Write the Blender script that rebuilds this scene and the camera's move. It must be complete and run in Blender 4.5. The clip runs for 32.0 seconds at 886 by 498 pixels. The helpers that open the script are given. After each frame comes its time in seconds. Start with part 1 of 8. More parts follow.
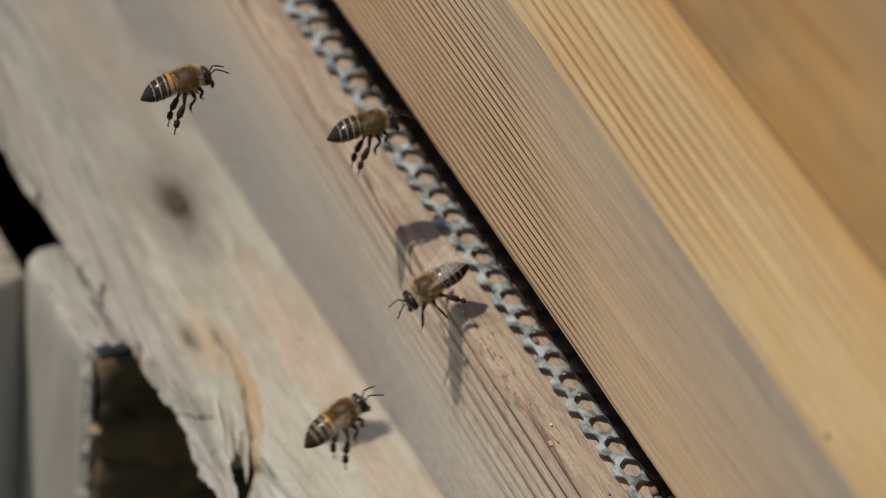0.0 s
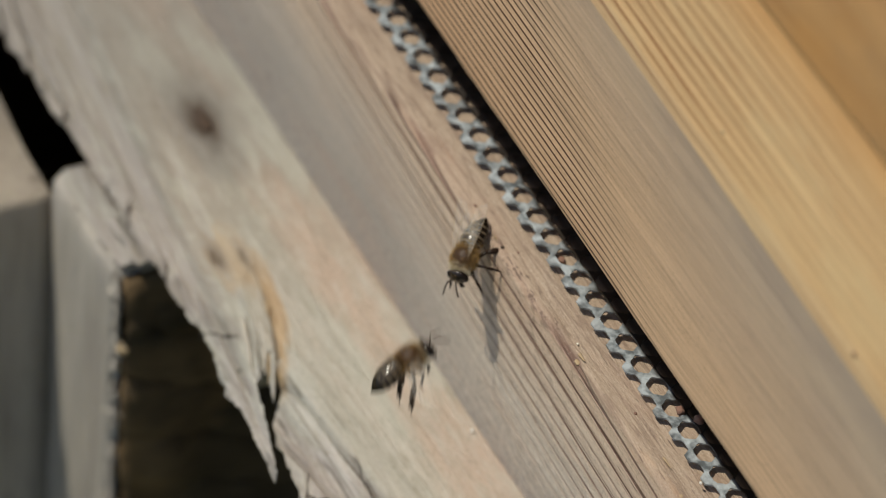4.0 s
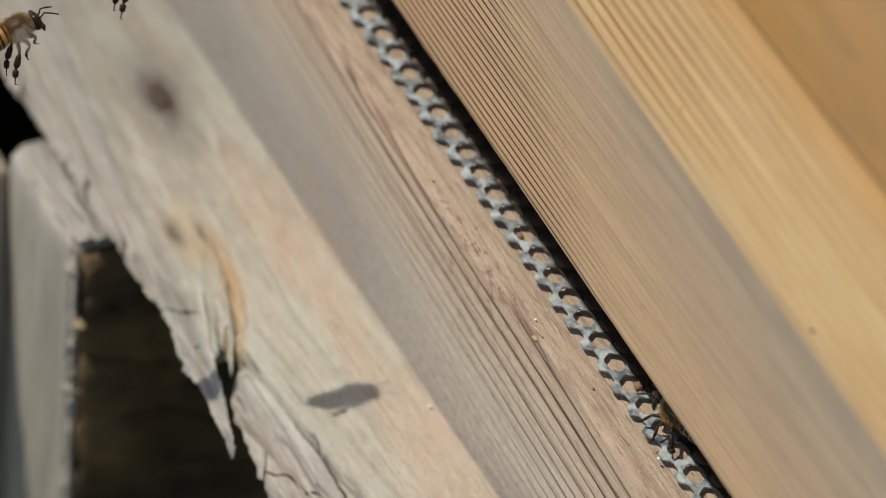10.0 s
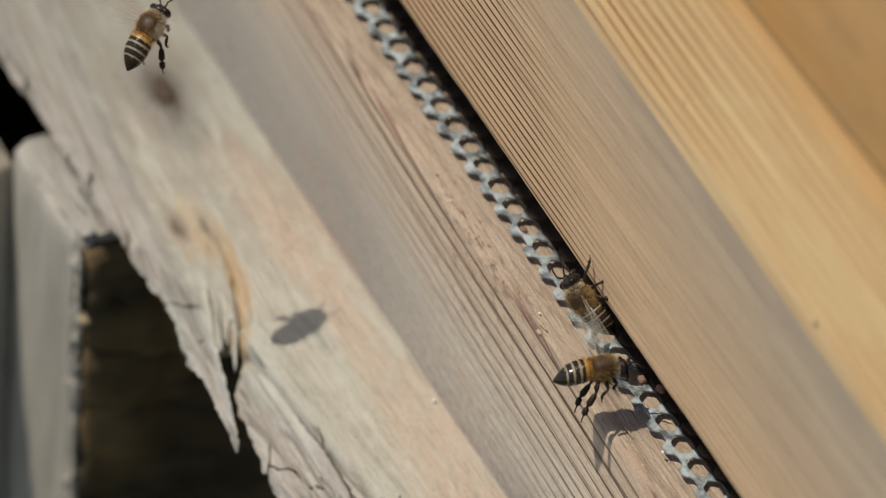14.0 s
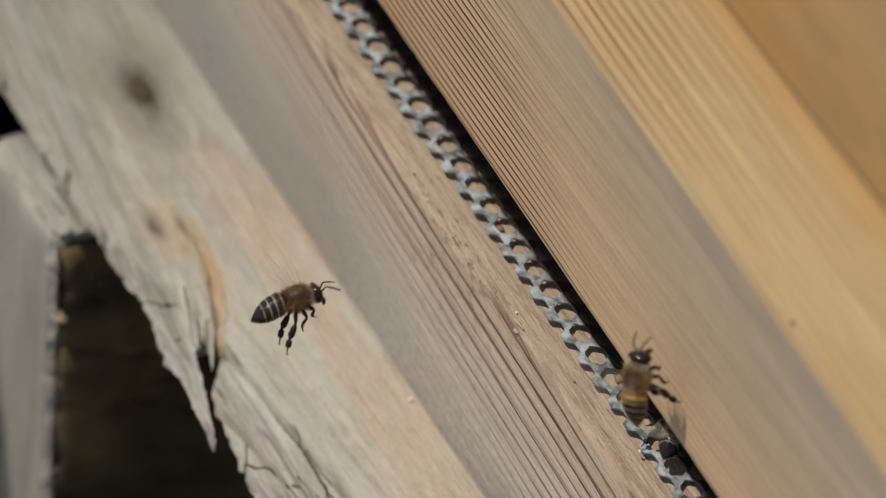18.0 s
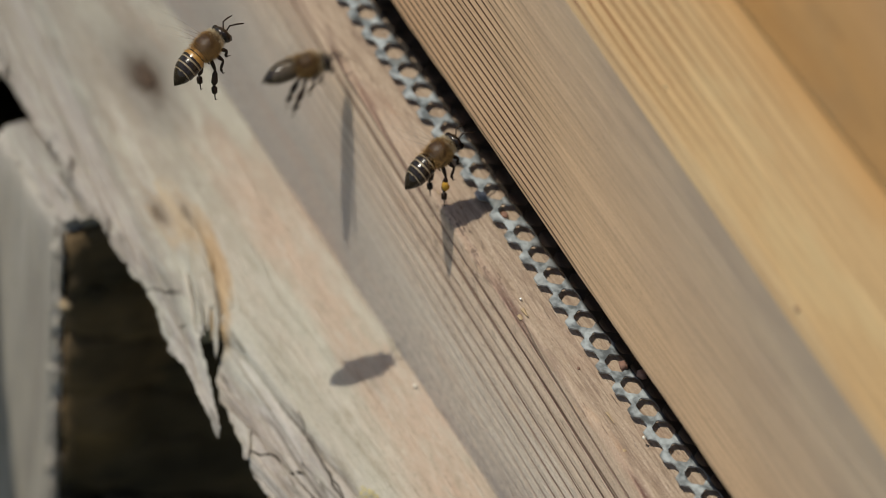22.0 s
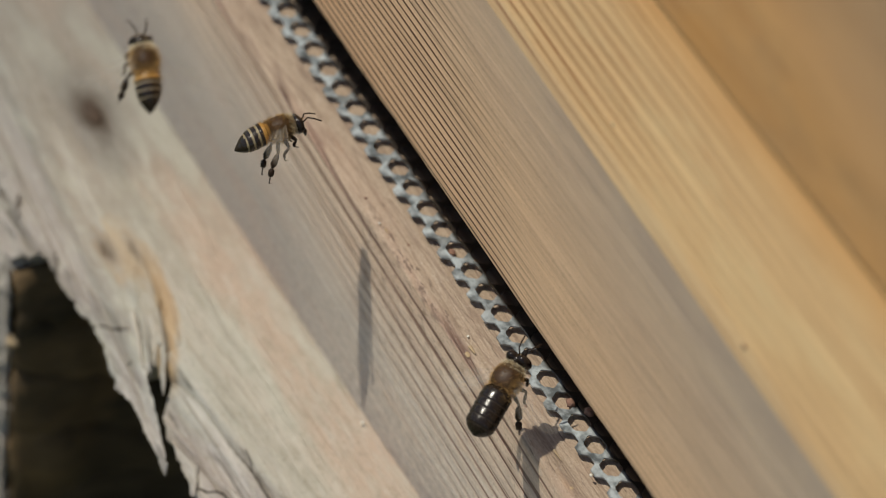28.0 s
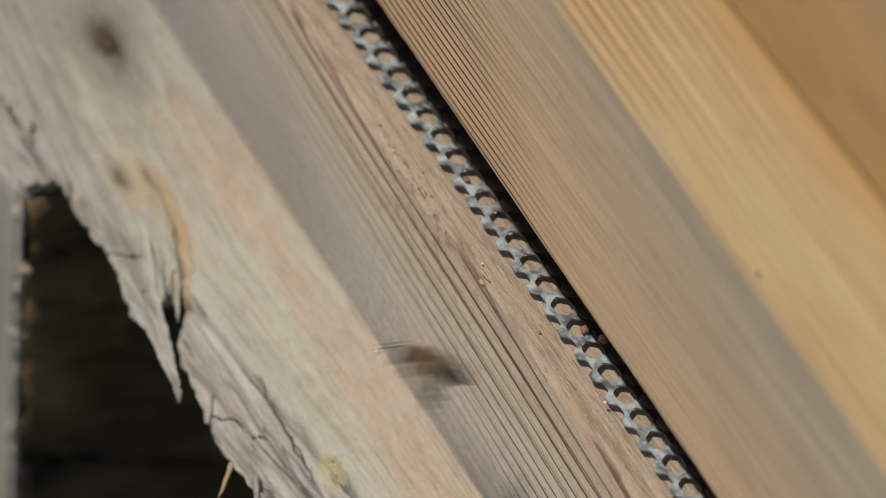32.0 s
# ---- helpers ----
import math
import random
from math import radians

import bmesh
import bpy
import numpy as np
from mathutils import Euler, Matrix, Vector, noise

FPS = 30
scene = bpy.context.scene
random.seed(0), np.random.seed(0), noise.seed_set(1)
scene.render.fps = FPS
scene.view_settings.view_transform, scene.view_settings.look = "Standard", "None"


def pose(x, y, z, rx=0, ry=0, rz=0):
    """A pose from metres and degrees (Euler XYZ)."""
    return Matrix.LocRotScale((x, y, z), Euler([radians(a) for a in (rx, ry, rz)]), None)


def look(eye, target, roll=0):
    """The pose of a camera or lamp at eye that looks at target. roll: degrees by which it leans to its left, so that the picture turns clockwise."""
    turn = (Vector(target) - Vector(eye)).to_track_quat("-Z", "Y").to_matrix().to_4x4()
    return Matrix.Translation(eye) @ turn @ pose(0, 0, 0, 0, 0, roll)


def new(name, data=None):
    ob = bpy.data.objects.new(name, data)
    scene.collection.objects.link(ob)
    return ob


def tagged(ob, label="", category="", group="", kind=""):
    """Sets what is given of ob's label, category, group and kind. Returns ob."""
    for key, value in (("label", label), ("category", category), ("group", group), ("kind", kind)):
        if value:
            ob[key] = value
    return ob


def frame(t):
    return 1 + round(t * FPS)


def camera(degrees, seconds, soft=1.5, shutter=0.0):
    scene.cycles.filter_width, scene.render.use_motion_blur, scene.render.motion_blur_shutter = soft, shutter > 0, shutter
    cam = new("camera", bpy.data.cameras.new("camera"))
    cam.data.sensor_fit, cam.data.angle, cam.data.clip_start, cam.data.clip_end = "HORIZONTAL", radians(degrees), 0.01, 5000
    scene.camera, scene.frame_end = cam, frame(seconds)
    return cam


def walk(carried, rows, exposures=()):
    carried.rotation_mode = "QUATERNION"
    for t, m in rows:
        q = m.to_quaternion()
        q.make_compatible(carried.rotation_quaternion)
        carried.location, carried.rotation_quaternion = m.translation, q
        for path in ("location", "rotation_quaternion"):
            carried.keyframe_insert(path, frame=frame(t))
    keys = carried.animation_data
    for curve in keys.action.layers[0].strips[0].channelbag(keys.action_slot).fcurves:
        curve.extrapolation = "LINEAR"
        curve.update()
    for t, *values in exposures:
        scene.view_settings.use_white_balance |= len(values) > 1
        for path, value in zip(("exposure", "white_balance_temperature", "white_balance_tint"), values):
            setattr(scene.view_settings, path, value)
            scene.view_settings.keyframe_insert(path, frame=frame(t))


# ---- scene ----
# ---------------------------------------------------------------- camera
FOV = 10.66
cam = camera(FOV, 32.0, soft=0.65, shutter=0.4)
cam.data.dof.use_dof = True
cam.data.dof.focus_distance = 0.689
cam.data.dof.aperture_fstop = 15.5
EYE = (0.40143, -0.28756, 0.49615)
# seconds, then the turn of the camera in degrees about x, y and z
PATH = [
    (0, 46.1894, -6.6819, 62.5051), (0.5, 46.1815, -6.6555, 62.4780), (1, 46.0763, -6.5863, 62.6059), (1.5, 45.6822, -6.2665, 62.9214),
    (2, 45.2670, -6.2967, 62.9603), (2.5, 45.3629, -6.4688, 62.7609), (4.5, 45.1261, -6.4685, 62.7288), (5, 45.0667, -6.5271, 62.6839),
    (5.5, 45.0215, -6.6289, 62.5858), (6, 44.9742, -6.6552, 62.5318), (6.5, 44.8378, -6.6723, 62.5281), (7, 44.2690, -6.5865, 62.6146),
    (7.5, 44.3864, -6.6333, 62.5761), (8, 44.5139, -6.7218, 62.4838), (8.5, 44.7873, -6.7715, 62.4388), (9, 44.9232, -6.8343, 62.3744),
    (9.5, 44.9484, -6.8019, 62.4208), (10, 44.9365, -6.8277, 62.3831), (10.5, 44.8000, -6.9090, 62.2913), (11, 44.7815, -7.0552, 62.1428),
    (11.5, 44.7223, -7.1813, 62.0031), (12, 44.6397, -6.9567, 62.2658), (12.5, 44.5056, -6.6646, 62.5780), (13, 44.4283, -6.5670, 62.6438),
    (13.5, 44.7171, -6.6386, 62.4939), (14, 44.8663, -6.7403, 62.3616), (14.5, 44.8691, -6.7316, 62.4044), (15, 44.6259, -6.7364, 62.4476),
    (15.5, 44.6676, -6.8906, 62.2914), (17.5, 44.7657, -6.9426, 62.2321), (18, 44.8741, -6.9694, 62.1966), (18.5, 44.9504, -6.9607, 62.2172),
    (19, 44.7975, -6.9025, 62.3043), (19.5, 44.7271, -6.9105, 62.2977), (20, 44.7868, -6.9473, 62.2163), (20.5, 44.8171, -6.9705, 62.2029),
    (21, 44.8605, -6.9421, 62.3093), (21.5, 44.7815, -6.9117, 62.3058), (22, 44.7107, -6.8955, 62.1927), (22.5, 44.6899, -7.1080, 62.0056),
    (23, 44.8208, -7.2523, 61.9008), (23.5, 44.6671, -7.1615, 62.0588), (24, 44.4853, -7.1174, 62.0749), (24.5, 44.6529, -7.1239, 62.0653),
    (25, 44.9040, -7.1426, 62.0357), (25.5, 44.8461, -7.0948, 62.1133), (27.5, 44.9722, -7.3244, 61.8787), (28, 45.2122, -7.3910, 61.7898),
    (28.5, 45.0233, -7.3974, 61.8036), (29, 44.8481, -7.3713, 61.8218), (29.5, 44.7242, -7.3671, 61.8178), (30, 44.5888, -7.3174, 61.8677),
    (30.5, 44.5325, -7.2984, 61.8906), (31, 44.4645, -7.2826, 61.8942), (31.5, 44.4058, -7.2864, 61.8938), (32, 44.3202, -7.2758, 61.9175),
]
STOPS = ((0, -0.045), (2, -0.065), (5, -0.005), (7, 0.135), (11, 0.105), (12, -0.045), (13, 0.105), (15, 0.085), (18, -0.065), (20, -0.045), (24, -0.025), (28, -0.045), (29, -0.195), (31, -0.205), (32, -0.105))
walk(cam, [(t, pose(*EYE, rx, ry, rz)) for t, rx, ry, rz in PATH], exposures=[(t, e, 6700, 9) for t, e in STOPS])

# ---------------------------------------------------------------- light
SUN_WAY = Vector((0.27, 0.42, -1.0)).normalized()
world = bpy.data.worlds.new("sky")
scene.world = world
world.use_nodes = True
wn = world.node_tree.nodes
sky = wn.new("ShaderNodeTexSky")
sky.sky_type = "NISHITA"
sky.sun_disc = False
sky.sun_elevation = math.asin(-SUN_WAY.z)
sky.sun_rotation = math.atan2(-SUN_WAY.x, -SUN_WAY.y)
world.node_tree.links.new(sky.outputs[0], wn["Background"].inputs[0])
wn["Background"].inputs[1].default_value = 0.095
sun_data = bpy.data.lights.new("sun", "SUN")
sun_data.energy, sun_data.angle, sun_data.color = 3.25, radians(0.55), (1.0, 0.95, 0.83)
sun = new("sun", sun_data)
sun.matrix_world = look((-0.8, -1.4, 3.0), Vector((-0.8, -1.4, 3.0)) + SUN_WAY)


# ---------------------------------------------------------------- materials
class Mat:
    """A node material with a few shorthands."""

    def __init__(self, name, rough=0.6, metal=0.0):
        self.m = bpy.data.materials.new(name)
        self.m.use_nodes = True
        self.nt = self.m.node_tree
        self.b = self.nt.nodes["Principled BSDF"]
        self.b.inputs["Roughness"].default_value = rough
        self.b.inputs["Metallic"].default_value = metal
        self.co = self.nt.nodes.new("ShaderNodeTexCoord").outputs["Object"]

    def link(self, a, b):
        self.nt.links.new(a, b)

    def scaled(self, sx, sy, sz, vec=None):
        n = self.nt.nodes.new("ShaderNodeMapping")
        n.inputs["Scale"].default_value = (sx, sy, sz)
        self.link(vec or self.co, n.inputs["Vector"])
        return n.outputs[0]

    def along(self, axis, a, b):
        """Coordinates stretched along the grain's axis."""
        return self.scaled(*(a if k == axis else b for k in "xyz"))

    def noise(self, vec, scale=1.0, detail=4.0, rough=0.55, distort=0.0):
        n = self.nt.nodes.new("ShaderNodeTexNoise")
        n.inputs["Scale"].default_value = scale
        n.inputs["Detail"].default_value = detail
        n.inputs["Roughness"].default_value = rough
        n.inputs["Distortion"].default_value = distort
        self.link(vec, n.inputs["Vector"])
        return n.outputs["Fac"]

    def ramp(self, fac, *stops):
        n = self.nt.nodes.new("ShaderNodeValToRGB")
        e = n.color_ramp.elements
        while len(e) < len(stops):
            e.new(0.5)
        for el, (p, c) in zip(e, stops):
            el.position = p
            el.color = (*c, 1) if not isinstance(c, (int, float)) else (c, c, c, 1)
        self.link(fac, n.inputs[0])
        return n.outputs[0]

    def mix(self, fac, a, b, mode="MIX"):
        n = self.nt.nodes.new("ShaderNodeMix")
        n.data_type, n.blend_type = "RGBA", mode
        for sock, v in ((n.inputs[0], fac), (n.inputs[6], a), (n.inputs[7], b)):
            if isinstance(v, (int, float)):
                sock.default_value = v
            elif isinstance(v, tuple):
                sock.default_value = (*v, 1)
            else:
                self.link(v, sock)
        return n.outputs[2]

    def math(self, op, a, b=0.0, c=0.0):
        n = self.nt.nodes.new("ShaderNodeMath")
        n.operation = op
        for sock, v in zip(n.inputs, (a, b, c)):
            if isinstance(v, (int, float)):
                sock.default_value = v
            else:
                self.link(v, sock)
        return n.outputs[0]

    def skew(self, k):
        """Let the grain sink or rise along x: every later coordinate has z + k x."""
        n = self.nt.nodes.new("ShaderNodeCombineXYZ")
        z = self.math("MULTIPLY_ADD", self.axis(0), k, self.axis(2))
        for i, v in enumerate((self.axis(0), self.axis(1), z)):
            self.link(v, n.inputs[i])
        self.co = n.outputs[0]

    def fan(self, k):
        """Coordinates whose y leans with x, so that the grain runs out to one side."""
        n = self.nt.nodes.new("ShaderNodeCombineXYZ")
        y = self.math("MULTIPLY_ADD", self.axis(0), k, self.axis(1))
        for i, v in enumerate((self.axis(0), y, self.axis(2))):
            self.link(v, n.inputs[i])
        return n.outputs[0]

    def axis(self, k, vec=None):
        n = self.nt.nodes.new("ShaderNodeSeparateXYZ")
        self.link(vec or self.co, n.inputs[0])
        return n.outputs[k]

    def color(self, c):
        if isinstance(c, tuple):
            self.b.inputs["Base Color"].default_value = (*c, 1)
        else:
            self.link(c, self.b.inputs["Base Color"])

    def rough(self, r):
        self.link(r, self.b.inputs["Roughness"])

    def bump(self, h, strength=0.5, dist=0.0005):
        n = self.nt.nodes.new("ShaderNodeBump")
        n.inputs["Strength"].default_value = strength
        n.inputs["Distance"].default_value = dist
        self.link(h, n.inputs["Height"])
        self.link(n.outputs[0], self.b.inputs["Normal"])


def rings(m, axis, period, wander, along=6.0, across=40.0, tilt=0.0):
    """Annual rings that run along x: a saw of late wood lines across the given axis."""
    w = m.noise(m.scaled(along, across, across), 1.0, 3.0)
    c = m.math("MULTIPLY_ADD", w, wander, m.axis(axis))
    if tilt:
        c = m.math("MULTIPLY_ADD", m.axis(0), tilt, c)
    c = m.math("MULTIPLY_ADD", m.noise(m.scaled(along * 7, across * 8, across * 8), 1.0, 4.0), wander * 0.12, c)
    f = m.math("FRACT", m.math("DIVIDE", c, period))
    return m.math("POWER", f, 2.2)


def ridges(m, axis_scale, width, detail=2.0):
    """Irregular thin lines along x: where a stretched noise crosses its middle."""
    n = m.noise(m.scaled(*axis_scale), 1.0, detail, 0.5)
    d = m.math("ABSOLUTE", m.math("SUBTRACT", n, 0.5))
    return m.ramp(m.math("DIVIDE", d, width), (0.0, 1.0), (1.0, 0.0))


def mat_landing():
    """Weathered pine: tan on top, greyer on the front edge, thin red-brown late wood lines along the grain."""
    m = Mat("weathered_pine", 0.75)
    x, y, z = m.axis(0), m.axis(1), m.axis(2)
    m.skew(0.084)
    fibre = m.noise(m.scaled(160, 1900, 1900), 1.0, 6.0, 0.68)
    blot = m.noise(m.scaled(22, 110, 110), 1.0, 4.0, 0.6)
    top = m.ramp(fibre, (0.22, (0.31, 0.225, 0.16)), (0.50, (0.415, 0.315, 0.23)), (0.85, (0.52, 0.41, 0.31)))
    grey = m.ramp(fibre, (0.20, (0.59, 0.505, 0.415)), (0.50, (0.69, 0.605, 0.505)), (0.85, (0.77, 0.69, 0.59)))
    wob = m.math("MULTIPLY_ADD", blot, 0.020, z)
    f = m.ramp(m.math("MULTIPLY_ADD", wob, 46.0, 0.62), (0.0, 1.0), (1.0, 0.0))
    # the front is coloured paler than the top to offset its weaker sunlight
    tan = m.ramp(fibre, (0.22, (0.60, 0.44, 0.315)), (0.50, (0.73, 0.555, 0.41)), (0.85, (0.79, 0.635, 0.49)))
    out = m.ramp(m.math("DIVIDE", m.math("ADD", z, 0.0004), -0.0014), (0.0, 0.0), (1.0, 1.0))
    c = m.mix(f, m.mix(out, top, tan), grey)
    streak = m.math("MULTIPLY", ridges(m, (6.0, 620, 620), 0.055), m.math("SUBTRACT", 1.0, out))
    c = m.mix(m.math("MULTIPLY", streak, 0.55), c, (0.17, 0.105, 0.075))
    # bleached grey towards one end and the lower edge
    g = m.math("MULTIPLY_ADD", x, -15.0, m.math("MULTIPLY_ADD", z, -16.0, m.math("MULTIPLY_ADD", blot, 0.5, -0.55)))
    c = m.mix(m.math("MULTIPLY", m.math("MULTIPLY", m.ramp(g, (0.2, 0.0), (0.8, 1.0)), f), 0.8), c, (0.375, 0.345, 0.315))
    # late wood: wide apart at the crease, close together below; the lines fall slowly along the board
    wand = m.noise(m.scaled(5.0, 40, 40), 1.0, 3.0)
    warp = m.noise(m.scaled(24, 200, 200), 1.0, 4.0)
    q = m.math("MULTIPLY_ADD", x, 0.084, m.math("MULTIPLY_ADD", warp, 0.0012, m.math("MULTIPLY_ADD", wand, 0.0045, z)))
    q2 = m.math("MULTIPLY", m.math("MULTIPLY", q, q), -2600.0)
    ph = m.math("FRACT", m.math("MULTIPLY_ADD", q, 330.0, q2))
    on = m.ramp(m.noise(m.scaled(6, 260, 260), 1.0, 4.0), (0.34, 0.35), (0.48, 1.0))
    edge = m.ramp(ph, (0.0, 0.0), (0.50, 0.0), (0.76, 0.25), (0.84, 1.0), (0.97, 1.0), (1.0, 0.0))
    front = m.ramp(m.math("DIVIDE", m.math("ADD", y, -0.0006), 0.001), (0.0, 1.0), (1.0, 0.0))
    late = m.math("MULTIPLY", m.math("MULTIPLY", m.math("MULTIPLY", edge, on), front), m.ramp(m.math("MULTIPLY_ADD", x, 12.0, m.math("MULTIPLY_ADD", warp, 0.6, m.math("MULTIPLY_ADD", z, 45.0, 1.0))), (0.0, 0.15), (0.80, 1.0)))
    c = m.mix(late, c, (0.125, 0.056, 0.040))
    c = m.mix(m.math("MULTIPLY", m.math("MULTIPLY", m.ramp(ph, (0.45, 0.0), (0.80, 0.3), (0.84, 0.0)), on), front), c, (0.47, 0.315, 0.225))
    ph2 = m.math("FRACT", m.math("MULTIPLY_ADD", q, 400.0, m.math("MULTIPLY", q2, 1.3)))
    thin = m.math("MULTIPLY", m.math("MULTIPLY", m.ramp(ph2, (0.76, 0.0), (0.92, 1.0), (0.96, 1.0), (1.0, 0.0)), front), m.ramp(m.noise(m.scaled(4, 300, 300), 1.0, 2.0), (0.44, 0.0), (0.64, 0.45)))
    c = m.mix(thin, c, (0.235, 0.155, 0.108))
    # three long shakes that open along the grain
    for z0, slope, wide, amount in ((-0.0036, 0.062, 0.00030, 0.95), (-0.0067, 0.070, 0.00024, 0.9), (-0.0112, 0.078, 0.00018, 0.8)):
        d = m.math("MULTIPLY_ADD", x, slope, m.math("ADD", z, -z0))
        d = m.math("MULTIPLY_ADD", m.math("SUBTRACT", m.noise(m.scaled(26, 20, 20), 1.0, 4.0), 0.5), 0.0016, d)
        gap = m.math("MULTIPLY", m.ramp(m.math("DIVIDE", m.math("ABSOLUTE", d), wide), (0.35, amount), (1.0, 0.0)), front)
        c = m.mix(gap, c, (0.085, 0.042, 0.028))
        shade = m.ramp(m.math("DIVIDE", d, wide * 7), (0.0, 0.0), (0.15, 0.35), (1.0, 0.0))
        c = m.mix(m.math("MULTIPLY", shade, front), c, (0.36, 0.235, 0.165))
    fine = ridges(m, (5.0, 1100, 1100), 0.07)
    c = m.mix(m.math("MULTIPLY", fine, 0.10), c, (0.21, 0.145, 0.10))
    # fine weathering pits
    warm = m.noise(m.scaled(30, 160, 160), 1.0, 4.0, 0.6)
    c = m.mix(m.ramp(warm, (0.50, 0.0), (0.68, 0.28)), c, (0.50, 0.335, 0.245))
    c = m.mix(m.math("MULTIPLY", m.ramp(warm, (0.34, 0.25), (0.46, 0.0)), f), c, (0.44, 0.40, 0.35))
    pit = m.noise(m.scaled(2600, 4200, 4200), 1.0, 3.0, 0.7)
    c = m.mix(m.ramp(pit, (0.55, 0.0), (0.68, 0.6)), c, (0.17, 0.13, 0.10))
    c = m.mix(m.ramp(pit, (0.30, 0.4), (0.42, 0.0)), c, (0.68, 0.60, 0.50))
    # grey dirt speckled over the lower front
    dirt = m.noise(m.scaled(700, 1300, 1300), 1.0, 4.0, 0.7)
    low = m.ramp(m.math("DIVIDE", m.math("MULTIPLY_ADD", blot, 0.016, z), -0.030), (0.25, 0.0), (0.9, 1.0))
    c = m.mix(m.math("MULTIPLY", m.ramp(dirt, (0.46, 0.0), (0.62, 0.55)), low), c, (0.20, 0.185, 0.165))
    # darker blue-grey lines along the foot of the front, stronger towards +x
    foot = m.ramp(m.math("DIVIDE", m.math("ADD", m.math("MULTIPLY_ADD", blot, 0.008, z), 0.0318), 0.010), (0.15, 1.0), (1.0, 0.0))
    foot = m.math("MULTIPLY", foot, m.ramp(m.math("MULTIPLY_ADD", x, 18.0, m.math("MULTIPLY_ADD", blot, 0.6, 0.1)), (0.0, 0.1), (0.7, 1.0)))
    foot_lines = ridges(m, (7.0, 420, 420), 0.11, 3.0)
    c = m.mix(m.math("MULTIPLY", foot, m.math("MULTIPLY_ADD", foot_lines, 0.55, 0.25)), c, (0.165, 0.160, 0.165))
    dash = m.noise(m.scaled(130, 1900, 1900), 1.0, 3.0)
    c = m.mix(m.ramp(dash, (0.66, 0.0), (0.72, 0.75)), c, (0.10, 0.06, 0.045))
    c = m.mix(m.ramp(m.noise(m.scaled(60, 300, 300), 1.0, 3.0), (0.64, 0.0), (0.76, 0.3)), c, (0.52, 0.30, 0.16))
    # mud trodden into the rim in front of the entrance
    rim = m.ramp(m.math("DIVIDE", m.math("ABSOLUTE", m.math("ADD", m.math("MULTIPLY_ADD", blot, 0.002, y), -0.0022)), 0.0016), (0.3, 1.0), (1.0, 0.0))
    rim = m.math("MULTIPLY", rim, m.ramp(m.math("DIVIDE", m.math("ABSOLUTE", m.math("ADD", x, 0.006)), 0.024), (0.3, 1.0), (1.0, 0.1)))
    mud = m.noise(m.scaled(420, 1100, 1100), 1.0, 4.0, 0.7)
    c = m.mix(m.math("MULTIPLY", rim, m.ramp(mud, (0.53, 0.0), (0.60, 0.85))), c, (0.115, 0.072, 0.055))
    # the shade inside the entrance, painted on as dark brown
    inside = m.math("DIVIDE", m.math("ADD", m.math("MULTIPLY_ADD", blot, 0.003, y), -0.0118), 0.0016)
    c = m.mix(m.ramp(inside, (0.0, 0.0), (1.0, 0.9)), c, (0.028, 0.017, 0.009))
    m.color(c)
    m.bump(m.math("ADD", m.math("MULTIPLY_ADD", pit, 0.35, fibre), m.math("MULTIPLY", late, -1.6)), 0.6, 0.0005)
    return m.m


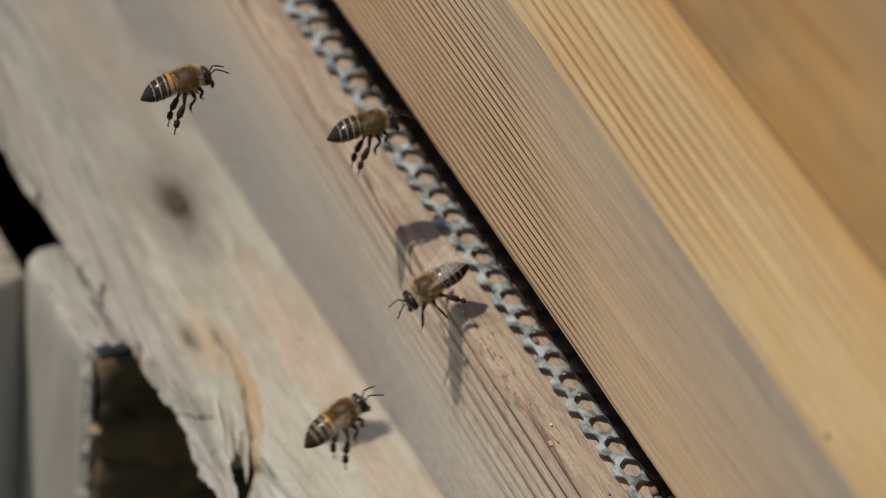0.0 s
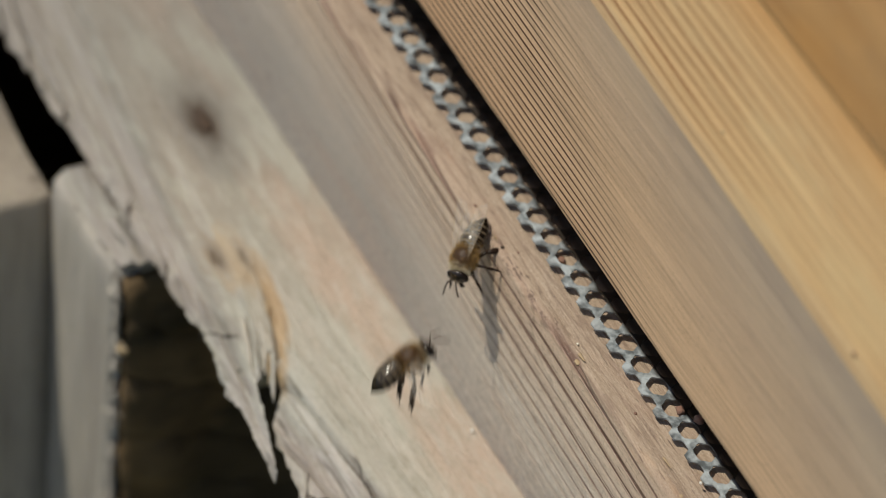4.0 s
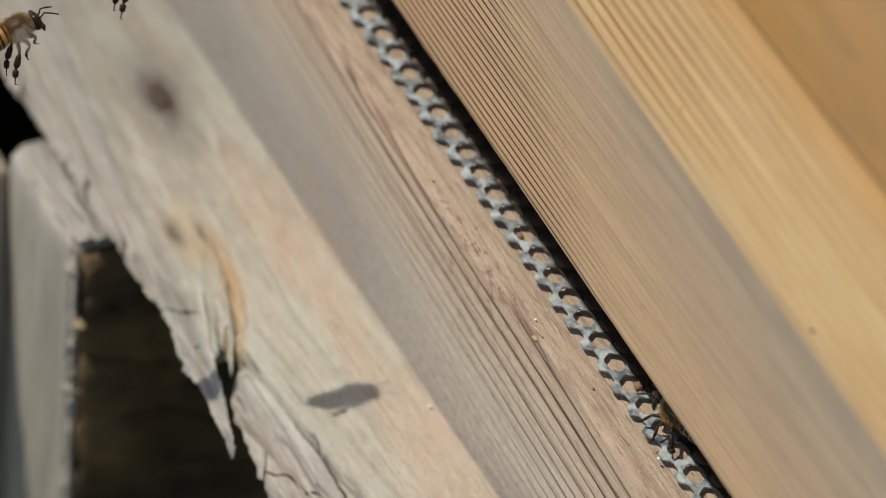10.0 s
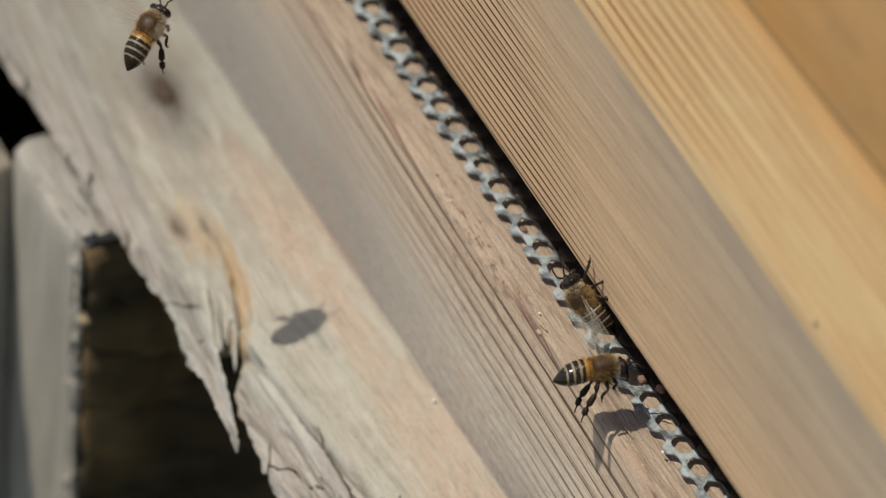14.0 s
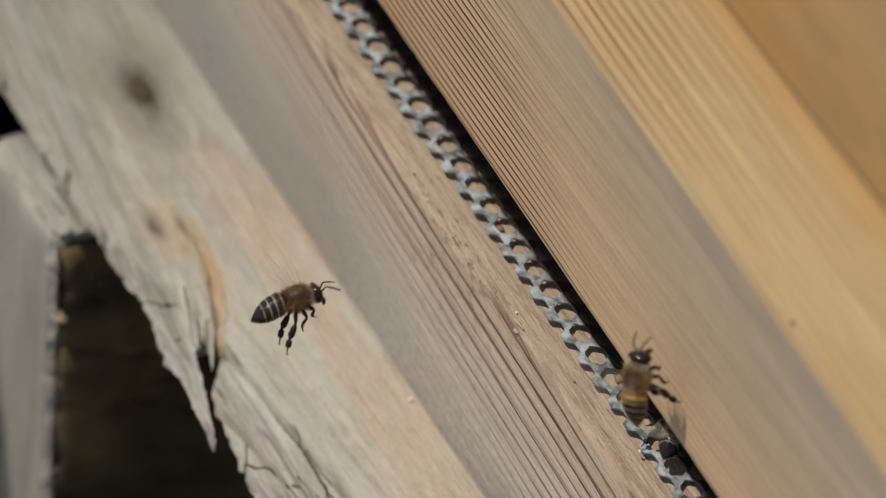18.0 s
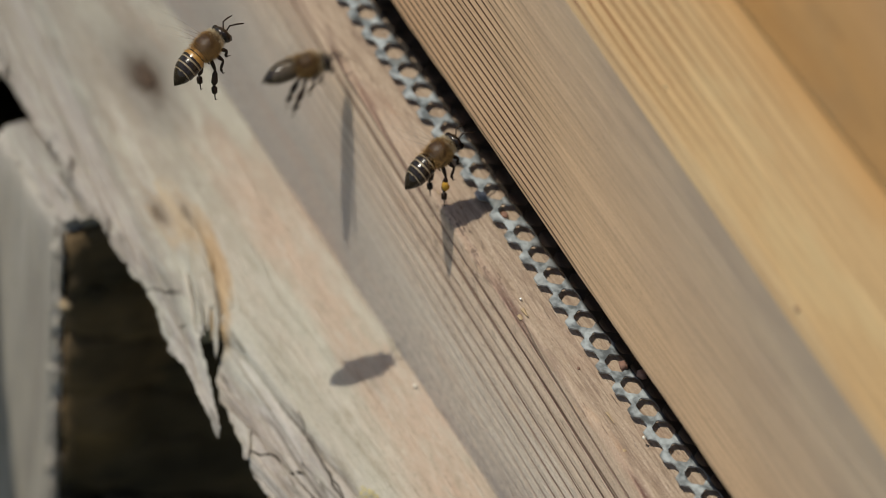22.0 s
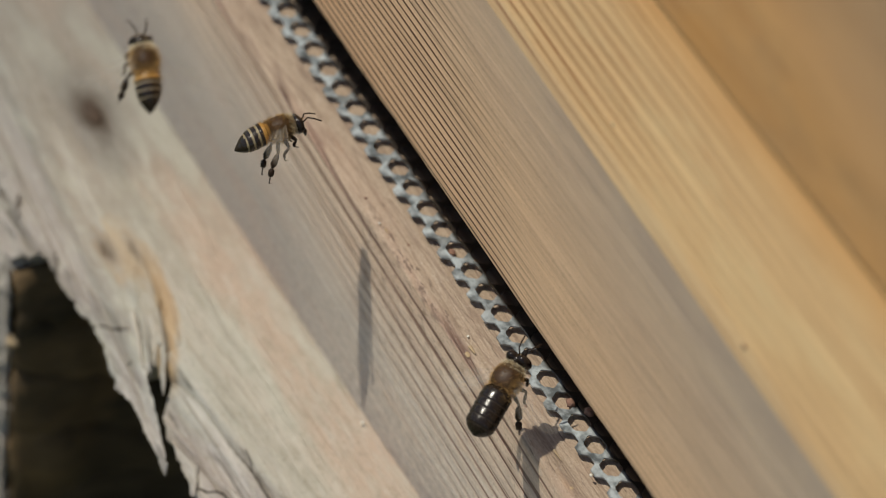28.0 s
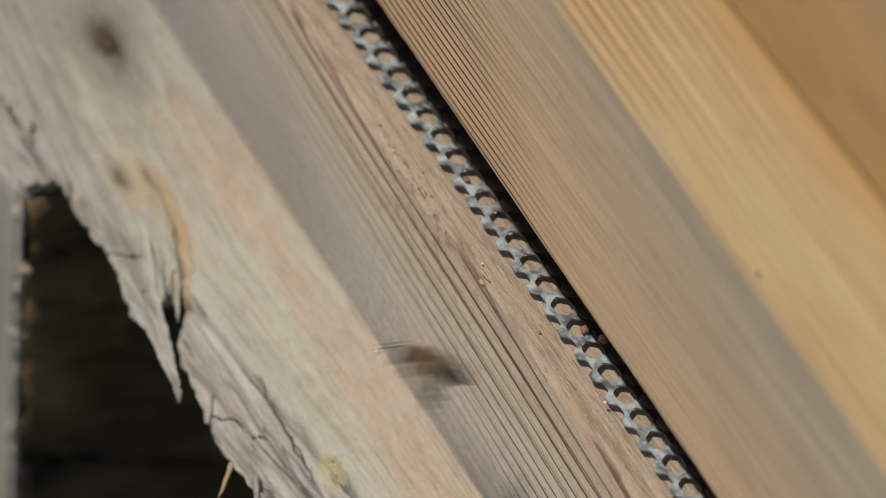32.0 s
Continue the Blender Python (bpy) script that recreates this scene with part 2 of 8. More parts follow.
def mat_hive(name, period, wander, c_late, c_early, c_grey=None, zgrey=(0, 1), tilt=0.0, shine=0.5, lines=1.0, soften=0.0, crisp=(0.22, 0.70)):
    """Oiled softwood of the hive box with dark late wood lines."""
    m = Mat(name, shine)
    fibre = m.noise(m.scaled(60, 1800, 1800), 1.0, 5.0, 0.6)
    slow = m.noise(m.scaled(17, 44, 44), 1.0, 5.0, 0.6)
    g = rings(m, 2, period, wander, 4.5, 26.0, tilt)
    strength = m.ramp(m.noise(m.scaled(5, 55, 55), 1.0, 2.0), (0.36, (0.8 if c_grey else 0.7) * lines), (0.60, lines))
    if c_grey:
        # the lines stand out at the weathered lower end and fade upward
        low = m.math("MULTIPLY_ADD", m.axis(0), 0.92, m.math("MULTIPLY_ADD", slow, 0.010, m.axis(2)))
        strength = m.math("MULTIPLY", strength, m.ramp(m.math("DIVIDE", low, 0.045), (0.38, 1.0), (0.95, 0.06)))
    else:
        strength = m.math("MULTIPLY", strength, m.ramp(m.math("MULTIPLY_ADD", m.axis(0), 9.0, m.math("MULTIPLY_ADD", slow, 0.6, m.math("MULTIPLY_ADD", m.axis(2), -7.0, 0.42))), (0.30, 1.0), (0.72, 0.2)))
    strength = m.math("MULTIPLY", strength, m.ramp(m.noise(m.scaled(24, 620, 620), 1.0, 4.0, 0.65), (0.34, 0.5), (0.54, 1.0)))
    c = m.mix(slow, tuple(v * 0.86 for v in c_early), tuple(min(1, v * 1.12) for v in c_early))
    c = m.mix(m.math("MULTIPLY", m.ramp(g, (crisp[0], 0.0), (crisp[1], 1.0)), strength), c, c_late)
    c = m.mix(m.ramp(fibre, (0.3, 0.28), (0.58, 0.0)), c, tuple(v * 0.6 for v in c_late))
    pit = m.noise(m.scaled(1500, 3200, 3200), 1.0, 3.0, 0.7)
    c = m.mix(m.ramp(pit, (0.58, 0.0), (0.70, 0.4)), c, tuple(v * 1.2 for v in c_late))
    if c_grey:
        brown = m.ramp(m.math("MULTIPLY_ADD", m.axis(0), 0.5, m.math("MULTIPLY_ADD", slow, 0.012, m.axis(2))), (0.0, 0.75), (0.032, 0.0))
        c = m.mix(brown, c, m.mix(m.math("MULTIPLY", m.ramp(g, (crisp[0], 0.0), (crisp[1], 1.0)), strength), (0.66, 0.405, 0.23), c_late))
        zz = m.math("MULTIPLY_ADD", slow, 0.022, m.math("MULTIPLY_ADD", m.axis(0), 0.24, m.axis(2)))
        f = m.ramp(m.math("DIVIDE", m.math("SUBTRACT", zz, zgrey[0]), zgrey[1] - zgrey[0]), (0.0, 0.0), (0.7, 0.7), (1.0, 0.85))
        c = m.mix(f, c, m.mix(m.ramp(m.noise(m.scaled(45, 120, 120), 1.0, 5.0, 0.65), (0.36, 0.0), (0.62, 1.0)), tuple(v * 0.84 for v in c_grey), tuple(v * k for v, k in zip(c_grey, (1.14, 1.12, 1.02)))))
    else:
        # the figure is strong at one end and dies away along the board
        c = m.mix(m.ramp(m.noise(m.scaled(26, 90, 90), 1.0, 4.0, 0.6), (0.46, 0.0), (0.70, 0.45)), c, tuple(v * 0.72 for v in c_early))
        c = m.mix(m.ramp(m.noise(m.scaled(34, 80, 80), 1.0, 4.0, 0.6), (0.46, 0.0), (0.64, 0.6)), c, tuple(min(0.92, v * k) for v, k in zip(c_early, (1.0, 1.08, 1.15))) if soften else tuple(min(0.9, v * 1.2) for v in c_early))
        c = m.mix(m.math("MULTIPLY", m.ramp(m.math("MULTIPLY_ADD", slow, 0.5, m.math("MULTIPLY_ADD", m.axis(2), 90.0, -7.1)), (0.1, 0.0), (0.9, 0.6)), 1.0 if soften else 0.0), c, (0.84, 0.40, 0.125))
        if not soften:
            # rain stains: orange near the joint, greyer above
            cloud = m.noise(m.scaled(30, 48, 48), 1.0, 5.0, 0.62)
            c = m.mix(m.ramp(cloud, (0.44, 0.0), (0.62, 0.55)), c, (0.66, 0.33, 0.105))
            c = m.mix(m.ramp(cloud, (0.30, 0.5), (0.45, 0.0)), c, (0.36, 0.235, 0.125))
            high = m.math("MULTIPLY_ADD", m.axis(0), 9.0, m.math("MULTIPLY_ADD", m.axis(2), 26.0, m.math("MULTIPLY_ADD", cloud, 1.2, -3.5)))
            c = m.mix(m.ramp(high, (0.2, 0.0), (1.0, 0.65)), c, (0.42, 0.30, 0.205))
    if soften:
        # the grey of the rail below creeps a little into the board
        d = m.math("MULTIPLY_ADD", m.axis(0), 0.06, m.math("ADD", m.axis(2), -0.0539))
        d = m.math("DIVIDE", m.math("MULTIPLY_ADD", slow, -0.006, d), soften)
        f = m.ramp(m.math("MULTIPLY_ADD", m.axis(0), -6.0, d), (0.0, 0.2), (1.0, 0.0))
        c = m.mix(f, c, (0.50, 0.415, 0.32))
    m.color(c)
    m.rough(m.ramp(fibre, (0.3, shine + 0.15), (0.7, shine - 0.05)))
    m.bump(m.math("ADD", m.math("MULTIPLY", fibre, 0.6), m.math("MULTIPLY", g, 0.5)), 0.35, 0.00025)
    return m.m


def mat_old(name, c_a, c_b, c_stain, stain=0.5, dark=(0.05, 0.04, 0.03), scale=1.0, cracks=0.75, grain="x", moss_amount=0.4):
    """Old rotten board: bleached fibres, stains and dark cracks along the grain."""
    m = Mat(name, 0.85)
    fibre = m.noise(m.along(grain, 34 * scale, 1300 * scale), 1.0, 6.0, 0.65)
    band = m.noise(m.along(grain, 10 * scale, 95 * scale), 1.0, 4.0, 0.6)
    blot = m.noise(m.along(grain, 38 * scale, 70 * scale), 1.0, 5.0, 0.6)
    c = m.mix(m.ramp(band, (0.36, 0.0), (0.66, 1.0)), c_a, c_b)
    c = m.mix(m.math("MULTIPLY", m.ramp(blot, (0.46, 0.0), (0.68, 1.0)), stain), c, c_stain)
    c = m.mix(m.ramp(fibre, (0.25, 0.5), (0.5, 0.0)), c, tuple(v * 0.45 for v in c_a))
    cr = m.noise(m.along(grain, 16 * scale, 420 * scale), 1.0, 4.0, 0.5)
    c = m.mix(m.math("MULTIPLY", m.ramp(cr, (0.30, 1.0), (0.37, 0.0)), cracks), c, dark)
    moss = m.noise(m.scaled(420 * scale, 520 * scale, 520 * scale), 1.0, 4.0, 0.7)
    c = m.mix(m.ramp(moss, (0.58, 0.0), (0.75, moss_amount)), c, (0.30, 0.31, 0.20))
    m.color(c)
    m.bump(m.math("ADD", fibre, m.math("MULTIPLY", moss, 0.4)), 0.7, 0.0006)
    return m.m


def mat_rotten():
    """The old board: grey lilac fibres at its torn edge, greenish beige in the middle, pinkish tan towards the hive."""
    m = Mat("rotten_board_wood", 0.85)
    fibre = m.noise(m.scaled(40, 1500, 1500), 1.0, 6.0, 0.68)
    band = m.noise(m.scaled(16, 150, 150), 1.0, 5.0, 0.62)
    blot = m.noise(m.scaled(60, 110, 110), 1.0, 5.0, 0.65)
    y = m.math("MULTIPLY_ADD", m.math("SUBTRACT", band, 0.5), 0.024, m.axis(1))
    y = m.math("MULTIPLY_ADD", m.math("SUBTRACT", blot, 0.5), 0.012, y)
    pos = m.math("DIVIDE", m.math("ADD", y, 0.036), 0.036)
    c = m.ramp(pos, (0.05, (0.265, 0.242, 0.215)), (0.30, (0.345, 0.32, 0.28)), (0.50, (0.465, 0.45, 0.385)), (0.66, (0.47, 0.44, 0.365)), (0.82, (0.495, 0.395, 0.31)), (1.0, (0.475, 0.39, 0.305)))
    # greyer and darker towards the stand leg
    g = m.ramp(m.math("MULTIPLY_ADD", m.axis(0), -16.0, m.math("MULTIPLY_ADD", blot, 0.6, -0.9)), (0.0, 0.0), (0.8, 0.7))
    c = m.mix(g, c, (0.255, 0.23, 0.19))
    pale = m.noise(m.scaled(60, 230, 230), 1.0, 5.0, 0.65)
    c = m.mix(m.ramp(pale, (0.54, 0.0), (0.74, 0.45)), c, (0.53, 0.50, 0.44))
    c = m.mix(m.ramp(m.noise(m.scaled(18, 170, 170), 1.0, 3.0), (0.62, 0.0), (0.76, 0.4)), c, (0.42, 0.285, 0.17))
    split = m.math("MULTIPLY_ADD", m.axis(0), -0.105, m.math("SUBTRACT", -0.0315, m.axis(1)))
    split_b = m.math("MULTIPLY_ADD", m.axis(0), 0.13, m.math("SUBTRACT", -0.0184, m.axis(1)))
    both = m.mix(m.ramp(m.math("MULTIPLY_ADD", m.axis(0), 400.0, 15.7), (0.0, 0.0), (1.0, 1.0)), split, split_b)
    outer = m.ramp(m.math("DIVIDE", m.math("MULTIPLY_ADD", m.math("SUBTRACT", band, 0.5), 0.012, m.math("ADD", both, 0.0035)), 0.005), (0.0, 0.06), (1.0, 1.0))
    c = m.mix(m.math("MULTIPLY", m.ramp(fibre, (0.28, 0.65), (0.48, 0.0)), outer), c, (0.15, 0.125, 0.095))
    # broad weathered streaks that run out towards the broken edge
    m.co, straight = m.fan(0.105), m.co
    streak = m.noise(m.scaled(9, 330, 60), 1.0, 5.0, 0.6)
    vein = m.noise(m.scaled(11, 620, 90), 1.0, 4.0, 0.6)
    m.co = straight
    c = m.mix(m.math("MULTIPLY", m.ramp(streak, (0.36, 0.75), (0.48, 0.0)), outer), c, (0.215, 0.192, 0.165))
    c = m.mix(m.math("MULTIPLY", m.ramp(streak, (0.54, 0.0), (0.70, 0.6)), outer), c, (0.55, 0.52, 0.48))
    c = m.mix(m.math("MULTIPLY", m.ramp(vein, (0.30, 0.7), (0.40, 0.0)), outer), c, (0.12, 0.10, 0.08))
    # grey-lilac where the top layer has split away
    lilac = m.ramp(m.math("DIVIDE", m.math("MULTIPLY_ADD", m.math("SUBTRACT", band, 0.5), 0.003, both), 0.0008), (0.0, 0.0), (1.0, 0.65))
    c = m.mix(lilac, c, m.mix(m.ramp(vein, (0.40, 0.0), (0.62, 1.0)), (0.335, 0.31, 0.295), (0.57, 0.535, 0.505)))
    pink = m.noise(m.scaled(28, 120, 120), 1.0, 3.0, 0.6)
    inside = m.ramp(m.math("DIVIDE", m.math("ADD", m.axis(1), 0.017), 0.012), (0.0, 0.25), (1.0, 1.0))
    c = m.mix(m.math("MULTIPLY", m.ramp(pink, (0.42, 0.0), (0.62, 0.68)), inside), c, (0.53, 0.385, 0.29))
    c = m.mix(m.ramp(pink, (0.34, 0.6), (0.46, 0.0)), c, (0.52, 0.51, 0.43))
    lichen = m.noise(m.scaled(95, 400, 400), 1.0, 6.0, 0.7)
    c = m.mix(m.ramp(lichen, (0.50, 0.0), (0.66, 0.5)), c, (0.50, 0.49, 0.41))
    c = m.mix(m.ramp(lichen, (0.32, 0.45), (0.46, 0.0)), c, (0.27, 0.235, 0.17))
    c = m.mix(m.ramp(fibre, (0.58, 0.0), (0.78, 0.35)), c, (0.58, 0.55, 0.48))
    c = m.mix(m.math("MULTIPLY", m.math("MULTIPLY", ridges(m, (7.0, 190, 190), 0.03, 3.0), outer), m.ramp(band, (0.40, 0.8), (0.62, 0.0))), c, (0.07, 0.052, 0.036))
    cr = m.noise(m.scaled(14, 480, 480), 1.0, 5.0, 0.6)
    c = m.mix(m.math("MULTIPLY", m.ramp(cr, (0.31, 0.85), (0.36, 0.0)), outer), c, (0.045, 0.033, 0.022))
    speck = m.noise(m.scaled(1400, 1700, 1700), 1.0, 3.0, 0.7)
    c = m.mix(m.ramp(speck, (0.58, 0.0), (0.70, 0.55)), c, (0.19, 0.17, 0.12))
    mott = m.noise(m.scaled(230, 900, 900), 1.0, 6.0, 0.75)
    c = m.mix(m.ramp(mott, (0.34, 0.3), (0.48, 0.0)), c, (0.25, 0.225, 0.165))
    c = m.mix(m.ramp(mott, (0.54, 0.0), (0.68, 0.5)), c, (0.60, 0.575, 0.50))
    # a fresh orange tear
    off = m.math("ADD", m.axis(0), 0.0633)
    line = m.math("ABSOLUTE", m.math("ADD", m.axis(1), m.math("MULTIPLY_ADD", m.math("MULTIPLY", off, off), 8.2, 0.0161)))
    line = m.math("MULTIPLY_ADD", m.math("SUBTRACT", blot, 0.5), 0.0022, line)
    far = m.math("ABSOLUTE", m.math("ADD", m.axis(0), 0.0460))
    tear = m.math("MULTIPLY", m.ramp(m.math("DIVIDE", m.math("MULTIPLY_ADD", m.math("SUBTRACT", vein, 0.5), 0.004, line), 0.0014), (0.45, 0.8), (1.0, 0.0)), m.ramp(m.math("DIVIDE", far, 0.016), (0.45, 1.0), (1.0, 0.0)))
    c = m.mix(tear, c, m.mix(m.ramp(fibre, (0.35, 0.0), (0.65, 1.0)), (0.36, 0.225, 0.105), (0.54, 0.39, 0.235)))
    # darker grey towards the leg's end of the board
    leg_end_grey = m.ramp(m.math("MULTIPLY_ADD", m.axis(0), -22.0, m.math("MULTIPLY_ADD", streak, 1.2, -2.2)), (0.0, 0.0), (1.0, 0.6))
    c = m.mix(leg_end_grey, c, (0.235, 0.215, 0.190))
    # orange rot round the pits, and a patch of yellow lichen
    for kx, ky, rx, ry, a, tint in ((-0.0600, -0.0195, 0.0090, 0.0042, 0.5, (0.46, 0.315, 0.17)), (0.0057, -0.0188, 0.0042, 0.0017, 0.65, (0.62, 0.57, 0.375))):
        dx = m.math("DIVIDE", m.math("ADD", m.axis(0), -kx), rx)
        dy = m.math("DIVIDE", m.math("ADD", m.axis(1), -ky), ry)
        d = m.math("SQRT", m.math("ADD", m.math("MULTIPLY", dx, dx), m.math("MULTIPLY", dy, dy)))
        d = m.math("MULTIPLY_ADD", m.math("SUBTRACT", mott, 0.5), 2.4, m.math("MULTIPLY_ADD", m.math("SUBTRACT", blot, 0.5), 1.0, d))
        c = m.mix(m.ramp(d, (0.45, a), (1.0, 0.0)), c, tint)
    # knots: a dark heart fading into a grey halo
    for kx, ky, rx, ry, a in ((-0.0906, -0.0106, 0.0180, 0.0070, 1.0), (-0.0623, -0.0214, 0.0062, 0.0016, 0.6), (-0.0600, -0.0176, 0.0056, 0.0014, 0.5)):
        dx = m.math("DIVIDE", m.math("ADD", m.axis(0), -kx), rx)
        dy = m.math("DIVIDE", m.math("ADD", m.axis(1), -ky), ry)
        d = m.math("SQRT", m.math("ADD", m.math("MULTIPLY", dx, dx), m.math("MULTIPLY", dy, dy)))
        d = m.math("MULTIPLY_ADD", m.math("SUBTRACT", blot, 0.5), 1.1, d)
        c = m.mix(m.ramp(d, (0.40, a * 0.7), (1.0, 0.0)), c, (0.175, 0.155, 0.135))
        c = m.mix(m.ramp(d, (0.10, a), (0.44, 0.0)), c, (0.065, 0.042, 0.026))
    m.color(c)
    m.bump(m.math("ADD", m.math("MULTIPLY", fibre, 1.2), m.math("MULTIPLY", speck, 0.35)), 0.8, 0.0007)
    return m.m


def mat_plain(name, color, rough=0.5, metal=0.0, var=0.25, scale=900.0, bump=0.0):
    m = Mat(name, rough, metal)
    n = m.noise(m.scaled(scale, scale, scale), 1.0, 4.0, 0.6)
    m.color(m.mix(n, tuple(v * (1 - var) for v in color), tuple(min(1.0, v * (1 + var)) for v in color)))
    m.rough(m.ramp(n, (0.3, max(0.02, rough - 0.1)), (0.7, min(1.0, rough + 0.12))))
    if bump:
        m.bump(n, bump, 0.0002)
    return m.m


def mat_zinc():
    """Galvanised sheet with dull spangle, grimy blotches and painted entrance shade."""
    m = Mat("galvanised_steel", 0.5, 0.45)
    n = m.noise(m.scaled(500, 500, 500), 1.0, 4.0, 0.6)
    d = m.noise(m.scaled(150, 150, 150), 1.0, 3.0, 0.6)
    c = m.mix(m.ramp(n, (0.38, 0.0), (0.62, 1.0)), (0.15, 0.17, 0.18), (0.52, 0.57, 0.59))
    c = m.mix(m.ramp(d, (0.52, 0.0), (0.72, 0.6)), c, (0.20, 0.19, 0.17))
    # entrance shade painted on: the sheet turns near-black behind its front edge
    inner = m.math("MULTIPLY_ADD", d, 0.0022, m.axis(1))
    slit_shade = m.ramp(m.math("DIVIDE", m.math("SUBTRACT", inner, 0.0103), 0.0008), (0.0, 0.0), (1.0, 1.0))
    c = m.mix(slit_shade, c, (0.016, 0.010, 0.006))
    m.link(m.math("MULTIPLY_ADD", slit_shade, -0.45, 0.45), m.b.inputs["Metallic"])
    m.color(c)
    m.rough(m.ramp(n, (0.3, 0.42), (0.7, 0.68)))
    m.bump(n, 0.25, 0.0002)
    return m.m


LANDING = mat_landing()
RAIL = mat_hive("hive_rail_wood", 0.0014, 0.0035, (0.085, 0.033, 0.014), (0.73, 0.49, 0.305), (0.445, 0.370, 0.315), (0.041, 0.084), tilt=0.024, lines=1.5, crisp=(0.40, 0.62))
BOX = mat_hive("hive_box_wood", 0.0026, 0.008, (0.36, 0.115, 0.036), (1.0, 0.62, 0.315), tilt=0.05, shine=0.45, lines=1.05, soften=0.0012, crisp=(0.34, 0.78))
BOX_TOP = mat_hive("hive_upper_wood", 0.009, 0.03, (0.45, 0.215, 0.075), (0.60, 0.335, 0.14), shine=0.45)
ROTTEN = mat_rotten()
BLEACHED = mat_plain("bleached_fibre", (0.42, 0.385, 0.325), 0.85, 0, 0.35, 500, 0.7)
TORN = mat_plain("torn_fresh_wood", (0.41, 0.30, 0.175), 0.7, 0, 0.35, 300, 0.6)
KNOT = mat_plain("knot_wood", (0.055, 0.034, 0.021), 0.8, 0, 0.5, 600, 0.5)
LEG = mat_old("grey_leg_wood", (0.35, 0.315, 0.275), (0.51, 0.468, 0.41), (0.46, 0.41, 0.335), 0.5, scale=1.3, grain="z", cracks=0.4)
SIDE = mat_old("side_beam_wood", (0.34, 0.295, 0.245), (0.49, 0.435, 0.36), (0.42, 0.355, 0.27), 0.5, scale=0.6, grain="z")
# brown-streaked wood, its colour darkened to give the hollow's shade
DECK = mat_old("shade_dark_wood", (0.018, 0.012, 0.005), (0.115, 0.077, 0.036), (0.27, 0.165, 0.070), 0.6, dark=(0.006, 0.004, 0.002), scale=0.6, grain="y", moss_amount=0.05)
CRACK = mat_plain("crack_dark", (0.03, 0.021, 0.014), 0.9, 0, 0.5, 800)
RESIN = mat_plain("resin", (0.80, 0.76, 0.66), 0.15, 0, 0.1, 900)
CRUMB = mat_plain("wood_crumb", (0.22, 0.12, 0.085), 0.8, 0, 0.4, 1500, 0.5)
ZINC = mat_zinc()
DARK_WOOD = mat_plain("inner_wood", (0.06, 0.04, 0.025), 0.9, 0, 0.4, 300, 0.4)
SOIL = mat_old("ground_soil", (0.10, 0.085, 0.05), (0.13, 0.15, 0.06), (0.08, 0.11, 0.04), 0.6, scale=0.05)


# ---------------------------------------------------------------- building helpers
def part(name, bm, material, parent=None, label=""):
    """Link a bmesh as one mesh object, under its thing if one is given."""
    me = bpy.data.meshes.new(name)
    bm.to_mesh(me)
    bm.free()
    for mt in material if isinstance(material, (list, tuple)) else [material]:
        me.materials.append(mt)
    ob = new(name, me)
    if parent is not None:
        ob.parent = parent
    if label:
        tagged(ob, label)
    return ob


def smooth(bm, on=True):
    for f in bm.faces:
        f.smooth = on
    return bm


def bar(xs, section, place, caps=True):
    """A bar along x: section is how many points go round, place(x, i) gives (y, z) of point i at x."""
    bm = bmesh.new()
    loops = [[bm.verts.new((x, *place(x, i))) for i in range(section)] for x in xs]
    for a, b in zip(loops, loops[1:]):
        for i in range(section):
            j = (i + 1) % section
            bm.faces.new((a[i], a[j], b[j], b[i]))
    if caps:
        bm.faces.new(loops[0][::-1])
        bm.faces.new(loops[-1])
    bmesh.ops.recalc_face_normals(bm, faces=bm.faces)
    for e in bm.edges:
        if len(e.link_faces) == 2 and e.calc_face_angle(0.0) > 0.9:
            e.smooth = False
    return bm


def box(x0, y0, z0, x1, y1, z1):
    """A sawn board with slightly broken edges."""
    bm = bmesh.new()
    bmesh.ops.create_cube(bm, size=1.0)
    for v in bm.verts:
        v.co = Vector(((x0 + x1) / 2 + v.co.x * (x1 - x0), (y0 + y1) / 2 + v.co.y * (y1 - y0), (z0 + z1) / 2 + v.co.z * (z1 - z0)))
    bmesh.ops.bevel(bm, geom=list(bm.edges), offset=0.0008, segments=2, affect="EDGES")
    return bm


def rows_between(a, b, n):
    return [a + (b - a) * i / n for i in range(n + 1)]


def fbm(x, y, z, octaves=3):
    s, a = 0.0, 1.0
    for _ in range(octaves):
        s += a * noise.noise((x, y, z))
        x, y, z, a = x * 2.1, y * 2.1, z * 2.1, a * 0.5
    return s


def piecewise(x, pts):
    if x <= pts[0][0]:
        return pts[0][1]
    for (x0, y0), (x1, y1) in zip(pts, pts[1:]):
        if x <= x1:
            return y0 + (y1 - y0) * (x - x0) / (x1 - x0)
    return pts[-1][1]


# ---------------------------------------------------------------- ground
def ground():
    bm = bmesh.new()
    xs = [-900, -60, -8, -2, -0.7, 0, 0.7, 2, 8, 60, 900]
    grid = [[bm.verts.new((x, y, -0.42)) for y in xs] for x in xs]
    for i in range(len(xs) - 1):
        for j in range(len(xs) - 1):
            bm.faces.new((grid[i][j], grid[i + 1][j], grid[i + 1][j + 1], grid[i][j + 1]))
    tagged(part("ground", bm, SOIL), "trodden soil with short grass round the hive", "ground", kind="structure")


X0, X1 = -0.24, 0.24
FLOOR = -0.0358  # top of the old board under the hive floor


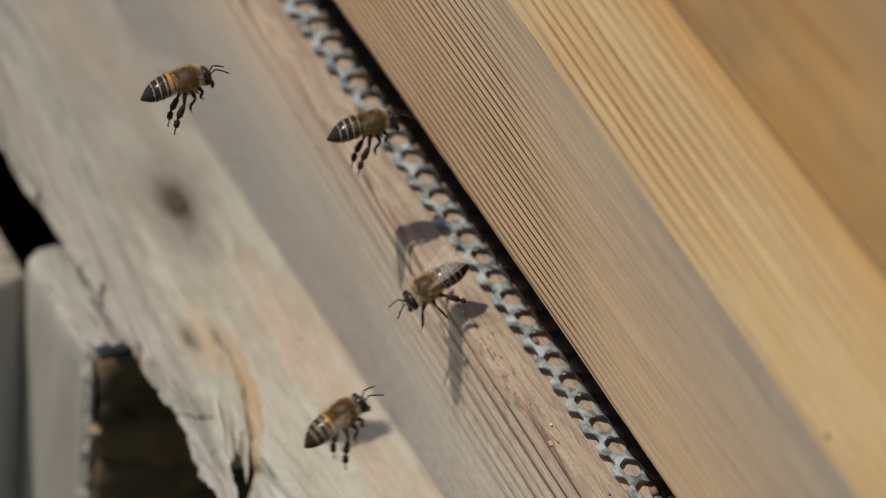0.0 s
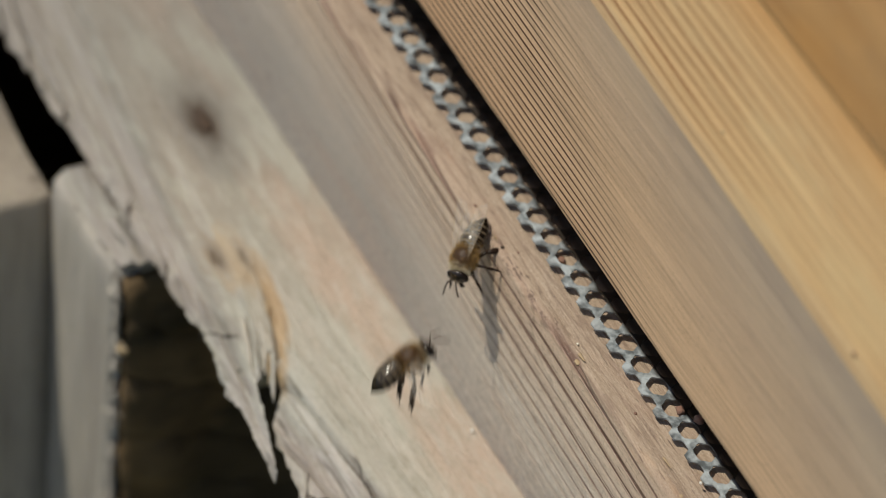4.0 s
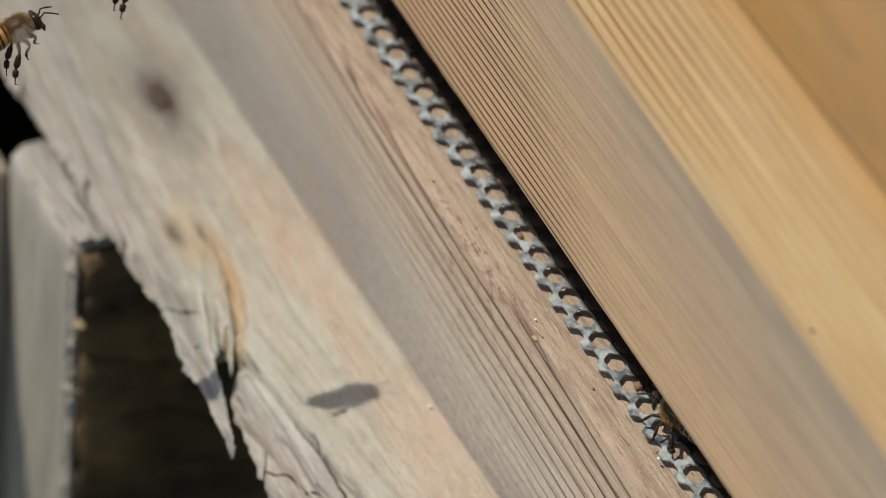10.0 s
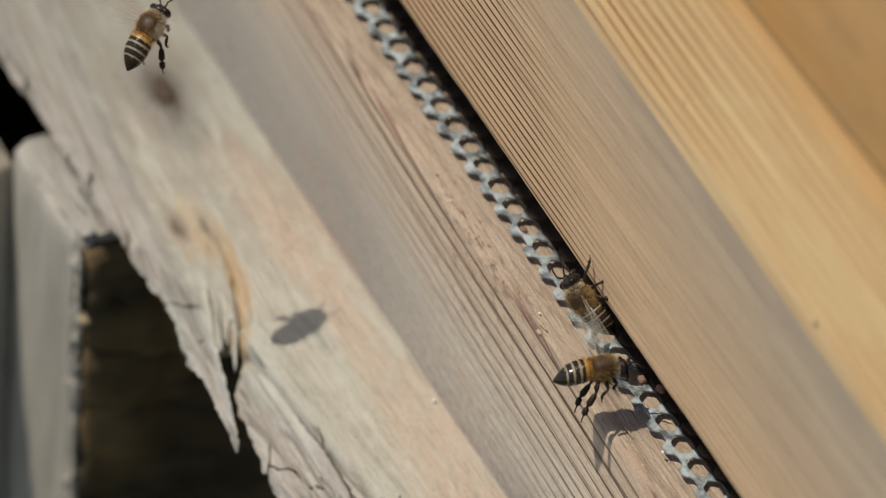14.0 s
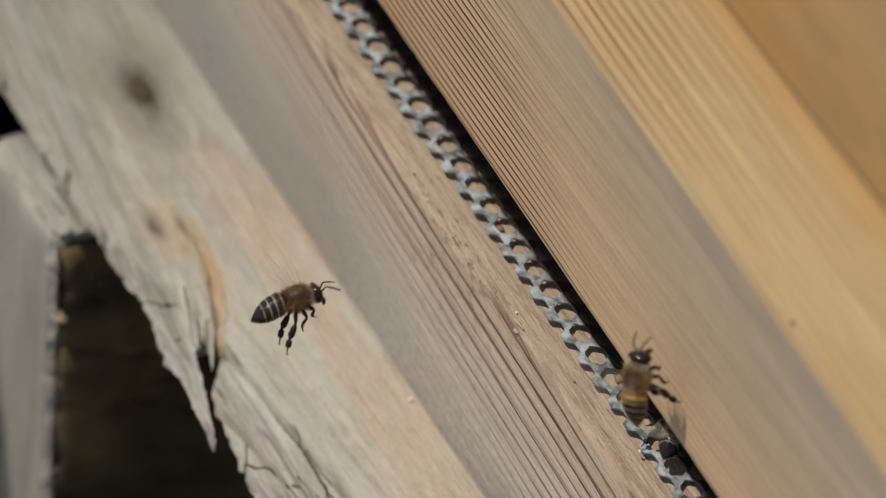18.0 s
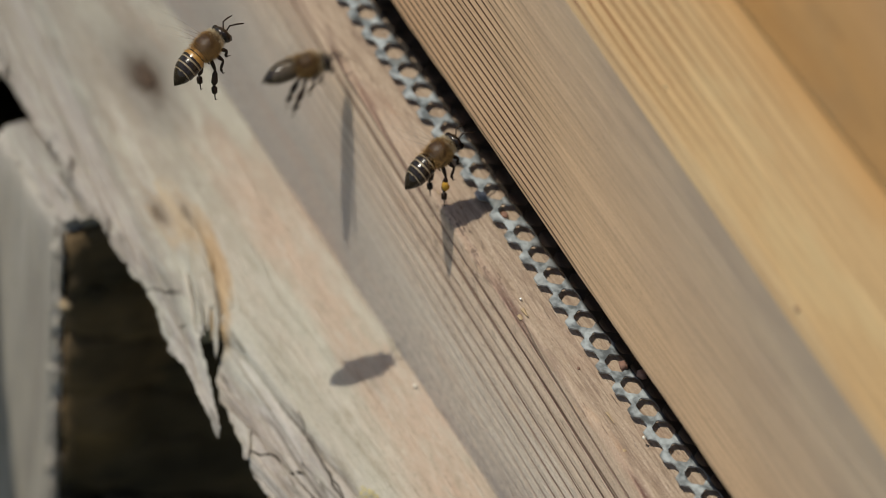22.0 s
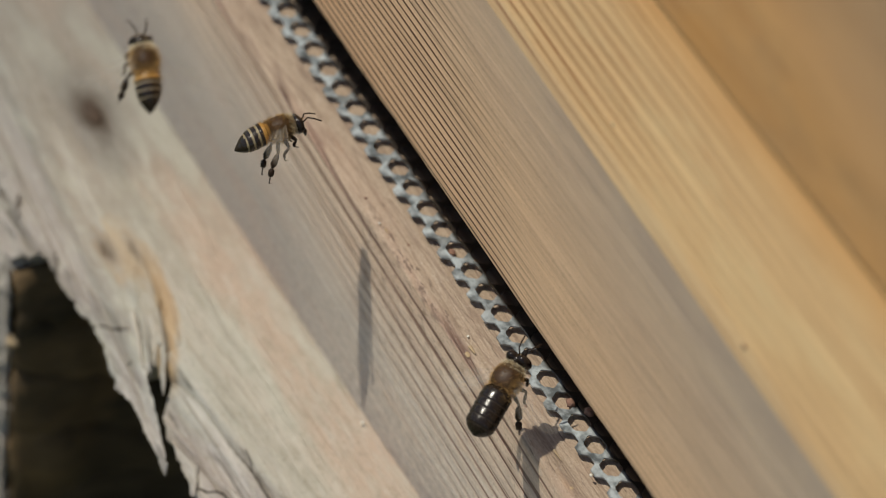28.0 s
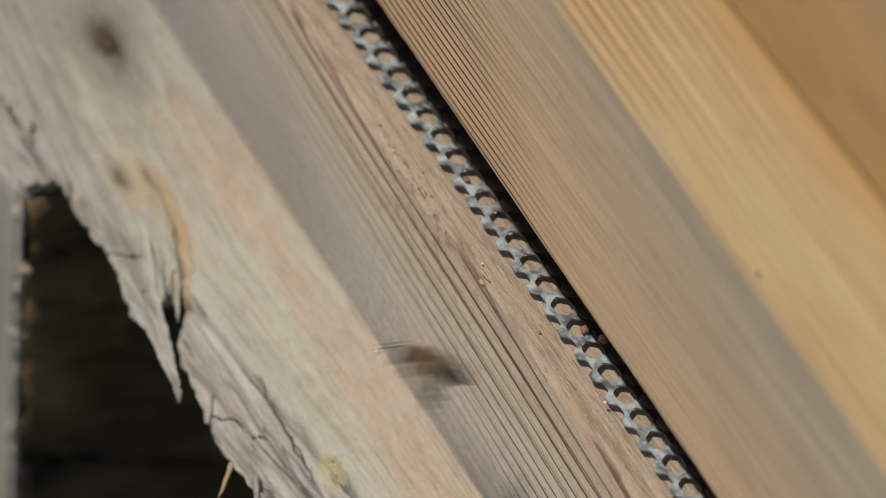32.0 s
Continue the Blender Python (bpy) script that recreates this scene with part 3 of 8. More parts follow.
# ---------------------------------------------------------------- hive floor with its landing edge
def landing_board():
    thing = tagged(new("landing_board"), "weathered pine hive floor board with a grooved front edge", "hive floor")
    front = rows_between(FLOOR, -0.0006, 64)
    top = rows_between(0.0006, 0.030, 40)
    n = len(front) + len(top) + 3

    def place(x, i):
        if i < len(front):
            z = front[i]
            g = noise.noise((x * 5, 1.3, z * 330 + 0.8 * noise.noise((x * 12, 0, z * 60))))
            dent = 0.00006 * max(0.0, 1 - abs(g) / 0.13) * (0.4 + 0.6 * max(0.0, noise.noise((x * 9, 4.0, z * 90)) + 0.5))
            wob = 0.00004 * noise.noise((x * 60, z * 900, 3))
            bow = 0.0002 * noise.noise((x * 14, 0.2, z * 12))
            edge = 0.0005 * max(0.0, 1 + z / 0.0016) ** 2
            return (dent + wob + bow + edge, z)
        k = i - len(front)
        if k < len(top):
            y = top[k]
            g = noise.noise((x * 6, y * 420, 4.0))
            dent = 0.00025 * max(0.0, 1 - abs(g) / 0.15)
            edge = 0.0004 * max(0.0, 1 - y / 0.0014) ** 2
            return (y, -dent - edge - 0.00018 * abs(noise.noise((x * 90, y * 600, 1))))
        return ((0.300, 0.0), (0.300, FLOOR), (0.030, FLOOR))[k - len(top)]

    xs = rows_between(X0, -0.09, 40) + rows_between(-0.089, 0.075, 190) + rows_between(0.077, X1, 40)
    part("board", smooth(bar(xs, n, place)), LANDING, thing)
    # lifted splinters and specks on the top edge
    for sx, sy, ln, w in ((0.0080, 0.0014, 0.0016, 0.0006), (-0.0185, 0.0010, 0.0011, 0.0003), (0.0310, 0.0030, 0.0022, 0.0004)):
        bm = bmesh.new()
        bmesh.ops.create_cone(bm, cap_ends=True, segments=5, radius1=w * 0.6, radius2=w * 0.15, depth=ln)
        for v in bm.verts:
            v.co = Vector((v.co.z, v.co.y, v.co.x * 0.6 + 0.0003)) + Vector((sx, sy, 0.0))
        part("splinter", bm, TORN, thing, "lifted orange wood splinter")
    return thing


# ---------------------------------------------------------------- perforated steel strip in the entrance
def mesh_strip():
    """Perforated sheet with staggered holes, its front edge cut through a row of them."""
    thing = tagged(new("mesh_strip"), "perforated galvanised steel strip lying on the hive floor in the entrance", "mesh strip")
    pitch, rowgap, thick, z = 0.00470, 0.0030, 0.00028, 0.00095
    cols, steps, cut = 62, 6, 0.0057
    half_x, half_y = 0.00182, 0.00158
    xs0 = 0.01310 - pitch / 2 - 33 * pitch
    corner = math.atan2(rowgap, pitch)
    fan = []
    for lo, hi in ((-corner, corner), (corner, math.pi - corner), (math.pi - corner, math.pi + corner), (math.pi + corner, 2 * math.pi - corner)):
        fan += [lo + (hi - lo) * k / steps for k in range(steps)]
    nseg = len(fan)

    def rows_of(rows):
        bm = bmesh.new()
        for row in rows:
            yc = 0.00555 + row * rowgap
            wide, deep = (half_x, half_y) if row else (0.84 * half_x, 0.80 * half_y)
            for c in range(cols):
                xc = xs0 + c * pitch + (pitch / 2 if row % 2 else 0.0)
                inner, outer = [], []
                for a in fan:
                    ca, sa = math.cos(a), math.sin(a)
                    round_six = 1.0 + 0.06 * math.cos(6 * a)
                    q = min(pitch / 2 / max(1e-6, abs(ca)), rowgap / 2 / max(1e-6, abs(sa)))
                    inner.append((xc + wide * round_six * ca, max(cut, yc + deep * round_six * sa)))
                    outer.append((xc + q * ca, max(cut, yc + q * sa)))
                ti = [bm.verts.new((x, y, z + thick)) for x, y in inner]
                bi = [bm.verts.new((x, y, z)) for x, y in inner]
                to = [bm.verts.new((x, y, z + thick)) for x, y in outer]
                bo = [bm.verts.new((x, y, z)) for x, y in outer]
                for k in range(nseg):
                    j = (k + 1) % nseg
                    if max(inner[k][1], inner[j][1], outer[k][1], outer[j][1]) > cut + 1e-6:
                        bm.faces.new((ti[k], to[k], to[j], ti[j]))
                        bm.faces.new((bi[k], bi[j], bo[j], bo[k]))
                        if max(inner[k][1], inner[j][1]) > cut + 1e-6:
                            bm.faces.new((bi[k], ti[k], ti[j], bi[j]))
                if row == 0:
                    # the cut edges on both sides of the opened hole
                    for side in (1, -1):
                        x0 = xc + side * wide * math.sqrt(1 - ((cut - yc) / deep) ** 2)
                        x1 = xc + side * pitch / 2
                        bm.faces.new([bm.verts.new(p) for p in ((x0, cut, z), (x1, cut, z), (x1, cut, z + thick), (x0, cut, z + thick))])
        bmesh.ops.delete(bm, geom=[v for v in bm.verts if not v.link_faces], context="VERTS")
        # worn, wavering edge and a slight lift along the length
        for v in bm.verts:
            wave = math.cos((v.co.x - 0.01310) * 2 * math.pi / pitch)
            tooth = math.floor((v.co.x - 0.01310) / pitch + 0.5)
            v.co.z += 0.00022 * noise.noise((v.co.x * 45, v.co.y * 200, 2)) + 0.00010 * noise.noise((v.co.x * 300, v.co.y * 300, 9))
            v.co.y += 0.0003 * noise.noise((v.co.x * 14, 7, 0))
            v.co.y -= (0.00018 * wave + 0.00022 * noise.noise((tooth * 1.7, 3, 0))) * max(0.0, 1 - (v.co.y - cut) / 0.0012)
        bmesh.ops.remove_doubles(bm, verts=bm.verts, dist=0.00003)
        bmesh.ops.recalc_face_normals(bm, faces=bm.faces)
        return bm

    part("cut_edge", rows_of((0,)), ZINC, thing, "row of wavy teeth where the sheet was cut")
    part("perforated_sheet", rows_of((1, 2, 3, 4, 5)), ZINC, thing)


# ---------------------------------------------------------------- hive box above the entrance
def hive_box():
    thing = tagged(new("hive_box"), "oiled softwood hive box front above a narrow bee entrance", "beehive")
    yf = 0.0045

    def rail_low(x):
        return 0.0136 - 0.024 * x + 0.0004 * noise.noise((x * 30, 2, 0)) + 0.00022 * noise.noise((x * 260, 6, 0))

    def joint(x):
        return 0.0536 - 0.040 * x

    def plank(name, low, high, y, mat, soft, n=40, label=""):
        def place(x, i):
            a, b = low(x), high(x)
            if i <= n:
                t = i / n
                z = a + (b - a) * t
                e = z - a
                round_off = soft * max(0.0, 1 - e / soft) ** 2
                return (y + round_off + 0.00012 * noise.noise((x * 25, z * 500, 5)) + 0.0004 * noise.noise((x * 8, z * 25, 9)), z)
            return ((y + 0.022, b), (y + 0.022, a))[i - n - 1]

        return part(name, smooth(bar(rows_between(X0, X1, 120), n + 3, place), True), mat, thing, label)

    plank("entrance_rail", rail_low, lambda x: joint(x) + 0.00002, yf, RAIL, 0.0004, label="fine-grained rail greyed along its top")
    plank("front_board", lambda x: joint(x) - 0.00002, lambda x: 0.0874 + 0.0006 * noise.noise((x * 9, 3, 0)), yf - 0.00005, BOX, 0.00005)
    plank("upper_board", lambda x: 0.0875 + 0.0006 * noise.noise((x * 9, 3, 0)), lambda x: 0.230, yf - 0.0007, BOX_TOP, 0.00005)
    # a thin dark strip in the joint under the upper board
    def seam(x, i):
        z = 0.0872 + 0.0006 * noise.noise((x * 9, 3, 0))
        return ((yf - 0.0004, z - 0.0002), (yf - 0.0004, z + 0.0002), (yf + 0.001, z + 0.0002), (yf + 0.001, z - 0.0002))[i]

    part("joint_strip", bar(rows_between(X0, X1, 80), 4, seam), CRACK, thing, "thin dark strip along the joint")
    # plain walls and lid that close the box
    for x in (X0, X1 - 0.022):
        part("side_wall", box(x, yf + 0.0224, 0.0002, x + 0.022, 0.278, 0.2298), BOX, thing)
    part("back_wall", box(X0, 0.2785, 0.0002, X1, 0.300, 0.2298), BOX, thing)
    part("lid", box(X0, yf, 0.2301, X1, 0.300, 0.250), BOX_TOP, thing)
    # inner chamber that closes the slit behind, coloured dark for the shade in it
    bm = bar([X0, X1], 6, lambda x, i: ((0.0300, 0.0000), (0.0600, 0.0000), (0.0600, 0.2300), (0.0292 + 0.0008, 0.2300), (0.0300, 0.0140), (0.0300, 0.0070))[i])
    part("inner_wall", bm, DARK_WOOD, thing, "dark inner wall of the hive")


# ---------------------------------------------------------------- rotten board under the hive
def edge_line(x):
    """The broken front edge; from -0.040 on it steps back behind the loose splinter."""
    pts = ((-0.24, -0.0315), (-0.127, -0.0318), (-0.120, -0.0310), (-0.113, -0.0302), (-0.105, -0.0312), (-0.099, -0.0300), (-0.0885, -0.0304), (-0.072, -0.0299), (-0.064, -0.0298), (-0.054, -0.0296),
           (-0.0512, -0.0289), (-0.046, -0.0294), (-0.0404, -0.0302), (-0.0396, -0.0226), (-0.0334, -0.0237), (-0.0293, -0.0268), (-0.0239, -0.0285), (-0.0147, -0.0297), (-0.008, -0.0306),
           (-0.004, -0.0299), (0.004, -0.0296), (0.030, -0.0308), (0.24, -0.0300))
    return piecewise(x, pts)


def tear_line(x):
    """The middle of the fresh orange tear."""
    return -0.0161 - 8.2 * (x + 0.0633) ** 2


def rotten_board():
    thing = tagged(new("rotten_board"), "bleached rotten board with a splintered edge under the hive", "board")
    n_top, n_front = 150, 12

    def step(d, wide):
        return 1 / (1 + math.exp(max(-40.0, min(40.0, d / wide))))

    def edge_at(x):
        return edge_line(x) + 0.0006 * fbm(x * 160, 3, 1) + 0.0005 * noise.noise((x * 700, 1, 1))

    def surf(x, y, e):
        """The worn top: long splits that run out towards the broken edge, a fresh tear and two rotten pits."""
        split = -0.0275 - 0.105 * (x + 0.038) if x < -0.037 else -0.0230 + 0.13 * (x + 0.0355)
        out = min(1.0, max(0.0, (split + 0.003 - y) / 0.005))
        k = min(1.0, max(0.0, (-y - 0.001) / 0.004))
        lean = 0.105 if x < -0.037 else -0.13
        v = y + lean * (x + 0.037)
        wob = 0.0010 * noise.noise((x * 30, 8, 0)) + 0.0004 * noise.noise((x * 120, 5, 0))
        h = -(0.0003 + 0.0012 * out) * max(0.0, fbm(x * 7, v * 240, 2) - 0.05) + (0.00008 + 0.0004 * out) * noise.noise((x * 30, v * 900, 6))
        cleft = noise.noise((x * 7, v * 210 + 0.5 * noise.noise((x * 40, 2, 0)), 21))
        h -= 0.0018 * out * max(0.0, 1 - abs(cleft) / 0.09)
        # terraces where layers have split away
        a = step(x + 0.038, 0.0012)
        h -= a * 0.0022 * step(y + 0.0275 + 0.105 * (x + 0.038) + wob, 0.00035)
        h -= a * 0.0012 * step(y + 0.0222 + 0.105 * (x + 0.050) - wob, 0.0003) * step(-x - 0.085, 0.004)
        b = 1 - a
        h -= b * 0.0018 * step(y + 0.0230 - 0.13 * (x + 0.0355) + wob, 0.0004)
        h -= b * 0.0012 * step(y + 0.0262 - 0.10 * (x + 0.0355) - wob, 0.0003)
        h += 0.0006 * step(abs(y + 0.0130 - 0.03 * x + 2 * wob) - 0.0016, 0.0005) * noise.noise((x * 24, 1, 3))
        # the tear, a groove that deepens towards the gap
        if -0.060 < x < -0.0385:
            deep = 0.0022 * (x + 0.060) / 0.0215
            h -= deep * step(abs(y - tear_line(x)) - 0.0011, 0.00018)
        for px, py, pr in ((-0.0623, -0.0214, 0.0010), (-0.0600, -0.0176, 0.0008), (-0.0570, -0.0250, 0.0006)):
            d = math.hypot((x - px) / 1.9, y - py + 0.2 * (x - px)) / pr
            h -= 0.0006 * math.exp(-d * d)
        far = max(0.0, 1 - (y - e) / 0.003)
        return FLOOR - 0.0002 + k * h - 0.0010 * far ** 2

    def section(inner, outer, base):
        """Points round the board at x: the top from inner to outer edge, then the undercut broken face."""
        def place(x, i):
            e, a = outer(x), inner(x)
            if i <= n_top:
                half = n_top * 7 // 10
                y = a + (-0.0218 - a) * i / half if i <= half else -0.0218 + (e + 0.0218) * (i - half) / (n_top - half)
                return (y, surf(x, y, e) if y < -0.0005 else FLOOR - 0.0002)
            if i <= n_top + n_front:
                t = (i - n_top) / n_front
                top = surf(x, e, e)
                z = top + (FLOOR - base - top) * t
                y = e + 0.0052 * t + 0.0010 * fbm(x * 60, z * 700, 4) * t + 0.0006 * noise.noise((x * 20, z * 1500, 8))
                return (min(y, a), z)
            return ((a, FLOOR - base), (a, FLOOR - 0.0003))[i - n_top - n_front - 1]
        return place

    xs = rows_between(X0, -0.15, 30) + rows_between(-0.149, 0.045, 420) + rows_between(0.047, X1, 40)
    part("board", smooth(bar(xs, n_top + n_front + 3, section(lambda x: 0.0006, edge_at, 0.0086))), ROTTEN, thing)
    part("rear_board", box(X0, 0.0008, FLOOR - 0.0086, X1, 0.300, FLOOR - 0.0003), ROTTEN, thing)

    # the loose splinter that ends in a point beyond the gap
    def loose_out(x):
        pts = ((-0.052, -0.0289), (-0.046, -0.0294), (-0.037, -0.0310), (-0.0329, -0.0309), (-0.0248, -0.0317), (-0.0180, -0.0320))
        return piecewise(x, pts) + 0.0004 * fbm(x * 200, 6, 1) + 0.0004 * noise.noise((x * 800, 4, 1))

    def loose_in(x):
        pts = ((-0.052, -0.0280), (-0.0440, -0.0262), (-0.0410, -0.0224), (-0.0378, -0.0250), (-0.0356, -0.0272), (-0.0299, -0.0285), (-0.0212, -0.0309), (-0.0180, -0.0319))
        return max(loose_out(x) + 0.00015, piecewise(x, pts) + 0.0004 * noise.noise((x * 600, 2, 1)))

    n_loose = 60

    def loose_place(x, i):
        a, e = loose_in(x), loose_out(x)
        if i <= n_loose:
            y = a + (e - a) * i / n_loose
            return (y, surf(min(x, -0.0400), y + 0.2 * max(0.0, x + 0.040), e) + 0.00012 - 0.0016 * max(0.0, (x + 0.040) / 0.024) ** 2)
        low = FLOOR - 0.0050 + 0.0030 * max(0.0, (x + 0.040) / 0.024)
        return ((e + min(0.0030, 0.6 * (a - e)), low), (a, low))[i - n_loose - 1]

    part("loose_splinter", smooth(bar(rows_between(-0.052, -0.0182, 90), n_loose + 3, loose_place)), ROTTEN, thing, "long bleached splinter torn loose at its tip")

    def splinter(x_root, x_tip, y_root, y_tip, wide, deep, mat, z0, seed, name="splinter", label=""):
        n, m = 44, 10

        def put(x, i):
            t = (x - x_root) / (x_tip - x_root)
            w = wide * (1 - t ** 2.6) * (1 + 0.18 * noise.noise((x * 240, seed, 0)) + 0.16 * noise.noise((x * 900, seed, 2))) + 0.0001
            d = deep * (1 - 0.8 * t ** 2) + 0.0001
            yc = y_root + (y_tip - y_root) * t ** 1.1 + 0.0008 * noise.noise((x * 70, seed, 4)) + 0.00025 * noise.noise((x * 500, seed, 6))
            zc = z0 - 0.0012 * t + 0.0004 * noise.noise((x * 60, seed, 9))
            a = 2 * math.pi * i / m
            r = 1 + 0.22 * noise.noise((x * 90, 3 * math.cos(a) + seed, 3 * math.sin(a)))
            return (yc + 0.5 * w * r * math.cos(a), zc - 0.5 * d + 0.5 * d * r * math.sin(a))

        return part(name, smooth(bar(rows_between(x_root, x_tip, n), m, put)), mat, thing, label)

    # fibres beside the tear and the gap
    splinter(-0.0585, -0.0362, -0.0186, -0.0256, 0.0016, 0.0018, ROTTEN, FLOOR + 0.0003, 2.0)
    splinter(-0.0560, -0.0352, -0.0204, -0.0266, 0.0013, 0.0016, ROTTEN, FLOOR + 0.0002, 5.0)
    splinter(-0.0500, -0.0345, -0.0190, -0.0250, 0.0007, 0.0012, TORN, FLOOR - 0.0002, 30.0, "torn_fibre", "orange freshly torn wood fibre")
    splinter(-0.0470, -0.0330, -0.0208, -0.0240, 0.0009, 0.0014, TORN, FLOOR - 0.0004, 6.0, "torn_fibre", "orange freshly torn wood fibre")
    splinter(-0.0480, -0.0372, -0.0236, -0.0272, 0.0010, 0.0014, BLEACHED, FLOOR - 0.0001, 32.0, label="frayed white splinter")
    splinter(-0.0455, -0.0362, -0.0216, -0.0250, 0.0008, 0.0012, BLEACHED, FLOOR, 33.0, label="frayed white splinter")
    splinter(-0.0395, -0.0310, -0.0224, -0.0262, 0.0012, 0.0020, ROTTEN, FLOOR - 0.0002, 7.0)
    splinter(-0.0046, 0.0004, -0.0296, -0.0345, 0.0009, 0.0007, TORN, FLOOR - 0.0050, 4.0, "torn_fibre", "thin pale splinter sticking out")
    rng = random.Random(21)
    for k in range(30):
        xa = rng.uniform(-0.150, 0.020)
        ya = edge_line(xa) + rng.uniform(0.0006, 0.0095)
        ln = rng.uniform(0.010, 0.034)
        if xa < -0.019 and xa + ln > -0.062 and ya < -0.0150:
            continue
        drift = -0.105 * ln if xa < -0.037 else 0.12 * ln
        splinter(xa, xa + ln, ya, max(ya + drift, edge_line(xa + ln) + 0.0004), rng.uniform(0.0004, 0.0014), rng.uniform(0.0006, 0.0012), ROTTEN, surf(xa, ya, edge_line(xa)) + rng.uniform(0.0001, 0.0004), 10.0 + k)
    # ragged teeth along the broken edge
    for k in range(16):
        xa = rng.uniform(-0.130, 0.030)
        ya = edge_line(xa) + 0.0012
        ln = rng.uniform(0.0020, 0.005)
        if -0.054 < xa < -0.018:
            continue
        splinter(xa, xa + ln, ya, ya - rng.uniform(0.0010, 0.0022), rng.uniform(0.0006, 0.0014), rng.uniform(0.0008, 0.0016), ROTTEN, FLOOR - rng.uniform(0.0016, 0.0030), 70.0 + k)

    def crack(a, b, bend, wide, seed):
        """A thin dark crack across the grain, let into the board."""
        bm = bmesh.new()
        n = 26
        rows = []
        for i in range(n + 1):
            t = i / n
            x = a[0] + (b[0] - a[0]) * t
            y = a[1] + (b[1] - a[1]) * t + bend * math.sin(math.pi * t) + 0.0005 * noise.noise((t * 7, seed, 0))
            w = wide * (0.25 + math.sin(math.pi * (0.1 + 0.85 * t))) * (1 + 0.5 * noise.noise((t * 15, seed, 3)))
            z = surf(x, y, edge_at(x)) + 0.00022
            rows.append([bm.verts.new(p) for p in ((x, y - w, z), (x, y + w, z), (x, y + w, z - 0.0008), (x, y - w, z - 0.0008))])
        for p, q in zip(rows, rows[1:]):
            for i in range(4):
                bm.faces.new((p[i], p[(i + 1) % 4], q[(i + 1) % 4], q[i]))
        bmesh.ops.recalc_face_normals(bm, faces=bm.faces)
        part("crack", bm, CRACK, thing, "thin dark crack")

    crack((-0.0132, -0.0296), (-0.0053, -0.0238), 0.0008, 0.00016, 1.0)
    crack((-0.0510, -0.0292), (-0.0453, -0.0256), 0.0004, 0.00014, 2.0)
    crack((-0.0150, -0.0203), (0.0030, -0.0211), -0.0002, 0.00007, 3.0)
    crack((-0.0040, -0.0208), (0.0060, -0.0214), 0.0003, 0.00006, 4.0)
    # the heart of the knot, standing a little proud
    for kx, ky, kr in ((-0.0905, -0.0106, 0.0015),):
        bm = bmesh.new()
        bmesh.ops.create_icosphere(bm, subdivisions=3, radius=1.0)
        for v in bm.verts:
            r = 1 + 0.25 * noise.noise(v.co * 2.3 + Vector((kx * 900, 0, 0)))
            v.co = Vector((kx + v.co.x * kr * 1.7 * r, ky + v.co.y * kr * 0.8 * r, surf(kx, ky, edge_at(kx)) + 0.0001 + v.co.z * 0.0004))
        part("knot", smooth(bm), KNOT, thing, "dark brown knot")
    return thing


# ---------------------------------------------------------------- leg, side plank and the dark deck below
SLANT = 0.365  # fall of the leg's inner slats that looks level from the camera


def rough_block(name, x0, x1, y0, y1, z0, z1, mat, label, category, seed, amp=0.0012, nz=30):
    """An upright weathered plank with a worn top and wavering edges."""
    bm = bmesh.new()
    m = 60
    loops = []
    for k in range(nz + 1):
        z = z1 + (z0 - z1) * (k / nz) ** 1.6
        worn = 0.0008 * max(0.0, 1 - (z1 - z) / 0.003) ** 2
        ring = []
        for i in range(m):
            s = i / m * 4
            q, f = int(s), s - int(s)
            cx = ((x0, x1), (x1, x1), (x1, x0), (x0, x0))[q]
            cy = ((y0, y0), (y0, y1), (y1, y1), (y1, y0))[q]
            x, y = cx[0] + (cx[1] - cx[0]) * f, cy[0] + (cy[1] - cy[0]) * f
            y += 1.2 * amp * noise.noise((x * 700, y * 700, z * 25 + seed))
            x += amp * noise.noise((x * 120, y * 120, z * 18 + seed)) - worn * (1 if x > (x0 + x1) / 2 else -1)
            y += amp * noise.noise((x * 150 + 5, y * 150, z * 18 + seed)) + worn * (1 if y < (y0 + y1) / 2 else -1)
            ring.append(bm.verts.new((x, y, z + (0.0012 * noise.noise((x * 200, y * 200, seed)) if k == 0 else 0))))
        loops.append(ring)
    for a, b in zip(loops, loops[1:]):
        for i in range(m):
            j = (i + 1) % m
            bm.faces.new((a[i], a[j], b[j], b[i]))
    bm.faces.new(loops[0])
    bm.faces.new(loops[-1][::-1])
    bmesh.ops.recalc_face_normals(bm, faces=bm.faces)
    return tagged(part(name, smooth(bm), mat), label, category)


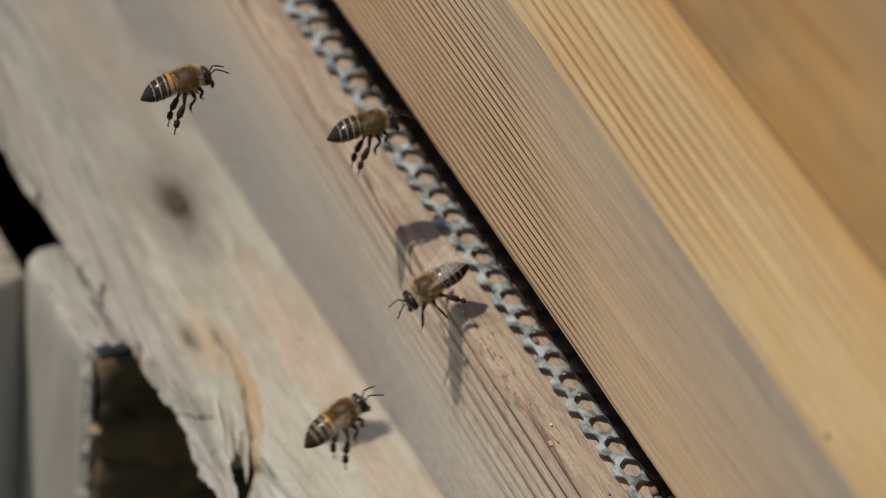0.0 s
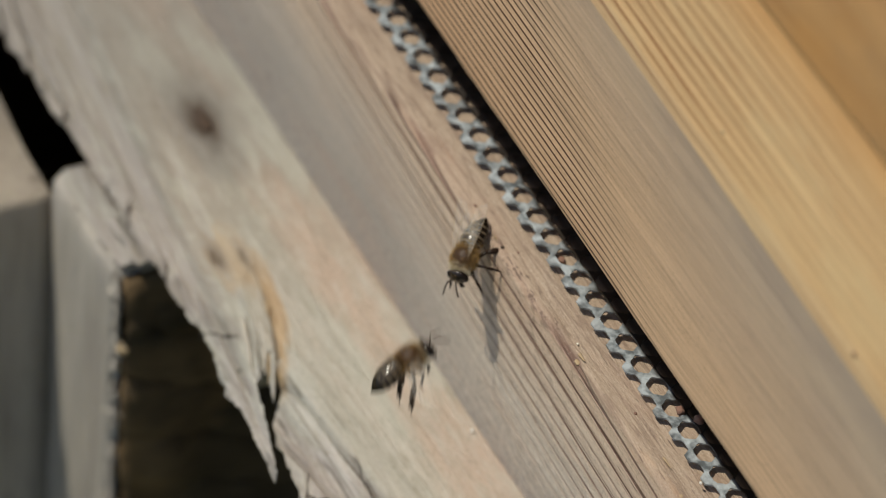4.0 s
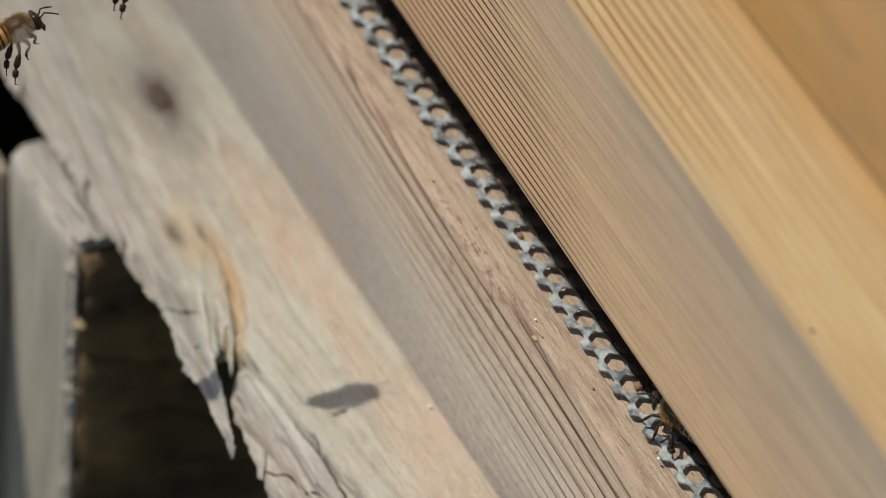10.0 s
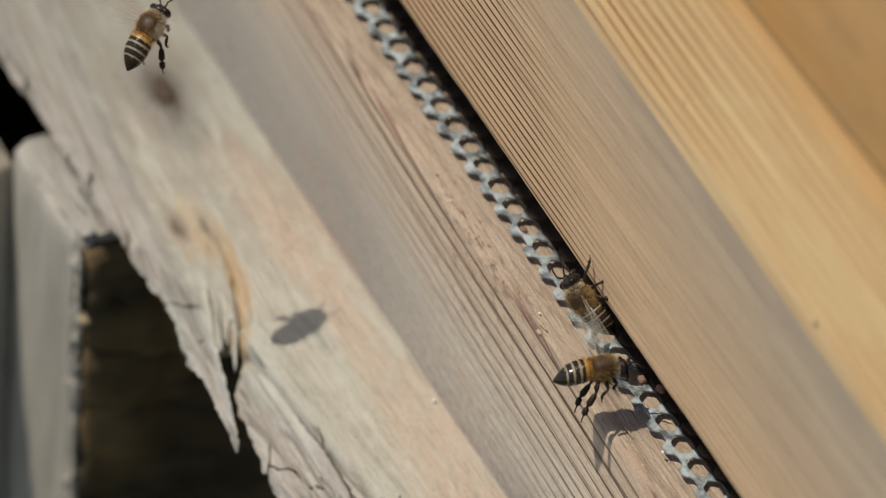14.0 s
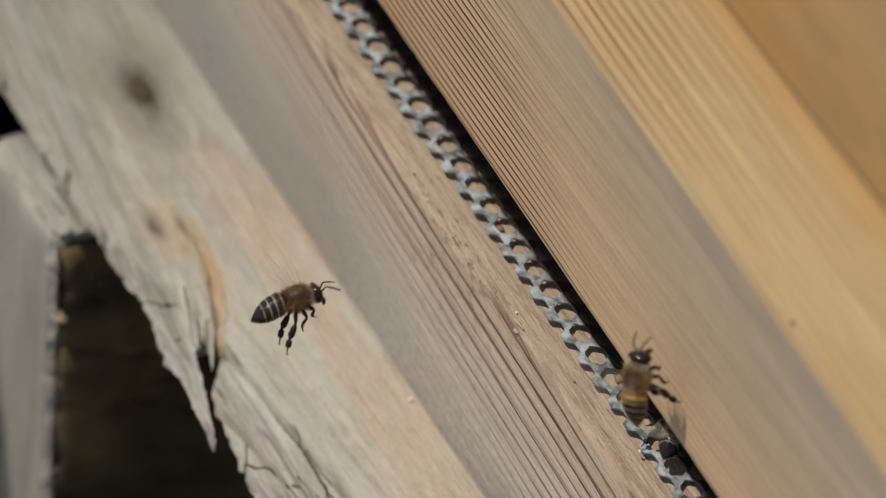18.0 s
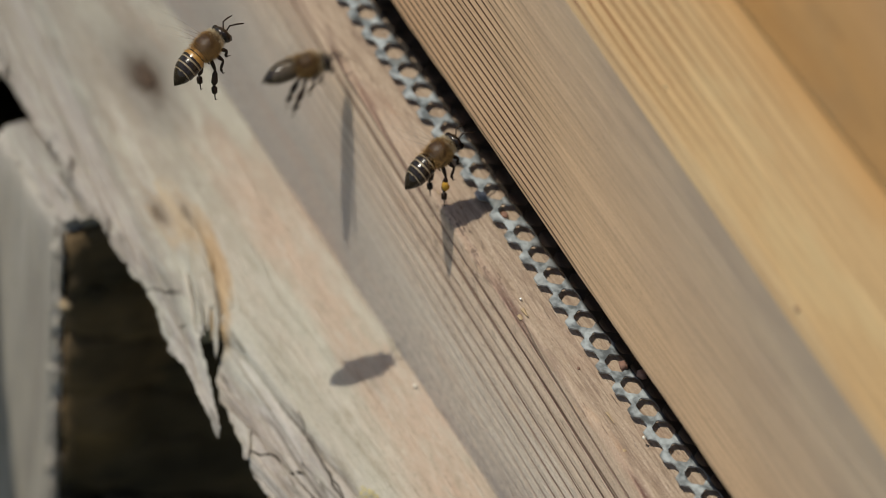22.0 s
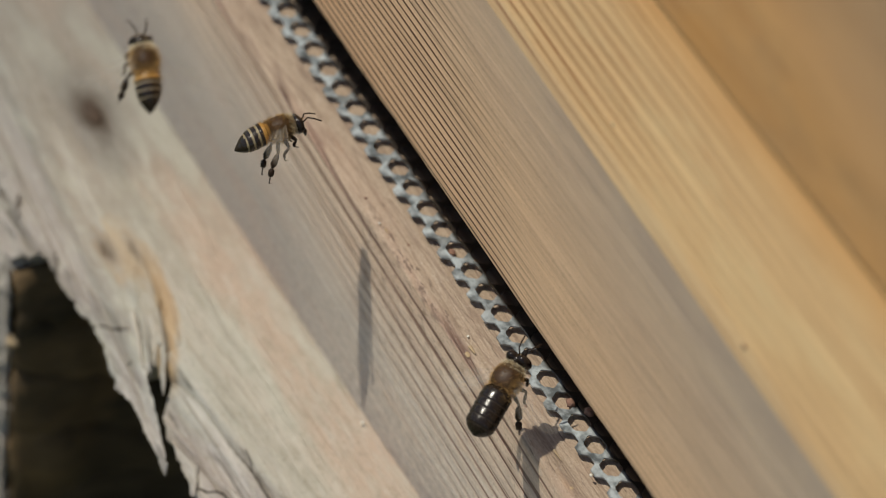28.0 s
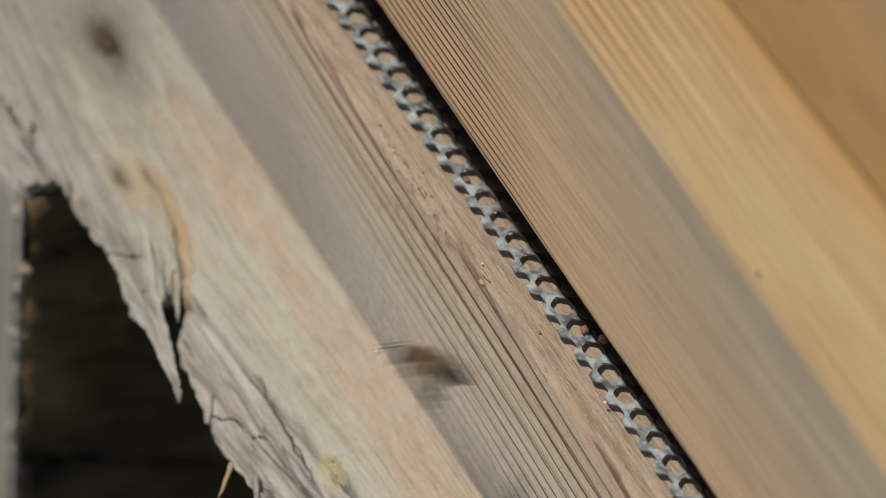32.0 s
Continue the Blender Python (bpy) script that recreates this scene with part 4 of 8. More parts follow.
def under_parts():
    leg = tagged(new("stand_leg"), "bleached grey stand leg with ragged top, side coloured dark for shade", "stand leg")
    post = rough_block("post", -0.0960, -0.0720, -0.0345, 0.280, -0.420, -0.0446, LEG, "", "", 3.0, 0.0007)
    post.parent = leg
    for v in post.data.vertices:
        v.co.x += 0.10 * (-0.0446 - v.co.z)
    # sawn ledges under the board
    for k, (xa, xb, ya, yb, zt, zb) in enumerate(((-0.0950, -0.0715, -0.0338, -0.0290, -0.0434, -0.0452), (-0.0800, -0.0690, -0.0318, -0.0262, -0.0412, -0.0428), (-0.0770, -0.0700, -0.0312, -0.0250, -0.0428, -0.0444))):
        def ledge(x, i):
            j = 0.0008 * noise.noise((x * 260, k, 0)) + 0.0004 * noise.noise((x * 900, k, 3))
            return ((ya + j, zt - 0.0003), (ya + 0.0006 + j, zt), (yb, zt + 0.0004 * noise.noise((x * 200, k, 8))), (yb, zb), (ya + 0.0014 + j, zb), (ya + 0.0002 + j, zt - 0.0009))[i]
        part("ledge", bar(rows_between(xa, xb, 40), 6, ledge), ROTTEN, leg, "pale splintered ledge")
    # inner-side slats coloured dark for the hollow's shade, tilted to look level on camera
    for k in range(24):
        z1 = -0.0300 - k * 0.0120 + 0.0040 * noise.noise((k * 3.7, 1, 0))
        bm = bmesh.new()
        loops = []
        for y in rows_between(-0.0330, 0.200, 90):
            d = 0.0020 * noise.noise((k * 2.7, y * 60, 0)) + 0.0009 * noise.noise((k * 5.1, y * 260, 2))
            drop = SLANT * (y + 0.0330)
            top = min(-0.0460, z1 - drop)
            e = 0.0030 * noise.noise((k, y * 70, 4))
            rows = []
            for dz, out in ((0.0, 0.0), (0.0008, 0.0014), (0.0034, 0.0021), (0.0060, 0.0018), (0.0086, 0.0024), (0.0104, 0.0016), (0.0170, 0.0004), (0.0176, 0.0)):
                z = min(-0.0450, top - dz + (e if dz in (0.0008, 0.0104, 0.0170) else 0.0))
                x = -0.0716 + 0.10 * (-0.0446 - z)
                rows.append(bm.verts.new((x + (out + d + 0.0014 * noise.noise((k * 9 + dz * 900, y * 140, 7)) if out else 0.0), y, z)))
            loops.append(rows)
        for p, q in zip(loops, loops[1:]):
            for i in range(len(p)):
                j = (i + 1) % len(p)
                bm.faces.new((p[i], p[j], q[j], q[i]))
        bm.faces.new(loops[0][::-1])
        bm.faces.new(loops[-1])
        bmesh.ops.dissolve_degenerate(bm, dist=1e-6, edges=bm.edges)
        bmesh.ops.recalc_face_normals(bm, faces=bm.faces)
        part("side_slat", smooth(bm), DECK, leg, "slat coloured dark for shade")
    # fuzzy fibres on the leg's sawn corner
    rng = random.Random(4)
    for k in range(90):
        z = rng.uniform(-0.118, -0.0465)
        x = -0.0720 + 0.10 * (-0.0446 - z)
        bm = bmesh.new()
        bmesh.ops.create_cone(bm, cap_ends=True, segments=5, radius1=rng.uniform(0.00025, 0.0006), radius2=0.00008, depth=rng.uniform(0.0015, 0.0038))
        lay = Matrix.Translation((x + 0.0004, -0.0340, z)) @ Euler((rng.uniform(-0.5, 0.5), radians(rng.uniform(70, 125)), rng.uniform(-0.6, 0.3))).to_matrix().to_4x4()
        bmesh.ops.transform(bm, matrix=lay, verts=bm.verts)
        part("fibre", smooth(bm), LEG, leg)
    beam = rough_block("side_beam", -0.260, -0.0966, -0.095, -0.0330, -0.420, -0.0490, SIDE, "dull grey-brown beam end beside the stand leg", "beam", 8.0)
    for v in beam.data.vertices:
        v.co.x += 0.10 * (-0.0446 - v.co.z)
    deck = tagged(new("lower_deck"), "boards coloured dark for the shade under the hive stand", "deck")
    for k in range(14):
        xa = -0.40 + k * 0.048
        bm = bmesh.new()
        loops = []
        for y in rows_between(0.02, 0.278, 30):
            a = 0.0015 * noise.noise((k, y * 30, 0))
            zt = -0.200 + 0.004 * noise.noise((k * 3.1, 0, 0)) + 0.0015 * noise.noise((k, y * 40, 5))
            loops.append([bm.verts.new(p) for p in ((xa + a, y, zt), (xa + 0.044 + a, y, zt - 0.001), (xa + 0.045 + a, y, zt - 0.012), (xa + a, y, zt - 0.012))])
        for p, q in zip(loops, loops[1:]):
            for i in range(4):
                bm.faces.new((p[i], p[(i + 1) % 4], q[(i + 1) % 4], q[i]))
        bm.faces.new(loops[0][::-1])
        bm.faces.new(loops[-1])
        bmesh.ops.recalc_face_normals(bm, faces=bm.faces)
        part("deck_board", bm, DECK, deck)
    # end and back walls added to keep the hollow dark
    rough_block("added_wall", -0.26, 0.26, 0.282, 0.300, -0.420, -0.0446, DARK_WOOD, "dark wall added behind the stand to keep the hollow dark", "stand wall", 5.0)
    rough_block("added_wall", -0.258, -0.242, -0.0300, 0.2815, -0.420, -0.0446, DARK_WOOD, "dark wall added at the stand's end to darken the gap", "stand wall", 6.0)


def litter():
    """Crumbs, resin drops and pollen dust about the entrance, and a bead for a glint."""
    def crumb(name, mat, x, y, z, r, label, cat, flat=0.6, seed=0.0):
        bm = bmesh.new()
        bmesh.ops.create_icosphere(bm, subdivisions=2, radius=1.0)
        for v in bm.verts:
            k = 1 + 0.45 * noise.noise(v.co * 1.6 + Vector((seed, 0, 0)))
            v.co = Vector((x + v.co.x * r * k, y + v.co.y * r * k * 0.8, z + (v.co.z * k + 0.8) * r * flat))
        return tagged(part(name, smooth(bm), mat), label, cat)

    crumb("pale_speck", RESIN, -0.0129, -0.0013, FLOOR, 0.00036, "tiny whitish resin drop on the old board", "resin drop", 0.9, 1)
    # this white bead stands in for a glint on the steel
    crumb("pale_speck", RESIN, 0.0370, 0.0050, 0.0012, 0.00028, "pale bead standing in for a glint on the steel strip", "resin drop", 0.9, 2)
    crumb("pale_speck", RESIN, -0.0205, 0.0009, 0.0, 0.00018, "small pale speck on the landing edge", "resin drop", 0.9, 3)
    crumb("wood_crumb", CRUMB, -0.0110, 0.0082, 0.0001, 0.0007, "reddish crumb lying in a hole of the steel strip", "crumb", 0.35, 4)
    crumb("wood_crumb", CRUMB, 0.0235, 0.0092, 0.0010, 0.00080, "light brown crumb caught on the steel strip", "crumb", 0.7, 5)
    crumb("wood_crumb", CRUMB, 0.0262, 0.0108, 0.0010, 0.00090, "dark brown crumb caught on the steel strip", "crumb", 0.7, 6)
    crumb("wood_crumb", TORN, 0.0082, 0.0006, -0.0003, 0.00055, "small orange wood chip at the landing edge", "crumb", 0.22, 7)
    crumb("wood_crumb", TORN, 0.0370, 0.0020, -0.0003, 0.00040, "small orange wood chip at the landing edge", "crumb", 0.4, 8)
    crumb("pale_speck", TORN, 0.0258, 0.0046, 0.0608, 0.00042, "dull pale resin speck on the hive front", "resin drop", 0.5, 9)
    crumb("brown_speck", CRUMB, 0.0636, 0.0042, 0.0542, 0.00040, "small brown speck on the hive front", "speck", 0.8, 10)
    crumb("wood_crumb", TORN, -0.0690, -0.0330, -0.0610, 0.0013, "light brown chip on the edge of the stand leg", "crumb", 0.9, 11)
    crumb("wood_crumb", CRUMB, -0.0262, 0.0016, -0.0002, 0.00030, "dark brown crumb on the landing edge", "crumb", 0.6, 12)
    crumb("wood_crumb", CRUMB, -0.0150, 0.0030, -0.0002, 0.00025, "dark brown crumb on the landing edge", "crumb", 0.6, 13)
    crumb("wood_crumb", CRUMB, 0.0205, 0.0036, -0.0002, 0.00030, "dark brown crumb on the landing edge", "crumb", 0.6, 14)
    crumb("pale_speck", RESIN, 0.0052, 0.0022, 0.0, 0.00022, "small pale speck on the landing edge", "resin drop", 0.9, 15)
    bm = bmesh.new()
    rng = random.Random(2)
    for k in range(260):
        a, q = rng.uniform(0, 6.28), math.sqrt(rng.random())
        c = Vector((0.0062 + 0.0036 * q * math.cos(a), -0.0184 + 0.0014 * q * math.sin(a), FLOOR + 0.0003))
        r = rng.uniform(0.00006, 0.00016)
        got = bmesh.ops.create_icosphere(bm, subdivisions=1, radius=r)
        for v in got["verts"]:
            v.co += c
    tagged(part("pollen_dust", bm, mat_plain("pollen_grain", (0.55, 0.48, 0.24), 0.9, 0, 0.3, 3000)), "yellow pollen dust spilt on the old board", "pollen", kind="stuff")


ground()
rotten_board()
landing_board()
mesh_strip()
hive_box()
under_parts()
litter()


# ---------------------------------------------------------------- bees
FUR = mat_plain("bee_fur", (0.36, 0.215, 0.072), 0.85, 0, 0.5, 2500)
FUR_PALE = mat_plain("bee_collar_fur", (0.60, 0.52, 0.36), 0.85, 0, 0.25, 2500)
FUR_DARK = mat_plain("bee_thorax", (0.050, 0.026, 0.012), 0.45, 0, 0.5, 2500, 0.25)
BROWN_SHELL = mat_plain("bee_brown_shell", (0.034, 0.019, 0.010), 0.26, 0, 0.5, 3000, 0.1)
SHELL = mat_plain("bee_shell", (0.017, 0.011, 0.007), 0.2, 0, 0.5, 3000, 0.08)
BAND = mat_plain("bee_band", (0.20, 0.155, 0.095), 0.5, 0, 0.55, 1800, 0.2)
CREAM = mat_plain("bee_cream_band", (0.215, 0.17, 0.095), 0.5, 0, 0.5, 1800, 0.2)
AMBER = mat_plain("bee_amber", (0.36, 0.19, 0.045), 0.34, 0, 0.5, 1200, 0.15)
DRONE_SHELL = mat_plain("drone_shell", (0.016, 0.011, 0.008), 0.22, 0, 0.5, 2500, 0.1)
DRONE_BAND = mat_plain("drone_band", (0.026, 0.018, 0.012), 0.4, 0, 0.4, 2500, 0.15)
EYE_BLACK = mat_plain("bee_eye", (0.012, 0.008, 0.007), 0.16, 0, 0.4, 4000)
LEG_BROWN = mat_plain("bee_leg", (0.022, 0.012, 0.007), 0.4, 0, 0.5, 3000, 0.3)
POLLEN = mat_plain("pollen", (0.50, 0.28, 0.03), 0.85, 0, 0.3, 4000, 0.6)


for dark, gloss in ((SHELL, 0.42), (FUR_DARK, 0.25), (BROWN_SHELL, 0.3), (DRONE_SHELL, 0.3), (DRONE_BAND, 0.22), (EYE_BLACK, 0.3), (LEG_BROWN, 0.22)):
    dark.node_tree.nodes["Principled BSDF"].inputs["Specular IOR Level"].default_value = gloss


def mat_wing(name, alpha):
    """Clear brownish membrane."""
    m = Mat(name, 0.22)
    n = m.noise(m.scaled(900, 900, 900), 1.0, 3.0)
    m.color(m.mix(n, (0.42, 0.37, 0.29), (0.62, 0.57, 0.50)))
    m.b.inputs["Alpha"].default_value = alpha
    m.b.inputs["Specular IOR Level"].default_value = 0.4
    return m.m


WING = mat_wing("beating_wing_membrane", 0.08)
WING_REST = mat_wing("folded_wing_membrane", 0.18)
VEIN = mat_plain("wing_vein", (0.36, 0.27, 0.17), 0.5)
VEIN_BEAT = mat_wing("beating_wing_vein", 0.28)
MM = 0.001


def ball(bm, c, r, seg=14, slot=0, wob=0.0, seed=0.0):
    """A smooth ellipsoid, in millimetres."""
    got = bmesh.ops.create_uvsphere(bm, u_segments=seg, v_segments=max(6, seg * 2 // 3), radius=1.0)
    for v in got["verts"]:
        k = 1 + wob * noise.noise(v.co * 2 + Vector((seed, 0, 0)))
        v.co = Vector(((c[0] + v.co.x * r[0] * k) * MM, (c[1] + v.co.y * r[1] * k) * MM, (c[2] + v.co.z * r[2] * k) * MM))
    for f in {f for v in got["verts"] for f in v.link_faces}:
        f.smooth, f.material_index = True, slot


def hairs(bm, c, r, count, length, slot, rng, low=-0.6, bald=2.0):
    """Short fur standing on an ellipsoid, but for a bald patch on its top."""
    done = 0
    while done < count:
        n = Vector((rng.gauss(0, 1), rng.gauss(0, 1), rng.gauss(0, 1))).normalized()
        if n.z < low or (n.z - 0.5 * abs(n.x) > bald and rng.random() < 0.88):
            continue
        done += 1
        base = Vector((c[0] + n.x * r[0], c[1] + n.y * r[1], c[2] + n.z * r[2]))
        out = (Vector((n.x / r[0], n.y / r[1], n.z / r[2])).normalized() + 0.45 * Vector((rng.gauss(-0.3, 0.6), rng.gauss(0, 0.6), rng.gauss(0, 0.6)))).normalized()
        side = out.cross(Vector((rng.random(), rng.random(), rng.random() + 0.1))).normalized() * 0.022
        tip = base + out * length * rng.uniform(0.6, 1.2)
        vs = [bm.verts.new(p * MM) for p in (base - side, base + side, tip)]
        f = bm.faces.new(vs)
        f.material_index = slot


def tube(bm, pts, radii, seg=6, slot=0):
    """A jointed tube through points in millimetres."""
    loops = []
    for i, p in enumerate(pts):
        p = Vector(p)
        a = Vector(pts[max(0, i - 1)])
        b = Vector(pts[min(len(pts) - 1, i + 1)])
        d = (b - a).normalized()
        s = d.cross(Vector((0.3, 0.2, 1.0))).normalized()
        t = d.cross(s)
        loops.append([bm.verts.new((p + radii[i] * (math.cos(k * 2 * math.pi / seg) * s + math.sin(k * 2 * math.pi / seg) * t)) * MM) for k in range(seg)])
    for a, b in zip(loops, loops[1:]):
        for k in range(seg):
            f = bm.faces.new((a[k], a[(k + 1) % seg], b[(k + 1) % seg], b[k]))
            f.smooth, f.material_index = True, slot
    for lp in (loops[0][::-1], loops[-1]):
        bm.faces.new(lp).material_index = slot


def stripes(s, look_of, turn=0.0):
    """Which material a place along the abdomen has: 0 shell, 1 pale band, 2 amber."""
    seg = s * 6.0
    f = seg - int(seg)
    ragged = 0.16 * noise.noise((7.0 * math.cos(turn), 7.0 * math.sin(turn), int(seg)))
    if look_of == "drone":
        return 1 if f < 0.13 + 0.4 * ragged else 0
    if look_of == "banded":
        if seg < 1.5:
            return 0 if 0.80 < seg < 0.95 else 2
        return 1 if f < 0.46 - 0.045 * seg + ragged and seg < 4.9 else 0
    if look_of == "tawny":
        return 2 if seg < 2.1 and f < 0.6 + ragged else (1 if f < 0.26 + ragged and seg < 4.6 else 0)
    if look_of == "amber" and seg < 1.7:
        return 0 if 0.84 < seg < 1.0 else 2
    if look_of == "amber" and seg < 2.0:
        return 0
    # the bands narrow towards the tip and have ragged edges
    return 1 if (f < 0.31 - 0.03 * seg + ragged and 0.5 < seg < 4.8) else 0


def abdomen_mesh(look_of):
    drone = look_of == "drone"
    bm = bmesh.new()
    length, radius = (8.0, 2.35) if drone else (6.1, 1.85)
    n, seg = 72, 24
    loops = []
    for i in range(n + 1):
        s = i / n
        if drone:
            r = radius * min(1.0, (0.62 + 2.6 * s)) * (1 - max(0.0, (s - 0.66) / 0.34) ** 3.4 * 0.93)
        else:
            r = radius * min(1.0, (0.58 + 2.0 * s)) * (1 - max(0.0, (s - 0.40) / 0.60) ** 2.3 * 0.95)
        f = s * 6.0 - int(s * 6.0)
        r *= 1.0 + 0.045 * f - 0.02
        x = -1.3 - length * s
        z = 0.15 - (0.5 if drone else 1.1) * s ** 1.7
        loops.append([bm.verts.new((x * MM, r * 1.0 * math.cos(k * 2 * math.pi / seg) * MM, (z + 0.92 * r * math.sin(k * 2 * math.pi / seg)) * MM)) for k in range(seg)])
    for i, (a, b) in enumerate(zip(loops, loops[1:])):
        for k in range(seg):
            face = bm.faces.new((a[k], b[k], b[(k + 1) % seg], a[(k + 1) % seg]))
            face.smooth = True
            face.material_index = stripes((i + 0.5) / n, look_of, k * 2 * math.pi / seg)
    bm.faces.new(loops[0])
    bm.faces.new(loops[-1][::-1])
    rng = random.Random(5)
    hairs(bm, (-2.6, 0, 0.1), (1.3, radius * 0.95, radius * 0.9), 420, 0.6, 3, rng, -0.9)
    return bm


def wing_outline(length, width, tipx):
    """Points of a wing that reaches to +y from its root, a rounded blade swept back."""
    pts = []
    for k in range(9):
        t = k / 8
        pts.append((0.25 + 0.35 * math.sin(math.pi * t) + (-tipx) * t, length * t))
    for k in range(1, 10):
        t = 1 - k / 9
        pts.append((-tipx * t - width * math.sin(math.pi * min(1.0, t * 0.92 + 0.06)) ** 0.65 * (0.55 + 0.45 * t), length * t * 0.985))
    return pts


def wing_mesh(length, width, tipx, side):
    bm = bmesh.new()
    pts = wing_outline(length, width, tipx)
    vs = [bm.verts.new((x * MM, side * y * MM, (0.10 * math.sin(x * 3) + 0.02 * y) * MM)) for x, y in pts]
    c = bm.verts.new((-0.4 * width * MM - 0.5 * tipx * MM, side * length * 0.5 * MM, 0.08 * MM))
    for a, b in zip(vs, vs[1:] + vs[:1]):
        f = bm.faces.new((a, b, c) if side > 0 else (b, a, c))
        f.smooth = True
    tube(bm, [(x, side * y, 0.06) for x, y in pts[:9]], [0.042 - 0.003 * i for i in range(9)], 5, 1)
    for f0 in (0.35, 0.62):
        tube(bm, [(-f0 * width * t - tipx * t, side * length * (0.05 + 0.85 * t), 0.05) for t in (0.05, 0.35, 0.7, 0.95)], [0.03, 0.028, 0.022, 0.015], 4, 1)
    return bm


LEGS_FLY = (  # hip, knee, ankle, toe of the three left legs hanging in flight
    ((1.1, 0.9, -1.3), (1.7, 1.4, -2.1), (1.1, 1.3, -2.7), (1.5, 1.2, -3.2)),
    ((0.1, 1.0, -1.5), (0.3, 1.8, -2.6), (-0.7, 1.8, -3.4), (-0.8, 1.7, -4.4)),
    ((-0.9, 1.0, -1.4), (-1.5, 1.7, -2.9), (-3.0, 1.9, -4.8), (-4.0, 1.8, -7.0)),
)
LEGS_STAND = (
    ((1.1, 0.9, -1.3), (2.3, 2.2, -1.2), (3.2, 2.9, -2.6), (3.8, 3.2, -3.3)),
    ((0.1, 1.0, -1.5), (0.3, 2.9, -1.2), (-0.1, 4.0, -2.7), (-0.2, 4.8, -3.3)),
    ((-0.9, 1.0, -1.4), (-1.9, 2.6, -1.0), (-3.3, 3.6, -2.5), (-4.3, 4.1, -3.3)),
)
BEE_MESH = {}
ABDOMEN_LABELS = {
    "drone": "glossy blackish abdomen with faint brown rings",
    "banded": "blackish abdomen with broad cream bands and orange front",
    "tawny": "tawny brown abdomen with thin pale bands",
    "amber": "glossy blackish abdomen with cream bands and amber front",
    "dark": "dark brown abdomen with narrow cream bands",
}


def mesh_once(key, make, materials):
    if key not in BEE_MESH:
        bm = make()
        me = bpy.data.meshes.new(key[0])
        bm.to_mesh(me)
        bm.free()
        for mt in materials:
            me.materials.append(mt)
        BEE_MESH[key] = me
    return BEE_MESH[key]


def bee(kind="worker", stance="fly", label="", pollen=False, look_of="dark"):
    """A honey bee with its head towards +x; the origin is the middle of the thorax."""
    drone = kind == "drone"
    g = 1.16 if drone else 1.0
    shell, band, amber = (DRONE_SHELL, DRONE_BAND, DRONE_BAND) if drone else (BROWN_SHELL if look_of == "tawny" else SHELL, CREAM if look_of == "banded" else BAND, AMBER)
    thing = tagged(new("drone_bee" if drone else "worker_bee"), label, "bee", "bees at the entrance")

    def thorax():
        bm = bmesh.new()
        ball(bm, (0, 0, 0), (2.3 * g, 1.95 * g, 1.85 * g), 18, 0, 0.06, 2.0)
        rng = random.Random(3)
        hairs(bm, (0, 0, 0), (2.2 * g, 1.9 * g, 1.8 * g), 4400, 0.60, 1, rng, -0.98, 0.72)
        hairs(bm, (-1.4 * g, 0, 0.1), (0.95, 1.55 * g, 1.5 * g), 1300, 0.75, 1, rng, -0.9)
        hairs(bm, (1.6 * g, 0, 0.1), (0.55, 1.55 * g, 1.5 * g), 700, 0.6, 2, rng, -0.9)
        hairs(bm, (2.0 * g, 0, -0.1), (0.22, 1.62 * g, 1.55 * g), 800, 0.40, 2, rng, -0.9)
        return bm

    def head():
        bm = bmesh.new()
        ball(bm, (2.75 * g, 0, -0.35), (0.95, 1.55 * g, 1.45 * g), 16, 0, 0.04, 5.0)
        tube(bm, [(3.3 * g, 0, -1.2), (3.6 * g, 0, -1.9), (3.5 * g, 0, -2.5)], [0.42, 0.36, 0.15], 6, 0)
        rng = random.Random(9)
        hairs(bm, (2.75 * g, 0, -0.35), (0.95, 1.3 * g, 1.4 * g), 120, 0.35, 1, rng, -0.7)
        return bm

    def eye(side):
        def make():
            bm = bmesh.new()
            if drone:
                ball(bm, (2.9 * g, side * 0.92, 0.05), (0.92, 1.12, 1.75), 16)
            else:
                ball(bm, (2.85, side * 1.15, -0.2), (0.62, 0.55, 1.15), 12)
            return bm
        return make

    def antenna(side):
        def make():
            bm = bmesh.new()
            tube(bm, [(3.5 * g, side * 0.35, -0.2), (4.3 * g, side * 0.8, 0.55), (5.2 * g, side * 1.15, 0.15), (6.1 * g, side * 1.5, -0.45)], [0.13, 0.12, 0.13, 0.10], 6)
            return bm
        return make

    def leg(k, side):
        pts = (LEGS_STAND if stance == "stand" else LEGS_FLY)[k]

        def make():
            bm = bmesh.new()
            p = [Vector((x * g, side * y * g, z * (1.0 if stance == "stand" else g))) for x, y, z in pts]
            fat = (2.3 if drone else 2.1) if k == 2 else 1.0
            toe = p[3] - p[2]
            tube(bm, [p[0], (p[0] + p[1]) / 2, p[1]], [0.26, 0.33, 0.20], 7)
            tube(bm, [p[1], p[1] + (p[2] - p[1]) * 0.25, p[1] + (p[2] - p[1]) * 0.75, p[2]], [0.15, 0.20 * fat, 0.25 * fat, 0.16], 8)
            tube(bm, [p[2], p[2] + toe * 0.14, p[2] + toe * 0.48, p[2] + toe * 0.58, p[2] + toe * 0.8, p[3]], [0.16, 0.22 * fat, 0.21 * fat, 0.11, 0.09, 0.08], 8)
            tube(bm, [p[3], p[3] + Vector((0.35, side * 0.1, -0.12))], [0.08, 0.03], 5)
            return bm
        return make

    me = mesh_once(("thorax", kind), thorax, [FUR_DARK, FUR, FUR_PALE])
